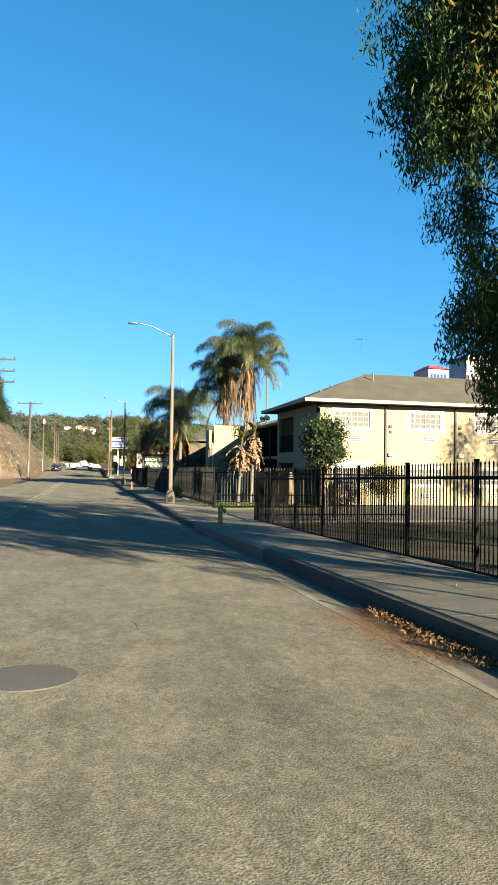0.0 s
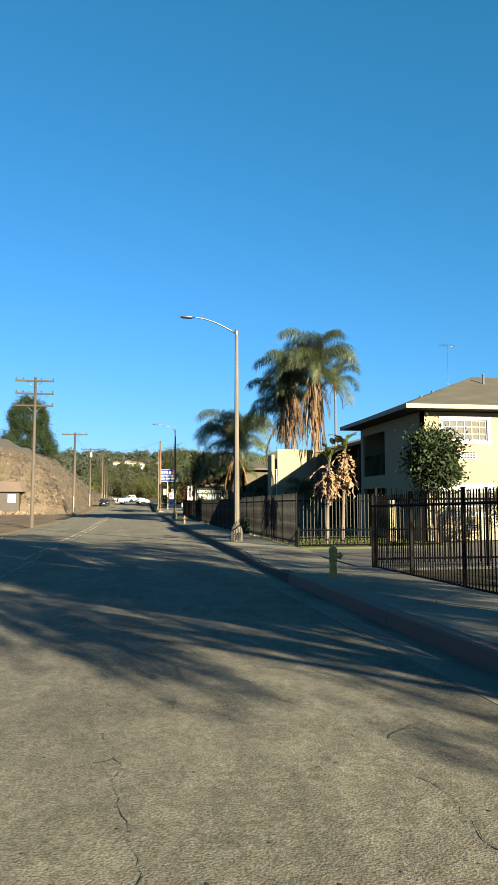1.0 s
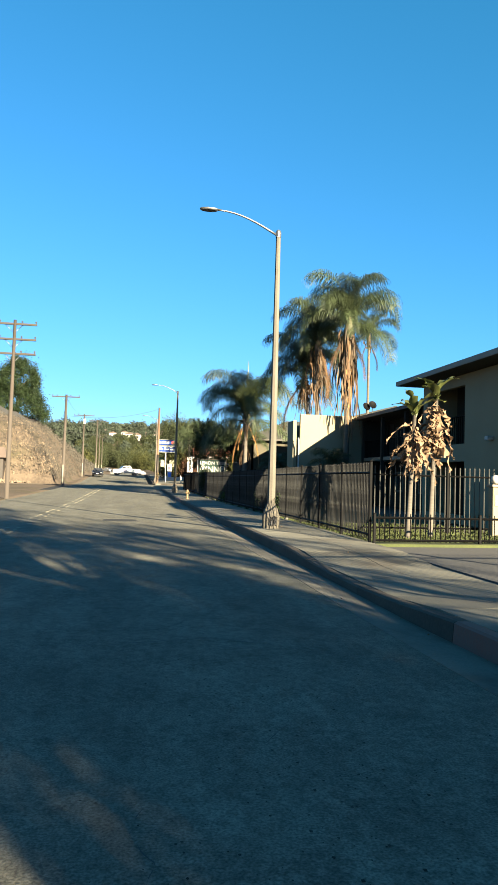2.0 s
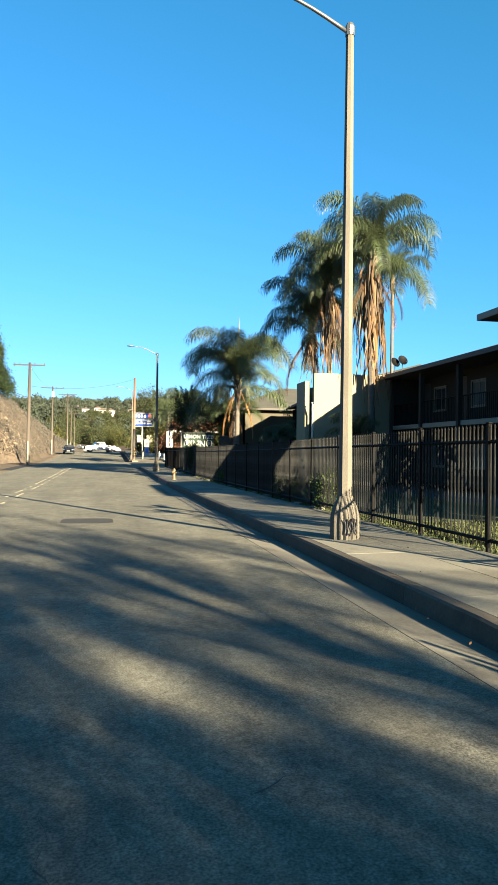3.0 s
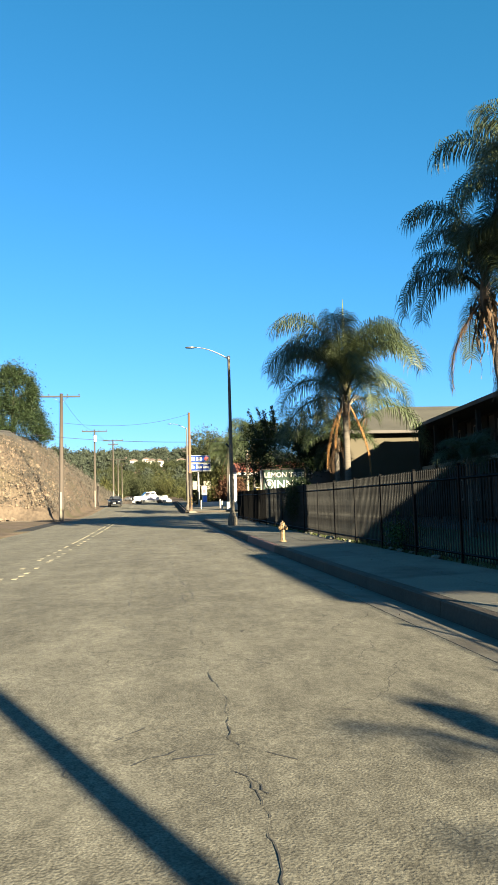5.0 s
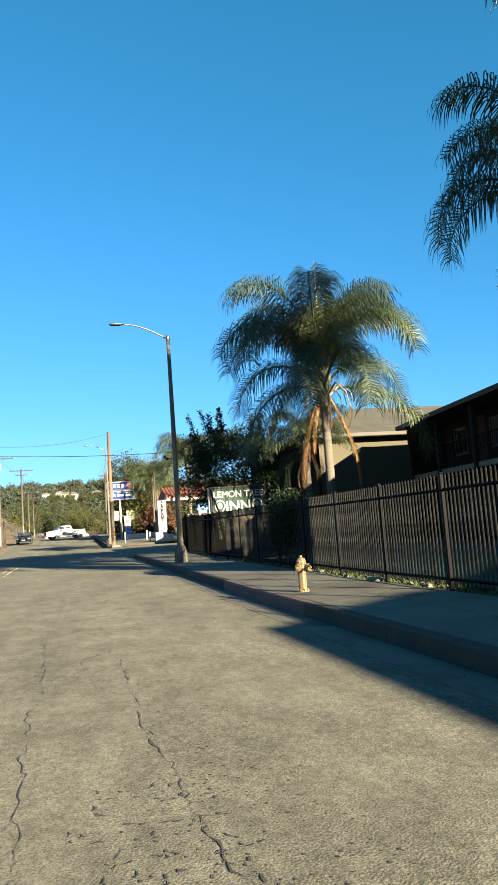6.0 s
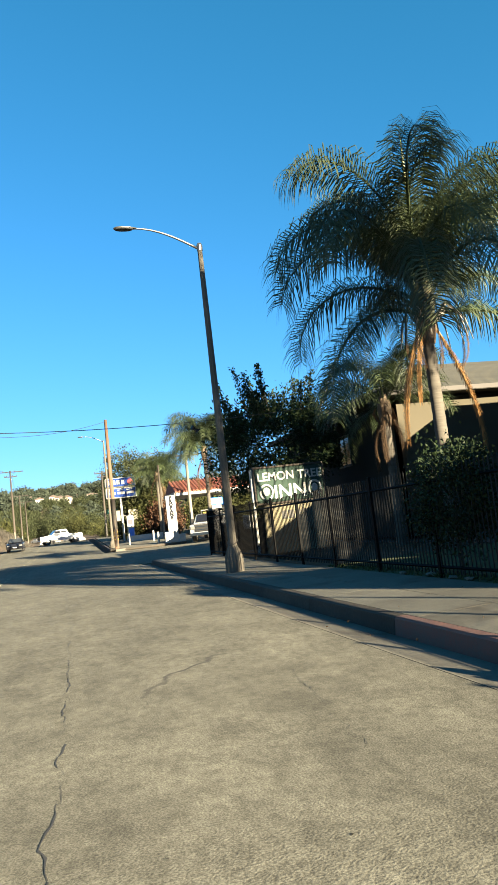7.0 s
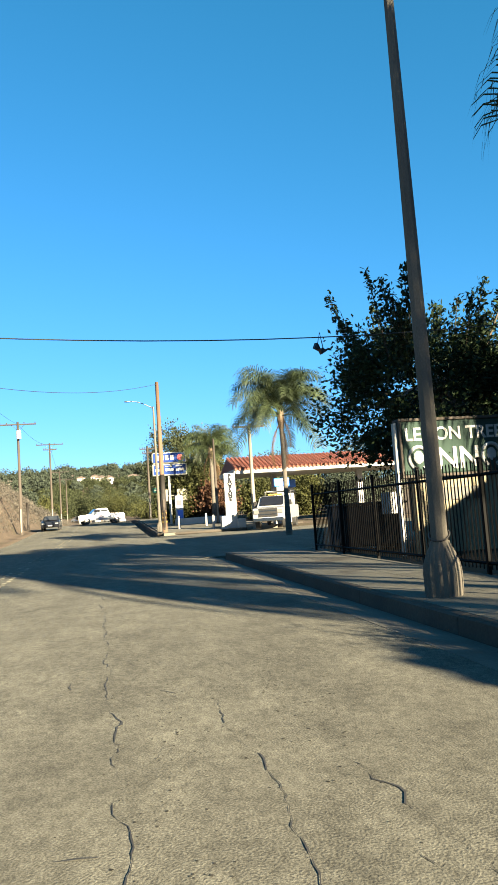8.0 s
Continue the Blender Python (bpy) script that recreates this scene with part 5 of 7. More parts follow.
pylon_sign()
ban = thing("advert_banner", Matrix.Translation((6.6, 135.0, G(135) + 0.15)), "narrow white advertising banner with red and blue shapes", "banner")
part("board", boxes((-0.35, 0.35, -0.03, 0.03, 0.1, 2.6), bevel=0.03), M["white"], ban)
part("red_shape", boxes((-0.25, 0.2, -0.045, -0.032, 1.7, 2.2), bevel=0.005), M["signred"], ban)
part("blue_shape", boxes((-0.2, 0.3, -0.045, -0.032, 0.5, 1.3), bevel=0.005), M["brightblue"], ban)
stn = thing("street_sign", Matrix.Translation((5.3, 140.0, G(140) + 0.15)), "green street name sign on a thin post", "sign")
part("post", tube("post", [(0, 0, 0), (0, 0, 3.6)], 0.04, M["steel"], 6), None, stn)
part("plate", boxes((-0.7, 0.7, -0.05, -0.02, 3.0, 3.5), bevel=0.01), M["streetgreen"], stn)
part("text_bar", boxes((-0.5, 0.45, -0.06, -0.052, 3.18, 3.32)), M["white"], stn)
tagged(new("low_wall", bm_mesh("low_wall", boxes((6.0, 10.5, 133.2, 133.5, G(133) + 0.1, G(133) + 0.75), bevel=0.03), M["white"])), "low white planter wall by the petrol station", "wall")
for k, (xx, yy) in enumerate(((7.6, 121.3), (8.0, 128.0), (5.6, 126.0))):
    bo = bm_mesh("bollard", lathe(bmesh.new(), [(0.09, -0.05), (0.09, 0.95), (0.06, 1.02)], 10), M["white"])
    b = tagged(new("bollard", bo), "short white bollard on the kerb", "bollard", "bollards")
    b.matrix_basis = Matrix.Translation((xx, yy, G(yy) + 0.15))


# ---------------------------------------------------------------- vehicles
def wheel(parent, x, y, r=0.38, w=0.24):
    bm = bmesh.new()
    lathe(bm, [(r * 0.62, -w / 2), (r * 0.95, -w / 2), (r, -w / 2 + 0.03), (r, w / 2 - 0.03), (r * 0.95, w / 2), (r * 0.62, w / 2)], 18)
    ob = part("wheel", bm, M["rubber"], parent, m=Matrix.Translation((x, y, r)) @ Euler((math.pi / 2, 0, 0)).to_matrix().to_4x4())
    bm = bmesh.new()
    lathe(bm, [(0.06, -w / 2 - 0.02), (r * 0.6, -w / 2 - 0.004), (r * 0.6, w / 2 + 0.004), (0.06, w / 2 + 0.02)], 12)
    part("rim", bm, M["chrome"], ob)


def body_mesh(prof, half, material, name, taper=0.9, zt=1.0):
    """A side profile (x, z) drawn out to both sides, narrower above zt."""
    bm = bmesh.new()
    L = [bm.verts.new((x, -half * (taper if z > zt else 1.0), z)) for x, z in prof]
    R = [bm.verts.new((x, half * (taper if z > zt else 1.0), z)) for x, z in prof]
    n = len(prof)
    for i in range(n):
        bm.faces.new((L[i], L[(i + 1) % n], R[(i + 1) % n], R[i]))
    bm.faces.new(L[::-1])
    bm.faces.new(R)
    bmesh.ops.recalc_face_normals(bm, faces=bm.faces)
    bmesh.ops.bevel(bm, geom=[e for e in bm.edges], offset=0.04, segments=2, affect="EDGES")
    return bm


def pickup(m, label, paint="carwhite"):
    root = thing("pickup_truck", m, label, "pickup truck", "vehicles")
    part("body", body_mesh([(-2.7, 0.45), (2.6, 0.45), (2.7, 0.7), (2.62, 1.08), (1.3, 1.18), (-0.9, 1.18), (-2.65, 1.16), (-2.75, 0.8)], 0.96, M[paint], "body"), M[paint], root)
    part("cab", body_mesh([(1.25, 1.14), (0.55, 1.78), (-0.7, 1.82), (-0.98, 1.14)], 0.9, M[paint], "cab", 0.84, 1.3), M[paint], root)
    for s in (-1, 1):
        for a, b in ((0.12, 0.82), (-0.72, 0.04)):
            part("side_window", boxes((a, b, s * 0.79 - 0.02, s * 0.79 + 0.02, 1.24, 1.66), bevel=0.01), M["pane"], root, m=Matrix.Translation((0, s * 0.035, 0)))
        part("headlight", boxes((2.6, 2.7, s * 0.72 - 0.14, s * 0.72 + 0.14, 0.85, 1.03), bevel=0.02), M["lampglass"], root)
    part("windscreen", mesh("windscreen", [(1.2, -0.72, 1.22), (1.2, 0.72, 1.22), (0.63, 0.68, 1.74), (0.63, -0.68, 1.74)], [(0, 1, 2, 3)], M["pane"]), None, root, m=Matrix.Translation((0.035, 0, 0.03)))
    part("grille", boxes((2.69, 2.73, -0.5, 0.5, 0.72, 1.0), bevel=0.01), M["dark"], root)
    part("bumper", boxes((2.66, 2.8, -0.92, 0.92, 0.45, 0.62), bevel=0.03), M["chrome"], root)
    for x in (1.75, -1.7):
        for s in (-0.86, 0.86):
            wheel(root, x, s)
    return root


def saloon(m, label, paint="carblack"):
    root = thing("car", m, label, "car", "vehicles")
    part("body", body_mesh([(-2.2, 0.3), (2.15, 0.3), (2.25, 0.55), (2.05, 0.86), (1.0, 0.98), (-1.5, 1.02), (-2.2, 0.95), (-2.3, 0.6)], 0.9, M[paint], "body"), M[paint], root)
    part("cabin", body_mesh([(1.05, 0.96), (0.35, 1.46), (-0.9, 1.48), (-1.65, 0.98)], 0.82, M[paint], "cabin", 0.8, 1.2), M[paint], root)
    part("windscreen", mesh("windscreen", [(1.02, -0.66, 1.03), (1.02, 0.66, 1.03), (0.42, 0.6, 1.42), (0.42, -0.6, 1.42)], [(0, 1, 2, 3)], M["pane"]), None, root, m=Matrix.Translation((0.05, 0, 0.03)))
    for s in (-1, 1):
        part("side_window", boxes((-0.9, 0.4, s * 0.72 - 0.02, s * 0.72 + 0.02, 1.05, 1.36), bevel=0.01), M["pane"], root)
        part("headlight", boxes((2.1, 2.23, s * 0.64 - 0.16, s * 0.64 + 0.16, 0.62, 0.76), bevel=0.02), M["lampglass"], root)
        part("mirror", boxes((0.75, 0.9, s * 0.98 - 0.08, s * 0.98 + 0.08, 0.98, 1.1), bevel=0.02), M[paint], root)
    part("number_bar", boxes((2.24, 2.27, -0.2, 0.2, 0.45, 0.55)), M["white"], root)
    for x in (1.4, -1.4):
        for s in (-0.8, 0.8):
            wheel(root, x, s, 0.32, 0.2)


saloon(Matrix.Translation((-5.4, 146.0, G(146.0))) @ Euler((0, 0, -math.pi / 2)).to_matrix().to_4x4(), "black car coming along the opposite lane")
pickup(Matrix.Translation((-0.6, 156.5, G(156.5))) @ Euler((0, 0, math.pi * 1.07)).to_matrix().to_4x4(), "white pickup truck turning across the road")


def service_truck(m):
    root = thing("service_truck", m, "white service truck parked under the petrol canopy", "truck", "vehicles")
    part("body", body_mesh([(-3.2, 0.6), (3.0, 0.6), (3.05, 1.35), (1.7, 1.45), (1.05, 2.15), (-0.6, 2.2), (-0.7, 1.5), (-3.2, 1.5)], 1.05, M["carwhite"], "body", 0.86, 1.6), M["carwhite"], root)
    part("windscreen", mesh("windscreen", [(1.66, -0.8, 1.52), (1.66, 0.8, 1.52), (1.12, 0.76, 2.1), (1.12, -0.76, 2.1)], [(0, 1, 2, 3)], M["carblack"]), None, root, m=Matrix.Translation((0.06, 0, 0.04)))
    part("grille", boxes((3.03, 3.09, -0.62, 0.62, 0.8, 1.34), bevel=0.02), M["dark"], root)
    for gz in (0.95, 1.18):
        part("grille_bar", boxes((3.09, 3.11, -0.58, 0.58, gz - 0.03, gz + 0.03), bevel=0.008), M["chrome"], root)
    part("bumper", boxes((3.0, 3.2, -1.0, 1.0, 0.5, 0.72), bevel=0.03), M["chrome"], root)
    part("beacon", boxes((0.0, 0.3, -0.5, 0.5, 2.2, 2.32), bevel=0.03), M["yellow"], root)
    part("rack", tubes("rack", [([(-0.8, s, 1.5), (-0.8, s, 2.5), (-3.1, s, 2.5), (-3.1, s, 1.5)], 0.04) for s in (-0.9, 0.9)] + [([(x, -0.9, 2.5), (x, 0.9, 2.5)], 0.04) for x in (-0.8, -2.0, -3.1)], M["steel"], 6), None, root)
    for s in (-1, 1):
        part("headlight", boxes((2.98, 3.08, s * 0.78 - 0.18, s * 0.78 + 0.18, 1.0, 1.25), bevel=0.02), M["lampglass"], root)
        part("mirror", boxes((1.2, 1.35, s * 1.2 - 0.1, s * 1.2 + 0.1, 1.5, 1.85), bevel=0.02), M["dark"], root)
    for x in (2.0, -2.0):
        for s in (-0.9, 0.9):
            wheel(root, x, s, 0.42, 0.28)


service_truck(Matrix.Translation((11.6, 118.3, G(118.3) + 0.04)) @ Euler((0, 0, -math.pi / 2 - 0.42)).to_matrix().to_4x4())
for k, (xx, yy, pt) in enumerate(((-5.2, 250, "carwhite"), (-2.5, 285, "cargrey"), (3.6, 262, "carwhite"), (-8.5, 300, "carwhite"), (1.5, 300, "carwhite"))):
    saloon(Matrix.Translation((xx, yy, max(G(yy), H(xx, yy)) + 0.02)) @ Euler((0, 0, (-1) ** k * math.pi / 2 + 0.2 * k)).to_matrix().to_4x4(), "distant parked car at the end of the street", pt)


# ---------------------------------------------------------------- palms
def frond_mesh(length, rise, droop, n, leaf, material, seed, width=1.0, bend=1.5, hang=1.0, thick=0.0105):
    """A plume frond along +x that rises, then arches over; narrow leaflets in several ranks that hang at their tips."""
    r = np.random.default_rng(seed)
    steps = 26
    P, T = [], []
    p = np.zeros(3)
    sway = r.uniform(-0.12, 0.12)
    for i in range(steps + 1):
        t = i / steps
        a = rise - droop * t ** bend
        P.append(p.copy())
        T.append(np.array([math.cos(a), sway * t, math.sin(a)]))
        p = p + T[-1] * length / steps
    V, F = tube_data([tuple(q) for q in P[::2]], list(np.linspace(0.036, 0.006, len(P[::2]))), 4)
    V = [tuple(v) for v in V]
    down = np.array([0, 0, -1.0])
    for i in range(n):
        t = 0.13 + 0.87 * i / n
        k = min(steps - 1, int(t * steps))
        f = t * steps - k
        q = P[k] * (1 - f) + P[k + 1] * f
        d = T[k] / np.linalg.norm(T[k])
        L = leaf * (0.35 + 0.75 * math.sin(math.pi * min(1.0, 0.14 + 0.72 * t)) ** 0.8) * r.uniform(0.88, 1.1)
        for s in (-1, 1):
            side = np.array([0, s, 0.0])
            up = np.cross(side, d) * -s
            lift = (0.75, 0.1, -0.35)[(i + (s > 0)) % 3] + r.normal(0, 0.12)
            w = d * (0.55 + r.normal(0, 0.08)) + (side * math.cos(lift) + up * math.sin(lift)) * width
            w /= np.linalg.norm(w)
            a = q + w * L * 0.4
            w2 = w + down * hang * r.uniform(0.55, 0.85)
            w2 /= np.linalg.norm(w2)
            b = a + w2 * L * 0.36
            w3 = w2 + down * hang * r.uniform(0.8, 1.3)
            w3 /= np.linalg.norm(w3)
            c = b + w3 * L * 0.36
            hw = d * thick
            base = len(V)
            V += [tuple(q - hw * 0.6), tuple(q + hw * 0.6), tuple(a + hw), tuple(a - hw), tuple(b + hw * 0.9), tuple(b - hw * 0.9), tuple(c)]
            F += [(base, base + 1, base + 2, base + 3), (base + 3, base + 2, base + 4, base + 5), (base + 5, base + 4, base + 6)]
    return mesh("frond", V, F, material)


FR = {}
for key, (rise, droop, bend) in {"up": (1.5, 1.5, 1.8), "high": (1.38, 2.3, 1.6), "mid": (1.02, 2.3, 1.4), "low": (0.55, 2.0, 1.3), "hang": (0.0, 1.4, 1.1)}.items():
    FR[key] = [frond_mesh(3.2, rise, droop, 85, 0.7, M["frond"], k * 7 + len(key), bend=bend, thick=0.017) for k in range(2)]
SHAPES = {"up": (1.48, 1.7, 1.9), "high": (1.42, 2.45, 1.75), "mid": (1.18, 2.85, 1.5), "low": (0.8, 2.75, 1.3), "hang": (0.2, 1.75, 1.0)}
ARCH = {key: [frond_mesh(3.0, rise + 0.05 * k, droop, 115, 0.6, M["frond"], k * 5 + 90 + len(key), bend=bend, hang=1.5, thick=0.0125) for k in range(3)] for key, (rise, droop, bend) in SHAPES.items()}
PLUME = {key: [frond_mesh(3.1, rise + 0.05 * k, droop, 165, 0.58, M["frond"], k * 5 + 190 + len(key), bend=bend, hang=1.4, thick=0.009) for k in range(3)] for key, (rise, droop, bend) in SHAPES.items()}
DRY = []
for k in range(7):
    r_ = np.random.default_rng(300 + k)
    V, F = [], []
    for i in range(8):
        t = i / 7
        w = 0.5 * r_.uniform(0.03, 0.075) * (1.0 - 0.55 * t) * (0.55 if i in (0, 7) else 1)
        tw = 0.5 * k + r_.normal(0, 0.5)
        o = np.array([0.07 * math.sin(2.4 * t + k) + r_.normal(0, 0.012), r_.normal(0, 0.02), -t])
        dv = np.array([math.sin(tw) * w, math.cos(tw) * w, 0])
        V += [tuple(o - dv), tuple(o + np.array([0.4 * w, 0, 0])), tuple(o + dv)]
    for i in range(7):
        F += [(3 * i, 3 * i + 1, 3 * i + 4, 3 * i + 3), (3 * i + 1, 3 * i + 2, 3 * i + 5, 3 * i + 4)]
    DRY.append(mesh("dry_sheath", V, F, M[("deadfrond", "sheath", "deadfrond", "orangefrond", "deadfrond", "sheath", "bark")[k]]))
ORANGE = [frond_mesh(3.0, -0.95 - 0.15 * k, 0.62 - 0.1 * k, 280, 0.27, M["orangefrond"], 60 + k, 0.25) for k in range(2)]
DEAD = [frond_mesh(2.6, -0.9, 0.85, 130, 0.36, M["deadfrond"], 50 + k, 0.3) for k in range(2)]


def palm(x, y, crown_z, label, size=1.0, trunk_r=0.15, n=26, dead=9, seed=0, lean=0.0, skirt=8, spear=False, skirt_len=2.6, kinds=FR, orange=(), flowering=False):
    base = G(y) + 0.1
    root = thing("palm_tree", Matrix.Translation((x, y, base)), label, "palm tree", "palm trees")
    h = crown_z - base
    r = random.Random(seed)
    rings = []
    V, F = tube_data([(lean * t * t, 0, h * t - 0.1) for t in np.linspace(0, 1, 40)],
                     [trunk_r * (1.25 - 0.35 * min(1, t * 3) + (0.06 if k % 2 else 0)) * (1 - 0.15 * t) for k, t in enumerate(np.linspace(0, 1, 40))], 12)
    part("trunk", mesh("trunk", V, F, M["palmbark"], True), None, root)
    bm = bmesh.new()
    lathe(bm, [(trunk_r * 0.95, h - 0.5), (trunk_r * 1.45, h - 0.05), (trunk_r * 1.3, h + 0.3 * size), (trunk_r * 0.75, h + 0.65 * size), (0.03, h + 0.95 * size)], 10, cx=lean)
    part("crown_shaft", bm, M["sheath"], root)
    for i in range(n):
        t = i / n
        key = "up" if t < 0.05 else "high" if t < 0.38 else "mid" if t < 0.68 else "low" if t < 0.9 else "hang"
        a = i * 2.39996 + r.uniform(-0.25, 0.25)
        if flowering and key == "hang" and math.sin(a) < -0.45:
            a += math.pi * 0.75
        s = size * r.uniform(0.82, 1.12) * ((0.55 if flowering else 0.78) if key == "up" else 1)
        part("frond", kinds[key][i % len(kinds[key])], None, root, m=Matrix.LocRotScale((lean + 0.1 * math.cos(a), 0.1 * math.sin(a), h + size * (0.72 - 0.6 * t)), Euler((r.uniform(-0.15, 0.15), r.uniform(-0.12, 0.12), a)), (s, s, s)))
    for i in range(dead):
        a = i * 2.39996 + 0.7 + r.uniform(-0.4, 0.4)
        s = size * r.uniform(0.55, 1.0)
        part("dead_frond", DEAD[i % 2], None, root, "dry brown hanging frond" if i == 0 else "", m=Matrix.LocRotScale((lean + 0.14 * math.cos(a), 0.14 * math.sin(a), h + 0.1 - r.uniform(0, 0.5)), Euler((0, r.uniform(-0.05, 0.2), a)), (s, s, s)))
    if skirt:
        for i in range(skirt):
            a = i * 2.39996 + r.uniform(-0.3, 0.3)
            L = r.uniform(0.35, 1.0) * skirt_len * size
            rr = trunk_r + 0.02 + r.uniform(0, 0.12) * size
            wide = r.uniform(1.4, 3.2)
            part("dry_sheath", DRY[i % 7], None, root, m=Matrix.LocRotScale((lean + rr * math.cos(a), rr * math.sin(a), h + 0.25 - r.uniform(0, 0.35) * L), Euler((r.gauss(0, 0.05), r.gauss(-0.03, 0.06), a)), (wide, wide, L)))
    for a, s in orange:
        part("dead_frond", ORANGE[int(a * 10) % 2], None, root, "orange dead frond hanging down", m=Matrix.LocRotScale((lean + 0.15 * math.cos(a), 0.15 * math.sin(a), h + 0.15), Euler((0, 0, a)), (s, s, s)))
    if flowering:
        bm = bmesh.new()
        lathe(bm, [(trunk_r * 0.9, h - 0.15), (trunk_r * 1.4, h + 0.25), (trunk_r * 1.6, h + 0.8), (trunk_r * 1.1, h + 1.5), (0.04, h + 2.0)], 9, cx=lean)
        for v in bm.verts:
            v.co.xy += Vector((r.uniform(-0.05, 0.05), r.uniform(-0.05, 0.05)))
        part("leaf_base", bm, M["leafbase"], root, "yellow-green swollen leaf base")
        for i in range(11):
            a = -math.pi / 2 + (i - 5) * 0.42
            o = Vector((math.cos(a), math.sin(a), 0))
            c = Vector((lean, 0, h))
            reach_ = r.uniform(0.35, 0.75)
            stalk = part("flower_stalk", tube("flower_stalk", [c + o * 0.15, c + o * reach_ + Vector((0, 0, 0.5)), c + o * (reach_ * 1.5) + Vector((0, 0, 0.1)), c + o * (reach_ * 1.7) + Vector((0, 0, -0.5))], [0.05, 0.04, 0.025, 0.015], M["trim"], 5), None, root, "pale dry flower stalk" if i == 0 else "")
            if i % 2:
                part("flower_tassel", DEAD[i % 2], None, stalk, m=Matrix.LocRotScale(c + o * (reach_ * 1.6) + Vector((0, 0, -0.2)), Euler((0, 0.5, a)), (0.42, 0.42, 0.42)))
    if spear:
        part("spear", tube("spear", [(lean, 0, h + 0.8), (lean + 0.05, 0.05, h + 2.5 * size), (lean + 0.08, 0.06, h + 3.15 * size)], [0.04, 0.05, 0.008], M["rachis"], 6), None, root, "unopened yellow-green leaf spear")


palm(13.1, 57.9, 10.48, "tall feather palm with a thick skirt of dry fronds", 1.36, 0.2, 20, 4, 1, skirt=110, skirt_len=4.1, kinds=ARCH)
palm(15.5, 61.2, 10.7, "slim palm stem with a thin head beside a taller palm", 0.85, 0.1, 10, 2, 9, skirt=9, skirt_len=1.3, kinds=ARCH)
palm(12.5, 62.75, 10.15, "feather palm with dark green drooping fronds", 1.36, 0.18, 24, 3, 2, skirt=70, skirt_len=2.9, kinds=ARCH)
palm(13.1, 66.2, 8.45, "lower stem of a palm clump with drooping fronds", 1.4, 0.15, 20, 3, 12, skirt=40, skirt_len=1.8, lean=-0.7, kinds=ARCH)
palm(10.08, 77.6, 6.02, "feather palm with orange dead fronds by the fence", 1.8, 0.2, 27, 0, 3, skirt=0, spear=True, kinds=PLUME, orange=((3.3, 1.15), (6.1, 1.25), (3.7, 0.8)), flowering=True)
palm(10.7, 82.1, 4.4, "shorter palm with a shaggy dry stem behind a taller palm", 0.85, 0.17, 15, 6, 13, skirt=12, skirt_len=1.7)
palm(9.1, 105.5, 5.95, "palm with a bushy head near the petrol station", 1.0, 0.14, 34, 3, 4, skirt=0, spear=False)
palm(9.7, 134.5, 6.9, "palm behind the petrol sign", 0.95, 0.2, 24, 3, 5, skirt=0, spear=False)
palm(11.0, 142.0, 7.0, "smaller palm behind the petrol canopy", 1.0, 0.18, 18, 3, 6, skirt=0, spear=False)
palm(12.0, 57.0, 2.0, "low feathery palm behind the picket fence", 0.55, 0.1, 14, 0, 7, skirt=0, spear=False)
palm(9.75, 62.5, 2.1, "low feathery palm in the sun against the dark wall", 0.42, 0.1, 18, 0, 8, skirt=0, spear=False)


# ---------------------------------------------------------------- banana plants
def blade(length, width, droop, seed, material, tatter=0.0):
    """A broad leaf along +x, folded at its midrib, with a torn edge."""
    r = np.random.default_rng(seed)
    V, F = [], []
    n = 12
    ang, p = 0.9, np.zeros(3)
    for i in range(n + 1):
        t = i / n
        w = width * math.sin(min(math.pi, 0.25 + t * 2.85)) * (1 - tatter * r.uniform(0, 1))
        up = np.array([-math.sin(ang), 0, math.cos(ang)])
        V += [tuple(p + np.array([0, -w, 0]) + up * w * 0.35 + r.normal(0, 0.015 + 0.035 * tatter, 3)), tuple(p), tuple(p + np.array([0, w, 0]) + up * w * 0.35 + r.normal(0, 0.015 + 0.035 * tatter, 3))]
        p = p + np.array([math.cos(ang), 0, math.sin(ang)]) * length / n
        ang -= droop / n
    for i in range(n):
        a = 3 * i
        F += [(a, a + 1, a + 4, a + 3), (a + 1, a + 2, a + 5, a + 4)]
    return mesh("leaf", V, F, material, True)


def banana(x, y, h, label, seed):
    base = G(y) + 0.18
    root = thing("banana_plant", Matrix.Translation((x, y, base)), label, "banana plant", "banana plants")
    r = random.Random(seed)
    part("stem", tube("stem", [(0, 0, -0.1), (0.04, 0, h * 0.4), (0.12, 0.02, h)], [0.07, 0.06, 0.05], M["palmbark"], 8), None, root)
    for i in range(6):
        a = i * 1.9 + r.uniform(-0.3, 0.3)
        part("leaf", blade(r.uniform(0.7, 1.0), 0.13, 1.6, seed * 20 + i, M["bananaleaf"], 0.25), None, root, m=Matrix.LocRotScale((0.12, 0.02, h - 0.05), Euler((0, r.uniform(-0.7, -0.2), a)), (1, 1, 1)))
    for i in range(44):
        a = i * 2.4 + r.uniform(-0.3, 0.3)
        part("dry_leaf", blade(r.uniform(0.45, 1.05), r.uniform(0.03, 0.085), 0.9, seed * 40 + i, M["deadleaf"], 0.8), None, root, "dry curled brown leaf" if i == 0 else "",
             m=Matrix.LocRotScale((0.1, 0.02, h - 0.1 - r.uniform(0, 0.85)), Euler((r.uniform(-0.5, 0.5), r.uniform(1.1, 2.2), a)), (1, 1, 1)))


banana(7.1, 33.0, 3.0, "banana plant with dry brown leaves on the lawn", 1)
banana(7.75, 33.2, 3.45, "taller banana plant with green top and dry leaves", 2)


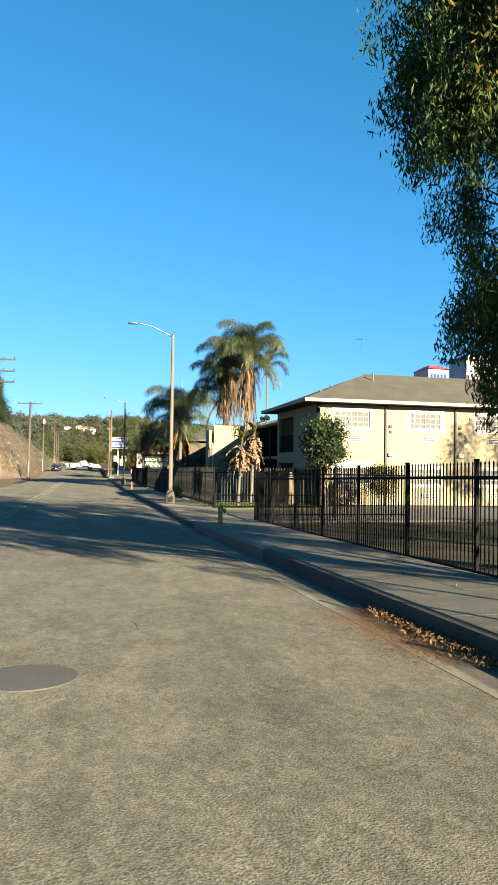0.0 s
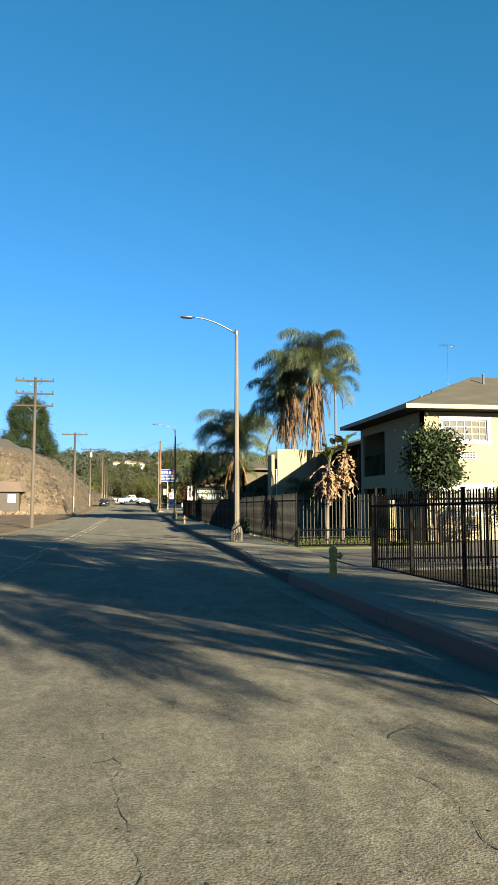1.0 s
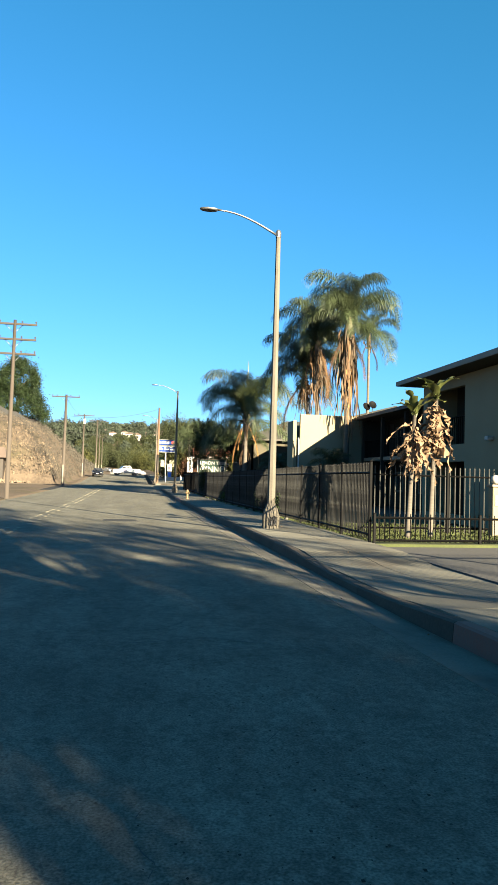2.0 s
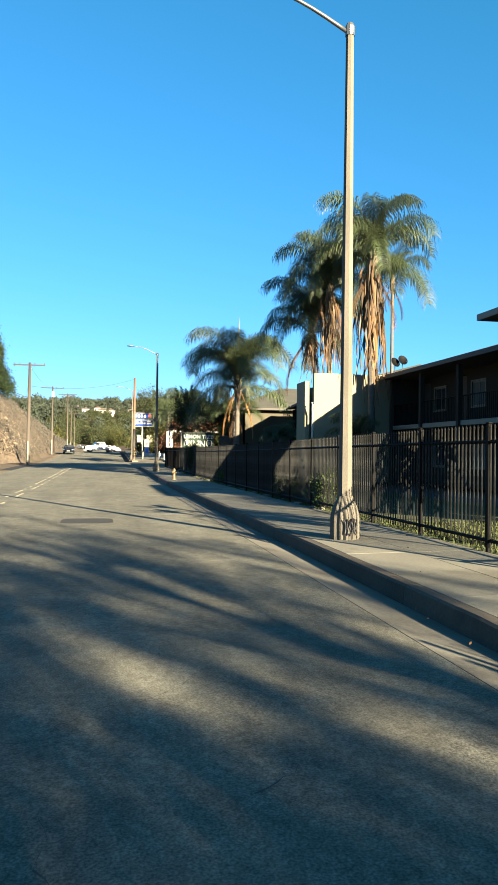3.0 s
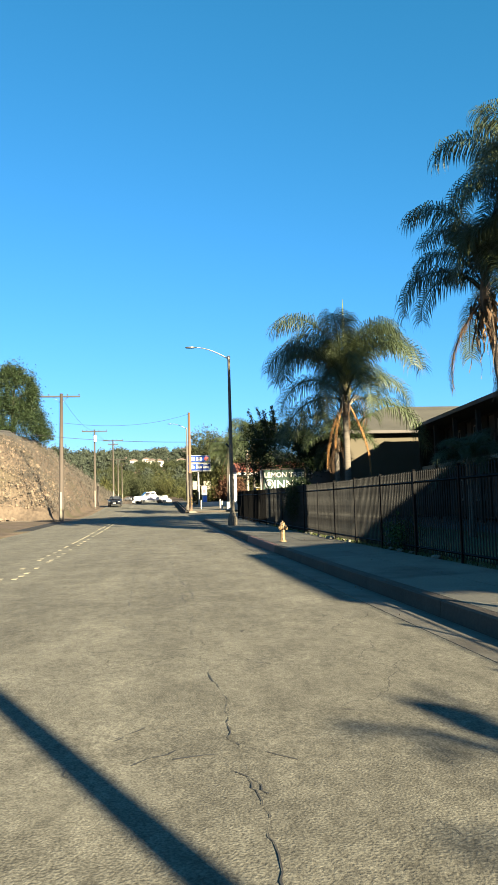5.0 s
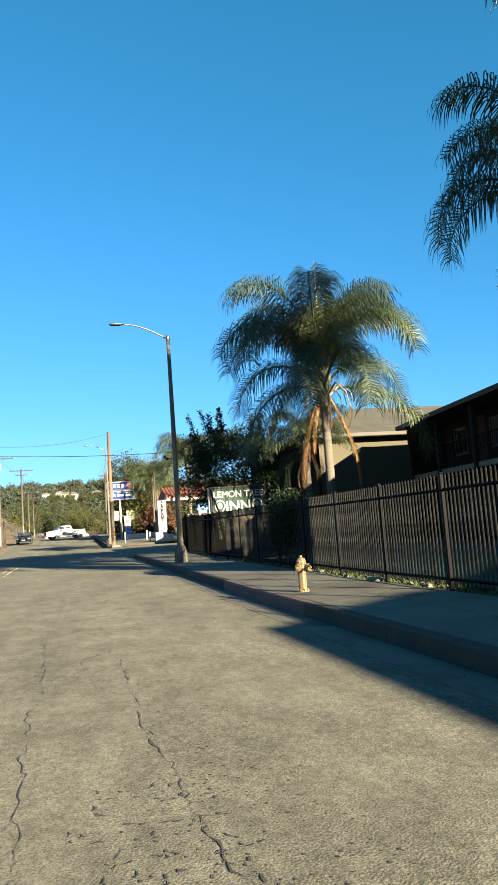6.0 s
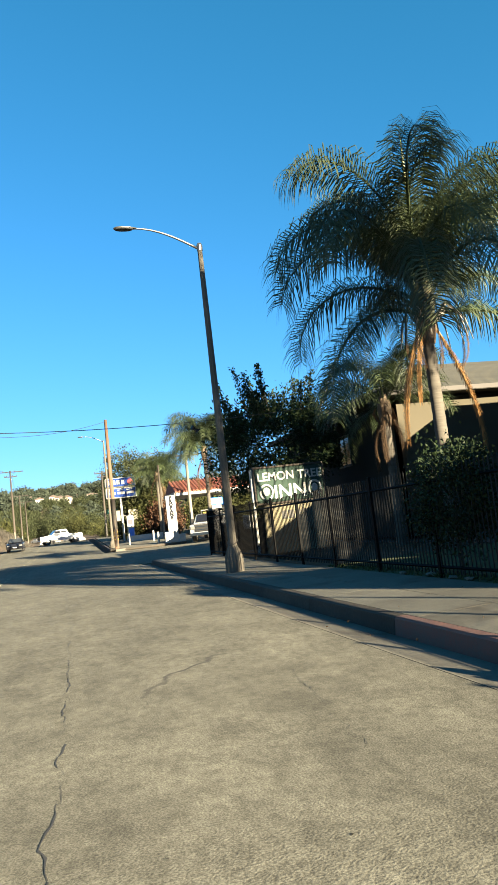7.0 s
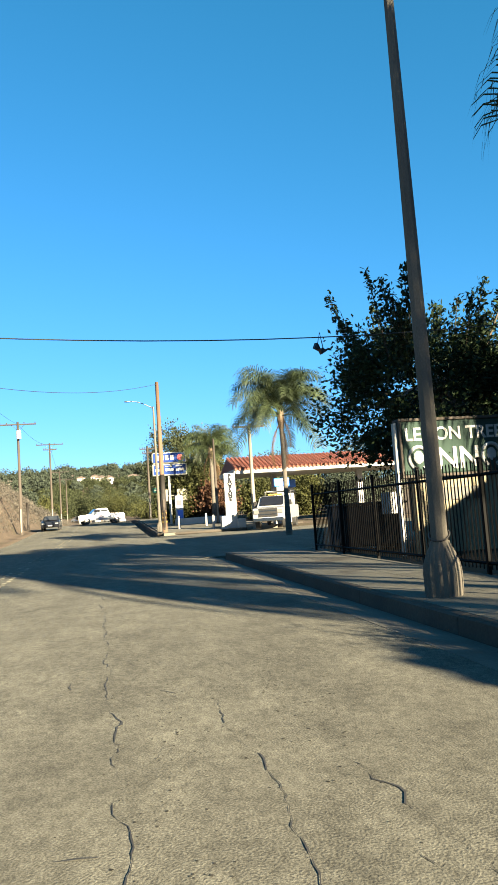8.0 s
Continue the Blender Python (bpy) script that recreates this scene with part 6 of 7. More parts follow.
# ---------------------------------------------------------------- broadleaf trees
def limbs(base, top, spread, n, seed, r0, levels=2):
    r = random.Random(seed)
    runs, tips = [], []
    trunk = [Vector(base), Vector(base).lerp(Vector(top), 0.35) + Vector((r.uniform(-0.15, 0.15), r.uniform(-0.15, 0.15), 0)), Vector(base).lerp(Vector(top), 0.75)]
    runs.append((trunk, [r0, r0 * 0.8, r0 * 0.45]))
    for i in range(n):
        t = r.uniform(0.35, 1.0)
        s = Vector(base).lerp(Vector(top), 0.75 * t)
        a = 2.4 * i + r.uniform(-0.4, 0.4)
        e = s + Vector((math.cos(a) * spread * r.uniform(0.5, 0.95), math.sin(a) * spread * r.uniform(0.5, 0.95), spread * r.uniform(0.15, 0.8)))
        mid = s.lerp(e, 0.5) + Vector((0, 0, 0.25 * spread * 0.4))
        runs.append(([s, mid, e], [r0 * 0.4, r0 * 0.25, r0 * 0.08]))
        tips += [mid, e]
        for j in range(levels):
            e2 = mid.lerp(e, r.uniform(0.2, 1)) + Vector((r.uniform(-1, 1), r.uniform(-1, 1), r.uniform(-0.4, 0.8))) * spread * 0.35
            runs.append(([mid.lerp(e, 0.3), e2], [r0 * 0.15, r0 * 0.05]))
            tips.append(e2)
    return runs, tips


def clumped(center, radii, clumps, per, clump_r, rng, squash=1.0, hollow=0.55):
    """Leaf centres in many uneven clumps round an ellipsoid shell."""
    c = rng.normal(size=(clumps, 3))
    c /= np.linalg.norm(c, axis=1)[:, None]
    rr = hollow + (1 - hollow) * rng.uniform(0, 1, (clumps, 1)) ** 0.5
    c = c * rr * np.array(radii) * rng.uniform(0.82, 1.12, (clumps, 1))
    pts = np.repeat(c, per, axis=0) + rng.normal(size=(clumps * per, 3)) * clump_r * np.repeat(rng.uniform(0.5, 1.3, (clumps, 1)), per, axis=0) * np.array([1, 1, squash])
    out = pts / (np.linalg.norm(pts, axis=1)[:, None] + 1e-6)
    return pts + np.array(center), out


def tree(x, y, trunk_h, center, radii, label, clumps, per, leaf, aspect, material, seed, clump_r=0.4, r0=0.16, down=0.0, base=None, name="tree", group="trees", category="tree", kind="", squash=1.0, limbs_n=9, hollow=0.55):
    b = (max(G(y), H(x, y)) if base is None else base)
    root = thing(name, Matrix.Translation((x, y, b)), label, category, group, kind)
    rng_ = np.random.default_rng(seed)
    c = np.array(center) - np.array([x, y, b])
    runs, _ = limbs((0, 0, -0.2), (c[0], c[1], c[2] + radii[2] * 0.4), min(radii) * 0.95, limbs_n, seed, r0)
    part("trunk", tubes("trunk", runs, M["bark"], 6), None, root)
    pts, out = clumped(c, radii, clumps, per, clump_r, rng_, squash, hollow)
    part("crown", leaves_mesh("crown", pts, leaf, aspect, M[material], rng_, down, out), None, root)
    return root, rng_


def drooping_tree(x, y, z0, z1, spread, n, label, seed):
    """A tree whose boughs end in hanging leafy sprays, with open gaps between them."""
    b = G(y) + 0.1
    root = thing("tree", Matrix.Translation((x, y, b)), label, "tree", "trees")
    r = np.random.default_rng(seed)
    stems, leafy = [([Vector((0, 0, -0.2)), Vector((0.1, 0.05, z0 * 0.7)), Vector((-0.1, 0.1, z1 * 0.85))], [0.22, 0.17, 0.05])], []
    for k in range(n):
        z = r.uniform(z0, z1)
        a = k * 2.39996 + r.normal(0, 0.3)
        rad = spread * math.sin(math.pi * (0.18 + 0.75 * (z - z0) / (z1 - z0))) ** 0.6 * r.uniform(0.25, 1.0) ** 0.5
        e = Vector((rad * math.cos(a), rad * math.sin(a), z))
        s0 = Vector((0, 0, max(z0 * 0.6, z - 0.5 * rad - 0.5)))
        stems.append(([s0, s0.lerp(e, 0.5) + Vector((0, 0, 0.15 * rad)), e], [0.06, 0.03, 0.01]))
        for j in range(5):
            o = np.array(e) + r.normal(0, 0.34, 3) * np.array([1, 1, 0.6])
            length = r.uniform(0.6, 1.5)
            m_ = int(70 * length)
            leafy.append(o + np.stack([r.normal(0, 0.08, m_), r.normal(0, 0.08, m_), -length * r.uniform(0, 1, m_)], 1))
    part("trunk", tubes("trunk", stems, M["bark"], 6), None, root)
    part("crown", leaves_mesh("crown", np.concatenate(leafy), 0.13, 0.26, M["leaf"], r, 0.9), None, root)


# the big drooping tree over the pavement
b0 = G(9.0) + 0.15
big = thing("tree", Matrix.Translation((7.9, 9.3, b0)), "large drooping olive-green tree overhanging the pavement", "tree", "trees")
rb = np.random.default_rng(11)
def reach(z):
    """How far the boughs spread at a height above the root."""
    return float(np.interp(z, [2.3, 3.2, 4.2, 5.0, 5.6, 6.4, 7.4, 9.0, 10.6], [1.6, 2.3, 2.75, 3.1, 3.55, 3.8, 3.65, 3.2, 1.4]))


runs, sprays, CR = [([Vector((0, 0, -0.2)), Vector((0.1, 0.05, 2.2)), Vector((-0.1, 0.1, 5.0)), Vector((-0.3, 0.2, 8.6))], [0.27, 0.22, 0.16, 0.05])], [], []
for k in range(250):
    z = rb.uniform(2.7, 10.3) if k < 165 else rb.uniform(5.2, 8.6) if k < 225 else rb.uniform(3.0, 5.2)
    a = k * 2.39996 + rb.normal(0, 0.3) if k < 165 else rb.uniform(3.2, 4.5)
    rad = reach(z) * (rb.uniform(0.3 if k < 165 else 0.6, 1.0) ** 0.5) - 0.25
    e = Vector((rad * math.cos(a) - 0.1, rad * math.sin(a) + 0.1, z + 0.35))
    if e.y > 0.5 and e.x < -2.0:
        continue
    s0 = Vector((-0.1, 0.1, max(1.9, z - 0.55 * rad - 0.6)))
    runs.append(([s0, s0.lerp(e, 0.5) + Vector((0, 0, 0.18 * rad)), e], [0.07, 0.035, 0.01]))
    for j in range(9):
        o = np.array(e) + rb.normal(0, 0.36, 3) * np.array([1, 1, 0.7])
        length = rb.uniform(0.4, 1.05)
        sprays.append(([Vector(e), Vector(o), Vector(o) - Vector((0, 0, length * 0.8))], [0.009, 0.006, 0.003]))
        m_ = int(150 * length) + 25
        t = rb.uniform(0, 1, m_)
        CR.append(o + np.stack([rb.normal(0, 0.11, m_), rb.normal(0, 0.11, m_), -length * t], 1))
part("trunk", tubes("trunk", runs, M["bark"], 6), None, big)
part("branch_spray", tubes("branch_spray", sprays, M["bark"], 3), None, big)
part("crown", leaves_mesh("crown", np.concatenate(CR), 0.105, 0.24, M["leaf"], rb, 0.9), None, big)
YL = []
for px, py, pz in ((-3.3, -1.5, 6.9), (-3.3, -1.7, 6.3), (-3.25, -1.6, 5.9), (-2.85, -2.4, 5.3), (-2.75, -2.5, 4.9)):
    YL.append(np.array([px - 0.1, py - 0.45, pz]) + rb.normal(0, 0.17, (75, 3)) * np.array([1, 1, 1.5]))
part("yellow_leaves", leaves_mesh("yellow_leaves", np.concatenate(YL), 0.125, 0.22, M["leafyellow"], rb, 0.8), None, big, "yellowing leaves")

tree(11.5, 33.5, 2.0, (11.45, 33.5, 3.35), (0.9, 0.9, 1.4), "small open dark-leaved tree before the cream wall", 40, 190, 0.15, 0.5, "leafdark", 21, 0.24, 0.09, hollow=0.3)
rt, _ = tree(9.0, 88.3, 2.2, (8.5, 88.0, 4.0), (2.5, 2.5, 2.2), "dark broadleaf tree above the motel sign", 170, 130, 0.14, 0.5, "leafdark", 22, 0.28, 0.17)
rng_i = np.random.default_rng(5)
shoots, L_ = [], []
for k in range(28):
    a = rng_i.uniform(0, 2 * math.pi)
    s = Vector((-0.3 + 1.6 * math.cos(a), -0.3 + 1.6 * math.sin(a), 4.9))
    e = s + Vector((0.8 * math.cos(a) + rng_i.normal(0, 0.3), 0.8 * math.sin(a) + rng_i.normal(0, 0.3), rng_i.uniform(0.9, 2.7)))
    shoots.append(([s, e], [0.03, 0.008]))
    n_ = 230
    t = rng_i.uniform(0, 1, (n_, 1))
    L_.append(np.array(s) * (1 - t) + np.array(e) * t + rng_i.normal(0, 0.12, (n_, 3)) * (1.1 - 0.5 * t))
part("sprig", tubes("sprig", shoots, M["bark"], 4), None, rt)
part("upper_crown", leaves_mesh("upper_crown", np.concatenate(L_), 0.15, 0.45, M["leafdark"], rng_i, 0.0), None, rt)

drooping_tree(8.8, 2.1, 3.4, 8.8, 3.5, 64, "tall drooping yard tree behind the iron fence", 41)
drooping_tree(13.5, 6.0, 3.8, 13.6, 3.0, 66, "open-crowned drooping yard tree behind the iron fence", 43)
# unseen row of low trees, added only to shade the earth yard
for x, y in ((17.2, 7.4), (21.8, 8.0), (26.4, 8.6), (31.0, 9.2), (35.6, 9.8)):
    tree(x, y, 1.2, (x, y, 3.4), (2.7, 1.8, 2.3), "unseen low tree added to shade the earth yard", 130, 80, 0.13, 0.4, "leaf", int(x * 3), 0.34, 0.12)
tree(28.9, 17.5, 2.5, (28.9, 17.5, 8.4), (2.4, 2.4, 2.0), "leafy tree in the yard before the cream wall", 110, 60, 0.16, 0.35, "leaf", 42, 0.4, 0.18)

# shrubs and climbers along the fence
for x, y, z, rx, ry, rz, mt, lab, n in ((5.95, 70.4, 1.3, 0.36, 1.25, 0.75, "leafdark", "leafy creeper growing over the fence", 70), (6.05, 46.6, 0.4, 0.14, 0.6, 0.42, "leafdark", "dark shrub at the foot of the fence", 20),
                                        (6.05, 42.3, 0.5, 0.22, 0.5, 0.45, "leaf", "thin shrub behind the pickets", 20), (5.95, 57.8, 0.35, 0.2, 0.5, 0.25, "leaf", "small weed at the foot of the fence", 14),
                                        (14.0, 32.6, 1.3, 0.9, 0.8, 0.75, "leafgold", "clipped yellow-green shrub behind the fence", 60)):
    tree(x, y, 0.3, (x, y, G(y) + 0.15 + z), (rx, ry, rz), lab, int(n * 1.8), 75, 0.062, 0.55, mt, int(x * 10 + y), 0.15, 0.03, name="shrub", group="shrubs", category="shrub", limbs_n=5)

# trees beyond the motel and round the petrol station
for x, y, z, r, rz, mt, lab in ((8.9, 165, 6.8, 3.6, 6.2, "leafolive", "tall olive-green tree by the petrol sign"), (12.6, 166, 6.2, 4.2, 6.0, "leafgold", "tall golden-green tree by the petrol sign"),
                                (8.0, 139, 2.9, 2.0, 2.6, "leafgold", "golden-green bushy tree by the petrol station"), (7.6, 142, 1.8, 1.8, 1.5, "leafgold", "rounded shrub behind the sign"),
                                (10.4, 137, 1.9, 1.5, 1.5, "leafred", "rust-coloured shrub near the column"), (22, 160, 4.0, 5.0, 3.5, "leaffar", "broad green tree behind the petrol station"),
                                (13, 170, 4.5, 5, 4, "leaffar", "broad green tree beyond the station"), (30, 150, 4.0, 5.0, 3.5, "leaffar", "broad green tree behind the canopy"), (15.5, 140, 1.9, 2.2, 1.8, "leafgold", "rounded shrub behind the canopy"),
                                (19.8, 142, 2.0, 2.4, 1.9, "leafgold", "rounded shrub behind the canopy"), (24.5, 141, 2.0, 2.4, 1.9, "leaffar", "broad shrub behind the canopy")):
    tree(x, y, 1.5, (x, y, G(y) + z), (r, r, rz), lab, 260, 56, 0.26, 0.55, mt, int(x * 7 + y), 0.45, 0.12, name="tree" if z > 2.1 else "shrub")

# the great tree on top of the bank, and others along it
hb = H(-19.3, 147)
great = thing("tree", Matrix.Translation((-19.6, 147, hb)), "large dense dark-green conical tree on top of the bank", "tree", "trees")
rg = np.random.default_rng(31)
top_h = 21.4 - hb
runs, _ = limbs((0, 0, -0.3), (0, 0, top_h * 0.8), 3.6, 12, 31, 0.32)
part("trunk", tubes("trunk", runs, M["bark"], 6), None, great)
P_, N_ = [], []
for k in range(520):
    t = rg.uniform(0, 1) ** 1.25
    wide = 5.4 * (1 - t) ** 0.42 * (0.86 + 0.2 * math.sin(9 * t + k % 3)) + 0.25
    a, q = rg.uniform(0, 2 * math.pi), rg.uniform(0.55, 1.0) ** 0.5
    c = np.array([wide * q * math.cos(a), wide * q * math.sin(a), 0.6 + t * (top_h - 1.2)])
    P_.append(c + rg.normal(0, 1, (110, 3)) * np.array([0.3, 0.3, 0.55]) * rg.uniform(0.6, 1.4))
    N_.append(np.tile([math.cos(a), math.sin(a), 0.2], (110, 1)))
part("crown", leaves_mesh("crown", np.concatenate(P_), 0.25, 0.45, M["leafdark"], rg, 0.35, np.concatenate(N_)), None, great)
for x, y, r in ((-18, 182, 1.9), (-22, 205, 2.4), (-17, 232, 2.0), (-24, 250, 2.8), (-14.5, 215, 1.2)):
    hb = H(x, y)
    tree(x, y, 2, (x, y, hb + r * 0.8), (r, r, r * 0.9), "round tree on the dry bank", 110, 40, 0.34, 0.55, "leaffar", int(y), 0.5, 0.15, base=hb)

# far woods across the end of the street and over the hills
rng_f = np.random.default_rng(77)
P_ = []
for k in range(760):
    y = rng_f.uniform(352, 600) if k < 700 else rng_f.uniform(612, 700)
    x = rng_f.uniform(-0.28, 0.22) * y + rng_f.normal(0, 10)
    r = (rng_f.uniform(1.8, 3.9) if k % 7 else rng_f.uniform(4.0, 5.5)) if k < 700 else rng_f.uniform(4.6, 7.6)
    if y < 400 or (abs(x) < 20 and y < 474):
        r *= 0.5
    p, o = clumped((x, y, H(x, y) + r * 0.75), (r, r, r * rng_f.uniform(0.7, 1.15)), 50, 15, r * 0.15, rng_f)
    P_.append(p)
woods = tagged(new("far_woods", leaves_mesh("far_woods", np.concatenate(P_), 1.0, 0.7, M["leaffar"], rng_f, 0.0)), "distant olive-green trees over the hills", "woods", kind="stuff")
P_ = []
for k in range(80):
    y = rng_f.uniform(235, 330)
    x = rng_f.choice([-1, 1]) * rng_f.uniform(12, 55) - 2
    r = rng_f.uniform(1.8, 3.4)
    p, o = clumped((x, y, H(x, y) + r * 0.9), (r, r, r), 60, 14, r * 0.16, rng_f)
    P_.append(p)
D_ = []
for k in range(46):
    x = rng_f.uniform(-34, 40)
    y = 345 + rng_f.uniform(-9, 16)
    r = rng_f.uniform(2.6, 5.9)
    p, o = clumped((x, y, H(x, y) + r * 0.8), (r * 0.85, r, r * rng_f.uniform(0.85, 1.1)), 110, 16, r * 0.15, rng_f)
    (P_ if -6 < x < 7 and k % 4 else D_).append(p)
for k in range(260):
    x, y = rng_f.uniform(-30, 34), rng_f.uniform(366, 459)
    r = rng_f.uniform(1.7, 3.0)
    p, o = clumped((x, y, H(x, y) + r * 0.5), (r, r, r * rng_f.uniform(0.8, 1.1)), 50, 14, r * 0.16, rng_f)
    D_.append(p)
tagged(new("dark_roadside_woods", leaves_mesh("dark_roadside_woods", np.concatenate(D_), 0.5, 0.6, M["leafolive"], rng_f, 0.0)), "dark green trees closing the end of the street", "woods", kind="stuff")
tagged(new("roadside_woods", leaves_mesh("roadside_woods", np.concatenate(P_), 0.4, 0.6, M["leafgold"], rng_f, 0.0)), "golden-green trees closing the end of the street", "woods", kind="stuff")

# dry scrub on the bank
P_ = []
for k in range(7000):
    y = rng_f.uniform(104, 260) if k < 5200 else 104 + rng_f.exponential(6.0)
    x = -8.6 - (rng_f.exponential(7) if k < 5200 else rng_f.uniform(0, 30))
    z = H(x, y)
    n_ = 7
    P_.append(np.array([x, y, z]) + np.abs(rng_f.normal(0, 0.2, (n_, 3))) * np.array([1, 1, 1.0]))
tagged(new("dry_scrub", leaves_mesh("dry_scrub", np.concatenate(P_), 0.24, 0.2, M["drygrass"], rng_f, -0.6)), "dry brown scrub and grass over the bank", "scrub", kind="stuff")
P_ = []
for k in range(900):
    y = rng_f.uniform(150, 260)
    x = -9.5 - rng_f.exponential(9)
    n_ = 14
    P_.append(np.array([x, y, H(x, y) + 0.2]) + rng_f.normal(0, 0.32, (n_, 3)))
tagged(new("bank_bushes", leaves_mesh("bank_bushes", np.concatenate(P_), 0.4, 0.3, M["drygrass"], rng_f, 0.0)), "low dry bushes over the far bank", "scrub", kind="stuff")

# lawn and grass strip
P_ = np.stack([rng_f.uniform(5.95, 10.6, 9000), rng_f.uniform(32.0, 38.4, 9000)], 1)
Q_ = np.stack([rng_f.uniform(5.75, 6.2, 5200), rng_f.uniform(32.0, 76.0, 5200)], 1)
Q_ = Q_[rng_f.uniform(0, 1, 5200) < 0.75]
ALL = np.concatenate([P_, Q_])
ALL = np.c_[ALL, [G(v[1]) + 0.17 + rng_f.uniform(0, 0.03) for v in ALL]]
tagged(new("lawn", leaves_mesh("lawn", ALL, 0.11, 0.22, M["grass"], rng_f, -0.8)), "short green lawn and grass verge by the fence", "grass", kind="stuff")
tagged(new("lawn_soil", strip("lawn_soil", 5.71, 11.2, 31.5, 76.5, 0.155, 0.165, M["grass"])), "grassy soil behind the fence", "ground", kind="structure")
# yard borrows the dark asphalt colour to stand for shade behind the fence
tagged(new("yard", strip("yard", 11.21, 60, 31.5, 92.4, 0.1, 0.1, M["patch"])), "yard between the buildings, coloured dark for its shade", "ground", kind="structure")
tagged(new("planting_strip", strip("planting_strip", 5.96, 60, -30, 24.1, 0.06, 0.12, M["soil"])), "bare earth yard behind the iron fence", "ground", kind="structure")

# fallen leaves in the gutter
n_ = 1500
yy = 5.6 + 2.7 * rng_f.beta(2, 2, n_)
xx = 3.53 - np.abs(rng_f.normal(0, 0.11, n_))
pts = np.stack([xx, yy, [G(v) + 0.012 + rng_f.uniform(0, 0.03) for v in yy]], 1)
tagged(new("leaf_litter", leaves_mesh("leaf_litter", pts, 0.045, 0.45, M["litter"], rng_f, 0.0)), "drift of orange-brown fallen leaves in the gutter", "leaves", kind="stuff")
n_ = 150
yy = rng_f.uniform(8, 78, n_)
xx = np.where(rng_f.uniform(0, 1, n_) < 0.6, 3.45 - np.abs(rng_f.normal(0, 0.15, n_)), rng_f.uniform(3.8, 5.7, n_))
pts = np.stack([xx, yy, [G(v) + (0.02 if x < 3.5 else 0.172) for x, v in zip(xx, yy)]], 1)
tagged(new("scattered_leaves", leaves_mesh("scattered_leaves", pts, 0.036, 0.5, M["litter"], rng_f, 0.0)), "scattered dry leaves on gutter and pavement", "leaves", kind="stuff")

CV, CF = [], []
for k in range(15000):
    y = 5.6 + 2.9 * rng_f.beta(2, 2)
    x = 3.5 - abs(rng_f.normal(0, 0.36))
    a, q = rng_f.uniform(0, 6.28), rng_f.uniform(0.003, 0.009)
    b_ = len(CV)
    CV += [(x + q * math.cos(a + c) * (1 if c % 2 < 1.6 else 0.6), y + q * 1.4 * math.sin(a + c), G(y) + 0.005) for c in (0, 1.57, 3.14, 4.71)]
    CF.append((b_, b_ + 1, b_ + 2, b_ + 3))
tagged(new("leaf_crumbs", mesh("leaf_crumbs", CV, CF, M["dust"])), "crumbled orange-brown leaf dust on the road edge", "leaves", kind="stuff")

# stones lying over the cut bank
SV, SF = [], []
for k in range(2800):
    y = 104.0 + rng_f.exponential(7.0)
    x = -9.2 - rng_f.exponential(8.0)
    r = 0.03 + rng_f.exponential(0.03)
    c = np.array([x, y, H(x, y)])
    b_ = len(SV)
    q = np.array([(1, 0, 0), (-1, 0, 0), (0, 1, 0), (0, -1, 0), (0, 0, 1), (0, 0, -1)]) * r * rng_f.uniform(0.6, 1.4, (6, 1)) + rng_f.normal(0, 0.2 * r, (6, 3))
    SV += [tuple(c + w) for w in q]
    SF += [tuple(b_ + i for i in f) for f in ((0, 2, 4), (2, 1, 4), (1, 3, 4), (3, 0, 4), (2, 0, 5), (1, 2, 5), (3, 1, 5), (0, 3, 5))]
tagged(new("bank_stones", mesh("bank_stones", SV, SF, M["bankrock"])), "loose pinkish stones lying over the cut bank", "stones", kind="stuff")

# loose pale stones and edging at the foot of the fence
for k in range(26):
    y = rng.uniform(40, 75)
    bm = bmesh.new()
    bmesh.ops.create_icosphere(bm, subdivisions=1, radius=rng.uniform(0.06, 0.13))
    for v in bm.verts:
        v.co += Vector((rng.uniform(-1, 1), rng.uniform(-1, 1), rng.uniform(-1, 1))) * 0.02
    bmesh.ops.scale(bm, vec=(1, rng.uniform(1, 1.8), 0.5), verts=bm.verts)
    s = tagged(new("stone", bm_mesh("stone", bm, M["slab"])), "pale rough stone at the foot of the fence", "stone", "loose stones")
    s.matrix_basis = Matrix.Translation((5.74 + rng.uniform(-0.05, 0.12), y, G(y) + 0.19))

# a lone timber post on the verge
post = tagged(new("verge_post", tube("verge_post", [(0, 0, -0.3), (0.02, 0, 1.6), (0, 0.02, 3.0)], [0.13, 0.125, 0.12], M["darkwood"], 10)), "dark timber post standing on the dry verge", "post")
post.matrix_basis = Matrix.Translation((-8.1, 150.0, G(150)))

# gate pillar with a globe
pil = thing("gate_pillar", Matrix.Translation((9.9, 34.0, G(34) + 0.12)), "pale pillar with a white globe light by the lawn", "pillar")
part("shaft", boxes((-0.13, 0.13, -0.13, 0.13, 0.0, 1.35), bevel=0.015), M["stucco"], pil)
part("cap", boxes((-0.17, 0.17, -0.17, 0.17, 1.352, 1.42), bevel=0.015), M["trim"], pil)
bm = bmesh.new()
bmesh.ops.create_icosphere(bm, subdivisions=3, radius=0.12)
part("globe", bm, M["white"], pil, m=Matrix.Translation((0, 0, 1.55)), smooth=True)
part("plate", boxes((-0.08, 0.05, -0.145, -0.132, 0.85, 1.15), bevel=0.004), M["hydB"], pil)

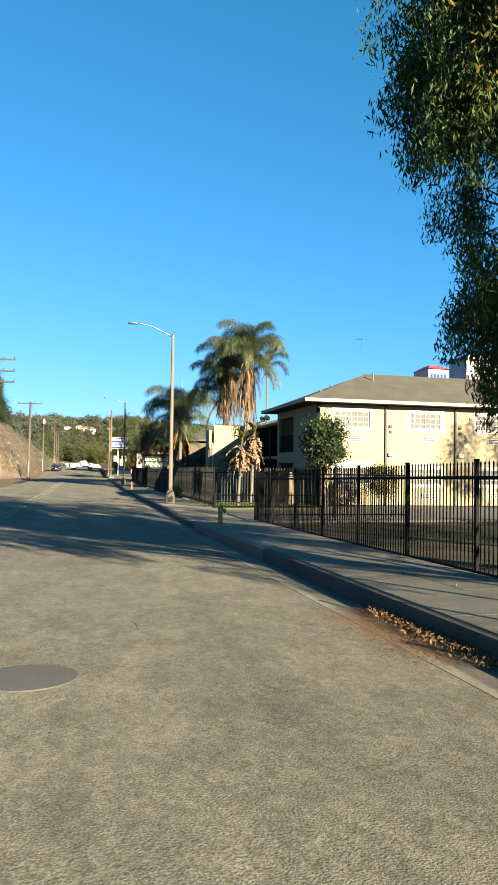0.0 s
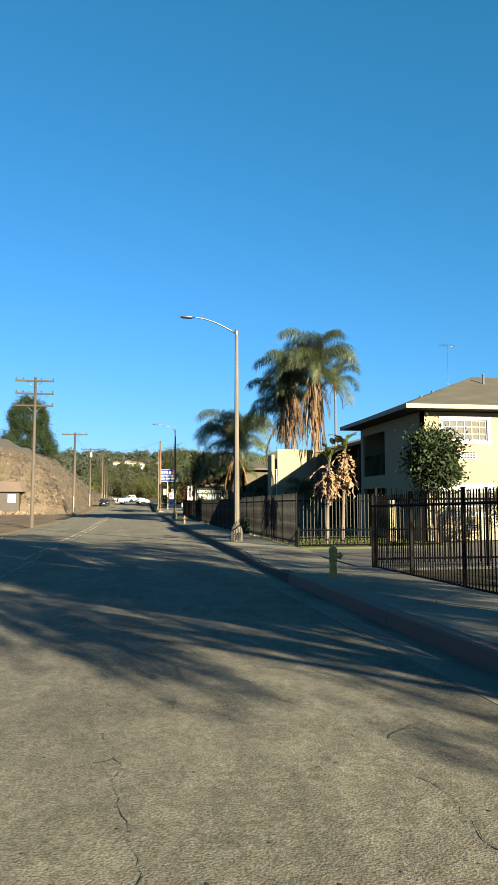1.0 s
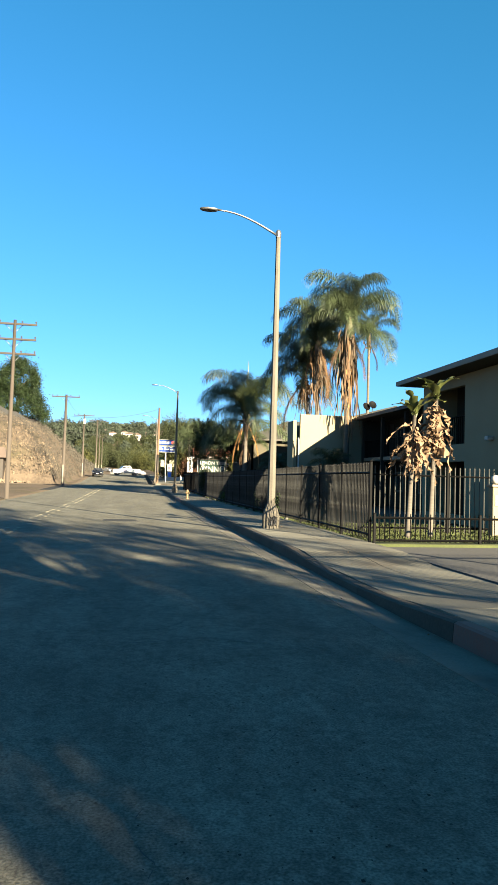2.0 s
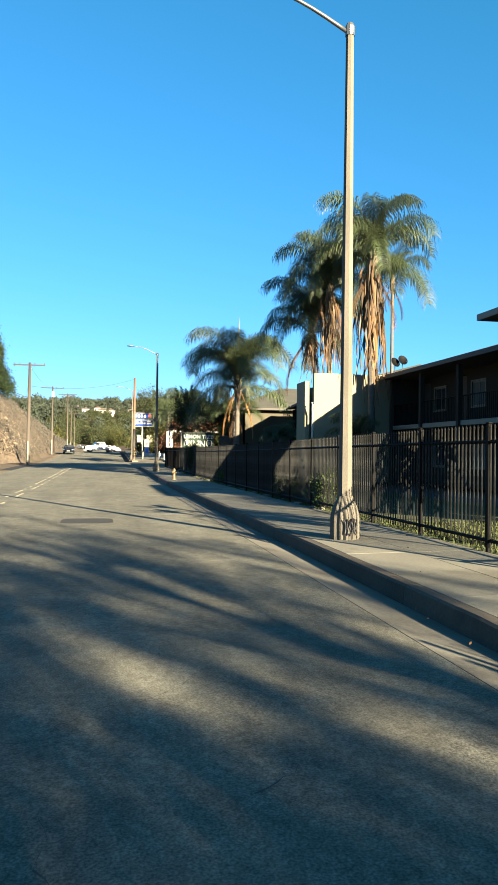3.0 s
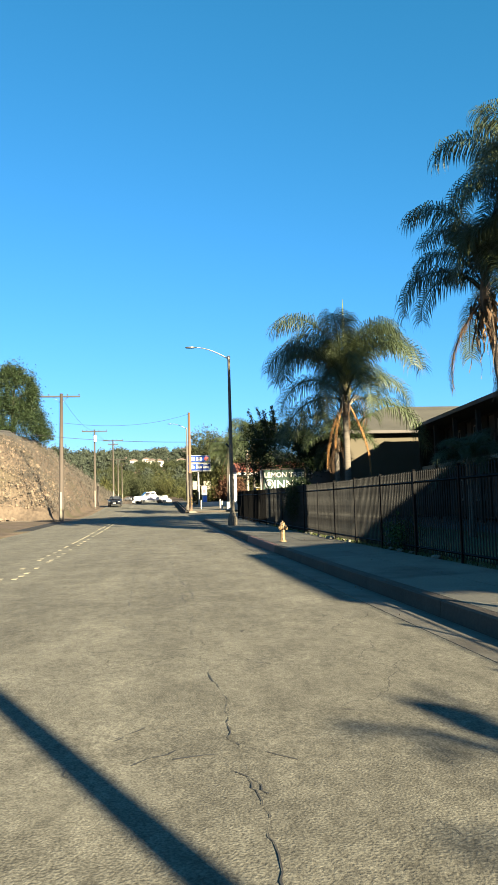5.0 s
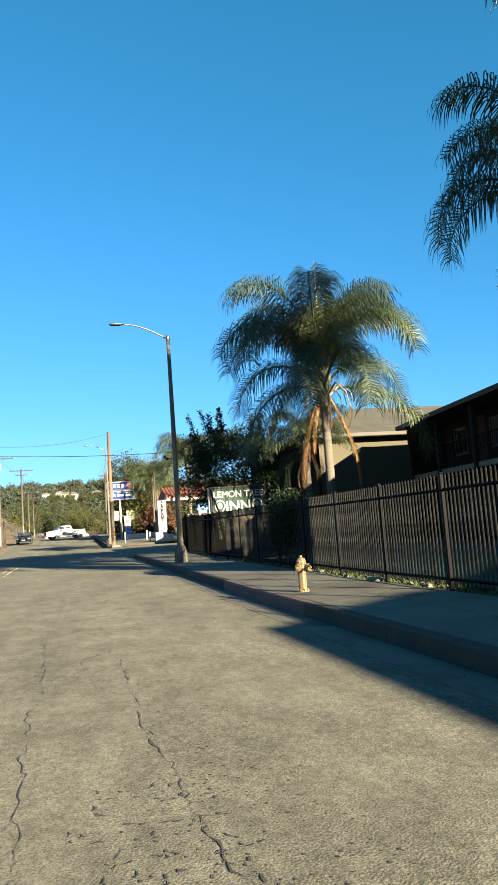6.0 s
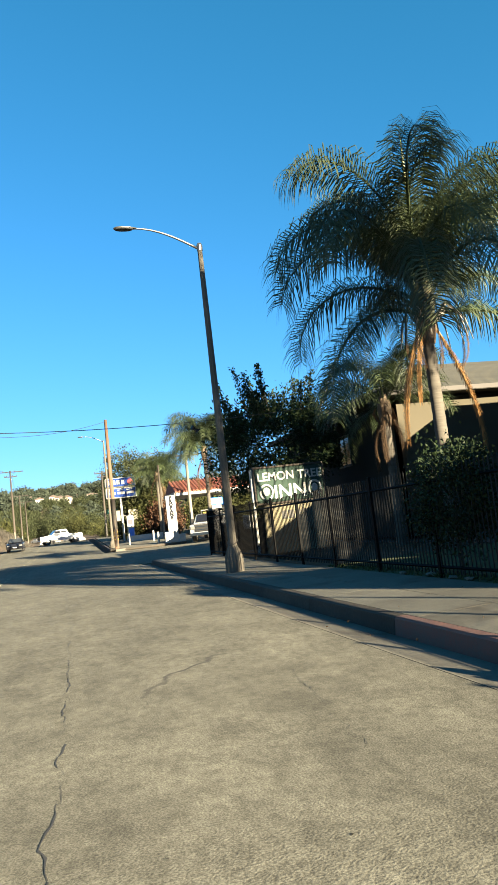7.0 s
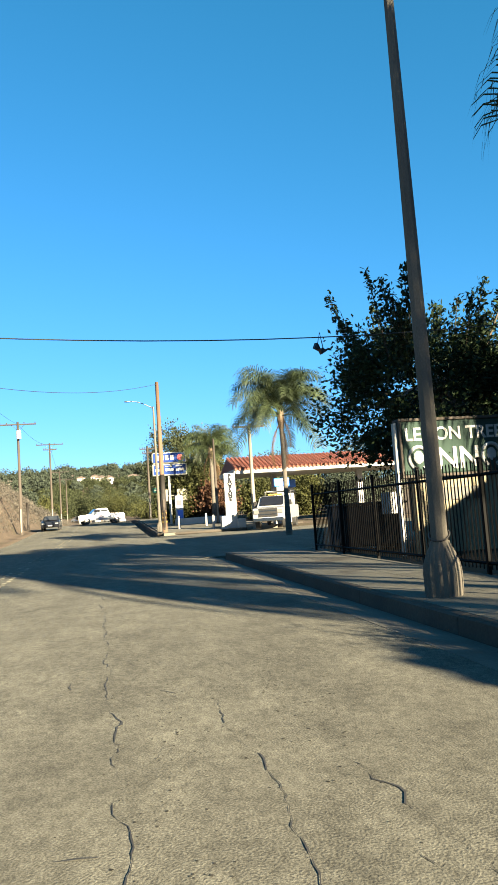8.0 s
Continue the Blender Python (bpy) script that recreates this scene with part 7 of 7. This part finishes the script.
# shoes thrown over the cable
sh = thing("pair_of_shoes", Matrix.Translation((4.6, 84.1, 4.79)), "dark pair of shoes hanging by their laces from a cable", "shoes")
for s, rot in ((-0.12, 0.4), (0.1, -0.5)):
    bm = bmesh.new()
    prof = [(-0.15, 0, 0.06), (-0.14, 0.16, 0.06), (-0.02, 0.14, 0.07), (0.06, 0.06, 0.065), (0.17, 0.03, 0.05), (0.18, -0.03, 0.05), (-0.15, -0.04, 0.06)]
    a = [bm.verts.new((x, -w, z)) for x, z, w in prof]
    b = [bm.verts.new((x, w, z)) for x, z, w in prof]
    for i in range(len(prof)):
        bm.faces.new((a[i], a[(i + 1) % len(prof)], b[(i + 1) % len(prof)], b[i]))
    bm.faces.new(a[::-1])
    bm.faces.new(b)
    part("shoe", bm, M["carblack"], sh, m=Matrix.LocRotScale((s * 0.6, 0, -0.2 - 0.06 * (s > 0)), Euler((0, rot, 0.4)), (0.62, 0.62, 0.62)))
part("laces", tubes("laces", [([(-0.07, 0, -0.15), (0, 0, 0.16), (0.06, 0, -0.2)], 0.012)], M["cable"], 4), None, sh)

# two satellite dishes on the roof edge
for dx, dz, tl in ((0.0, 0.0, 0.35), (0.55, 0.12, 0.15)):
    sd = thing("satellite_dish", Matrix.Translation((14.3 + dx * 0.7, 57.9, 5.42)), "small dark satellite dish on a roof bracket", "satellite dish", "satellite dishes")
    part("mast", tube("mast", [(0, 0, -0.3), (0, 0, 0.5 + dz)], 0.02, M["steel"], 6), None, sd)
    bm = bmesh.new()
    lathe(bm, [(0.02, -0.06), (0.14, -0.045), (0.25, 0.0), (0.26, 0.012), (0.13, -0.03), (0.01, -0.042)], 16)
    part("dish", bm, M["iron"], sd, m=Matrix.Translation((0, -0.06, 0.62 + dz)) @ Euler((1.15, 0, tl)).to_matrix().to_4x4())
    part("feed_arm", tube("feed_arm", [(0, -0.02, 0.42 + dz), (0.05, -0.38, 0.52 + dz)], 0.012, M["steel"], 5), None, sd)

# brown-roofed hut at the side street
hut = thing("hut", Matrix.Translation((-16.9, 104.6, 1.1)), "small brown-roofed hut with pale painted front", "building")
part("wall", boxes((-2.6, 2.6, -1.5, 1.5, -1.4, 2.0), bevel=0.02), M["brown"], hut)
part("roof", mesh("roof", [(-3.1, -2.0, 1.9), (3.1, -2.0, 1.9), (2.4, 0, 3.2), (-2.4, 0, 3.2), (3.1, 2, 1.9), (-3.1, 2, 1.9)], [(0, 1, 2, 3), (2, 4, 5, 3), (0, 3, 5), (1, 4, 2), (0, 5, 4, 1)], M["farroof"]), None, hut)
part("door", boxes((-0.4, 0.4, -1.54, -1.5, 0.0, 1.8), bevel=0.01), M["brown"], hut)
part("mural", boxes((1.2, 2.2, -1.53, -1.5, 0.5, 1.6), bevel=0.01), M["white"], hut)

RV, RF = [], []
for k in range(170):
    x, y = rng_f.uniform(-19.5, -11.2), 101.9 + abs(rng_f.normal(0, 0.5))
    r = rng_f.uniform(0.1, 0.3)
    c = np.array([x, y, H(x, y) + rng_f.uniform(0.0, 0.5) * (1 - (x + 19.5) / 12)])
    b_ = len(RV)
    q = np.array([(1, 0, 0), (-1, 0, 0), (0, 1, 0), (0, -1, 0), (0, 0, 1), (0, 0, -1)]) * r * rng_f.uniform(0.6, 1.3, (6, 1)) + rng_f.normal(0, 0.2 * r, (6, 3))
    RV += [tuple(c + w) for w in q]
    RF += [tuple(b_ + i for i in f) for f in ((0, 2, 4), (2, 1, 4), (1, 3, 4), (3, 0, 4), (2, 0, 5), (1, 2, 5), (3, 1, 5), (0, 3, 5))]
tagged(new("rubble", mesh("rubble", RV, RF, M["bankrock"])), "heap of pale rubble before the hut", "stones", kind="stuff")

# a dark wall that holds the bank's crest, lower towards the street
crest_wall = tagged(new("crest_wall"), "low dark retaining wall along the crest of the bank", "wall")
for k in range(11):
    ya, yb = 116 + 3.2 * k, 116 + 3.2 * (k + 1) - 0.03
    V = []
    for y in (ya, yb):
        x = -22.6 + (y - 116) * 0.17
        h = 1.7 - (y - 116) * 0.035
        V += [(x + dx, y, H(x, y) + dz) for dx, dz in ((0, -1.2), (0.3, -1.2), (0.3, h), (0, h))]
    part("wall_panel", mesh("wall_panel", V, [(0, 1, 5, 4), (1, 2, 6, 5), (2, 3, 7, 6), (3, 0, 4, 7), (0, 3, 2, 1), (4, 5, 6, 7)], M["patch"]), None, crest_wall)

# fence line on the bank's crest
crest = tagged(new("crest_fence"), "dark wire fence along the crest of the bank", "fence")
for k in range(26):
    y = 112 + k * 3
    x = -21.5 - 0.02 * k
    part("post", tube("post", [(x, y, H(x, y) - 0.2), (x, y, H(x, y) + 1.3)], 0.06, M["brown"], 5), None, crest)
part("wire", tubes("wire", [([(-21.5 - 0.02 * k, 112 + 3 * k, H(-21.5, 112 + 3 * k) + z) for k in range(26)], 0.03) for z in (0.5, 1.1)], M["brown"], 4), None, crest)


# ---------------------------------------------------------------- far houses and towers
def house(x, y, w, d, h, label, wall="farwall", turn=0.0):
    z = H(x, y)
    root = thing("house", Matrix.Translation((x, y, z)) @ Euler((0, 0, turn)).to_matrix().to_4x4(), label, "house", "hillside houses")
    n = max(2, int(w / 3.5))
    ops = [(w * (i + 0.25) / n, w * (i + 0.7) / n, 3.0 + 1.0, 3.0 + 2.4) for i in range(n)]
    part("wall", wall_mesh(w, h + 3, 0.3, ops, M[wall]), None, root, m=Matrix.Translation((-w / 2, -d / 2, -3)))
    part("side_wall", boxes((-w / 2, -w / 2 + 0.3, -d / 2 + 0.31, d / 2, -3, h), (w / 2 - 0.3, w / 2, -d / 2 + 0.31, d / 2, -3, h)), M[wall], root)
    for o in ops:
        part("window", boxes((o[0] - w / 2, o[1] - w / 2, -d / 2 + 0.15, -d / 2 + 0.2, o[2] - 3, o[3] - 3)), M["pane"], root)
    part("roof", hip_roof(-w / 2 - 0.5, w / 2 + 0.5, -d / 2 - 0.5, d / 2 + 0.5, h, 1.1, min(w, d) / 2), M["farroof"], root)


rh = random.Random(3)
PLOTS = [(-4.4, 483), (-0.6, 470), (3.4, 462), (-11.5, 467), (16.0, 470), (-17.0, 495), (-33, 500), (24, 525), (-55, 520), (-70, 560)]
for k, (x, y) in enumerate(PLOTS):
    house(x, y, rh.uniform(3.6, 6.0), 6, rh.uniform(2.2, 3.6), "pale stucco house among trees on the hill" if k % 2 else "white hillside house with brown roof", turn=rh.uniform(-0.4, 0.4))
for x, y, top in ((10.4, 620, 39.6), (20.1, 622, 39.9), (15.3, 618, 36.4), (22.8, 624, 37.6)):
    z = H(x, y)
    fp = thing("palm_tree", Matrix.Translation((x, y, z)), "tiny distant fan palm on the skyline", "palm tree", "skyline palms")
    part("trunk", tube("trunk", [(0, 0, -0.5), (0.2, 0, top - z)], [0.3, 0.2], M["bark"], 6), None, fp)
    rp = np.random.default_rng(int(x * 10))
    part("crown", leaves_mesh("crown", rp.normal(0, 0.75, (90, 3)) + np.array([0.2, 0, top - z]), 1.6, 0.3, M["leaffar"], rp, 0.2), None, fp)

tower = thing("far_tower", Matrix.LocRotScale((61.1, 120, 5.0), None, (0.36, 0.36, 0.36)), "distant white tower with a red roof", "building")
part("wall", boxes((-5.6, 5.6, -8, 8, -5, 42.2), bevel=0.1), M["white"], tower)
part("roof", mesh("roof", [(-6, -9, 42.2), (6, -9, 42.2), (6, 9, 42.2), (-6, 9, 42.2), (-2.2, -3, 44.6), (2.2, -3, 44.6), (2.2, 3, 44.6), (-2.2, 3, 44.6)], [(0, 1, 5, 4), (1, 2, 6, 5), (2, 3, 7, 6), (3, 0, 4, 7), (4, 5, 6, 7)], M["towerred"]), None, tower)
for i in range(5):
    for j in range(2):
        part("sign_bar", boxes((-4.5 + 1.8 * i, -3.2 + 1.8 * i, -8.12, -8.02, 37.2 - 5 * j, 39.6 - 5 * j)), M["blue"], tower)
tower2 = thing("far_tower", Matrix.LocRotScale((70.2, 120, 3.3), None, (0.4, 0.4, 0.4)), "distant dark glass office tower", "building")
part("wall", boxes((-9.5, 9.5, -8, 8, -5, 49), bevel=0.1), M["towerdark"], tower2)
for j in range(8):
    part("floor_band", boxes((-9.6, 9.6, -8.15, -8.02, 10 + 5 * j, 11.2 + 5 * j)), M["white"], tower2)
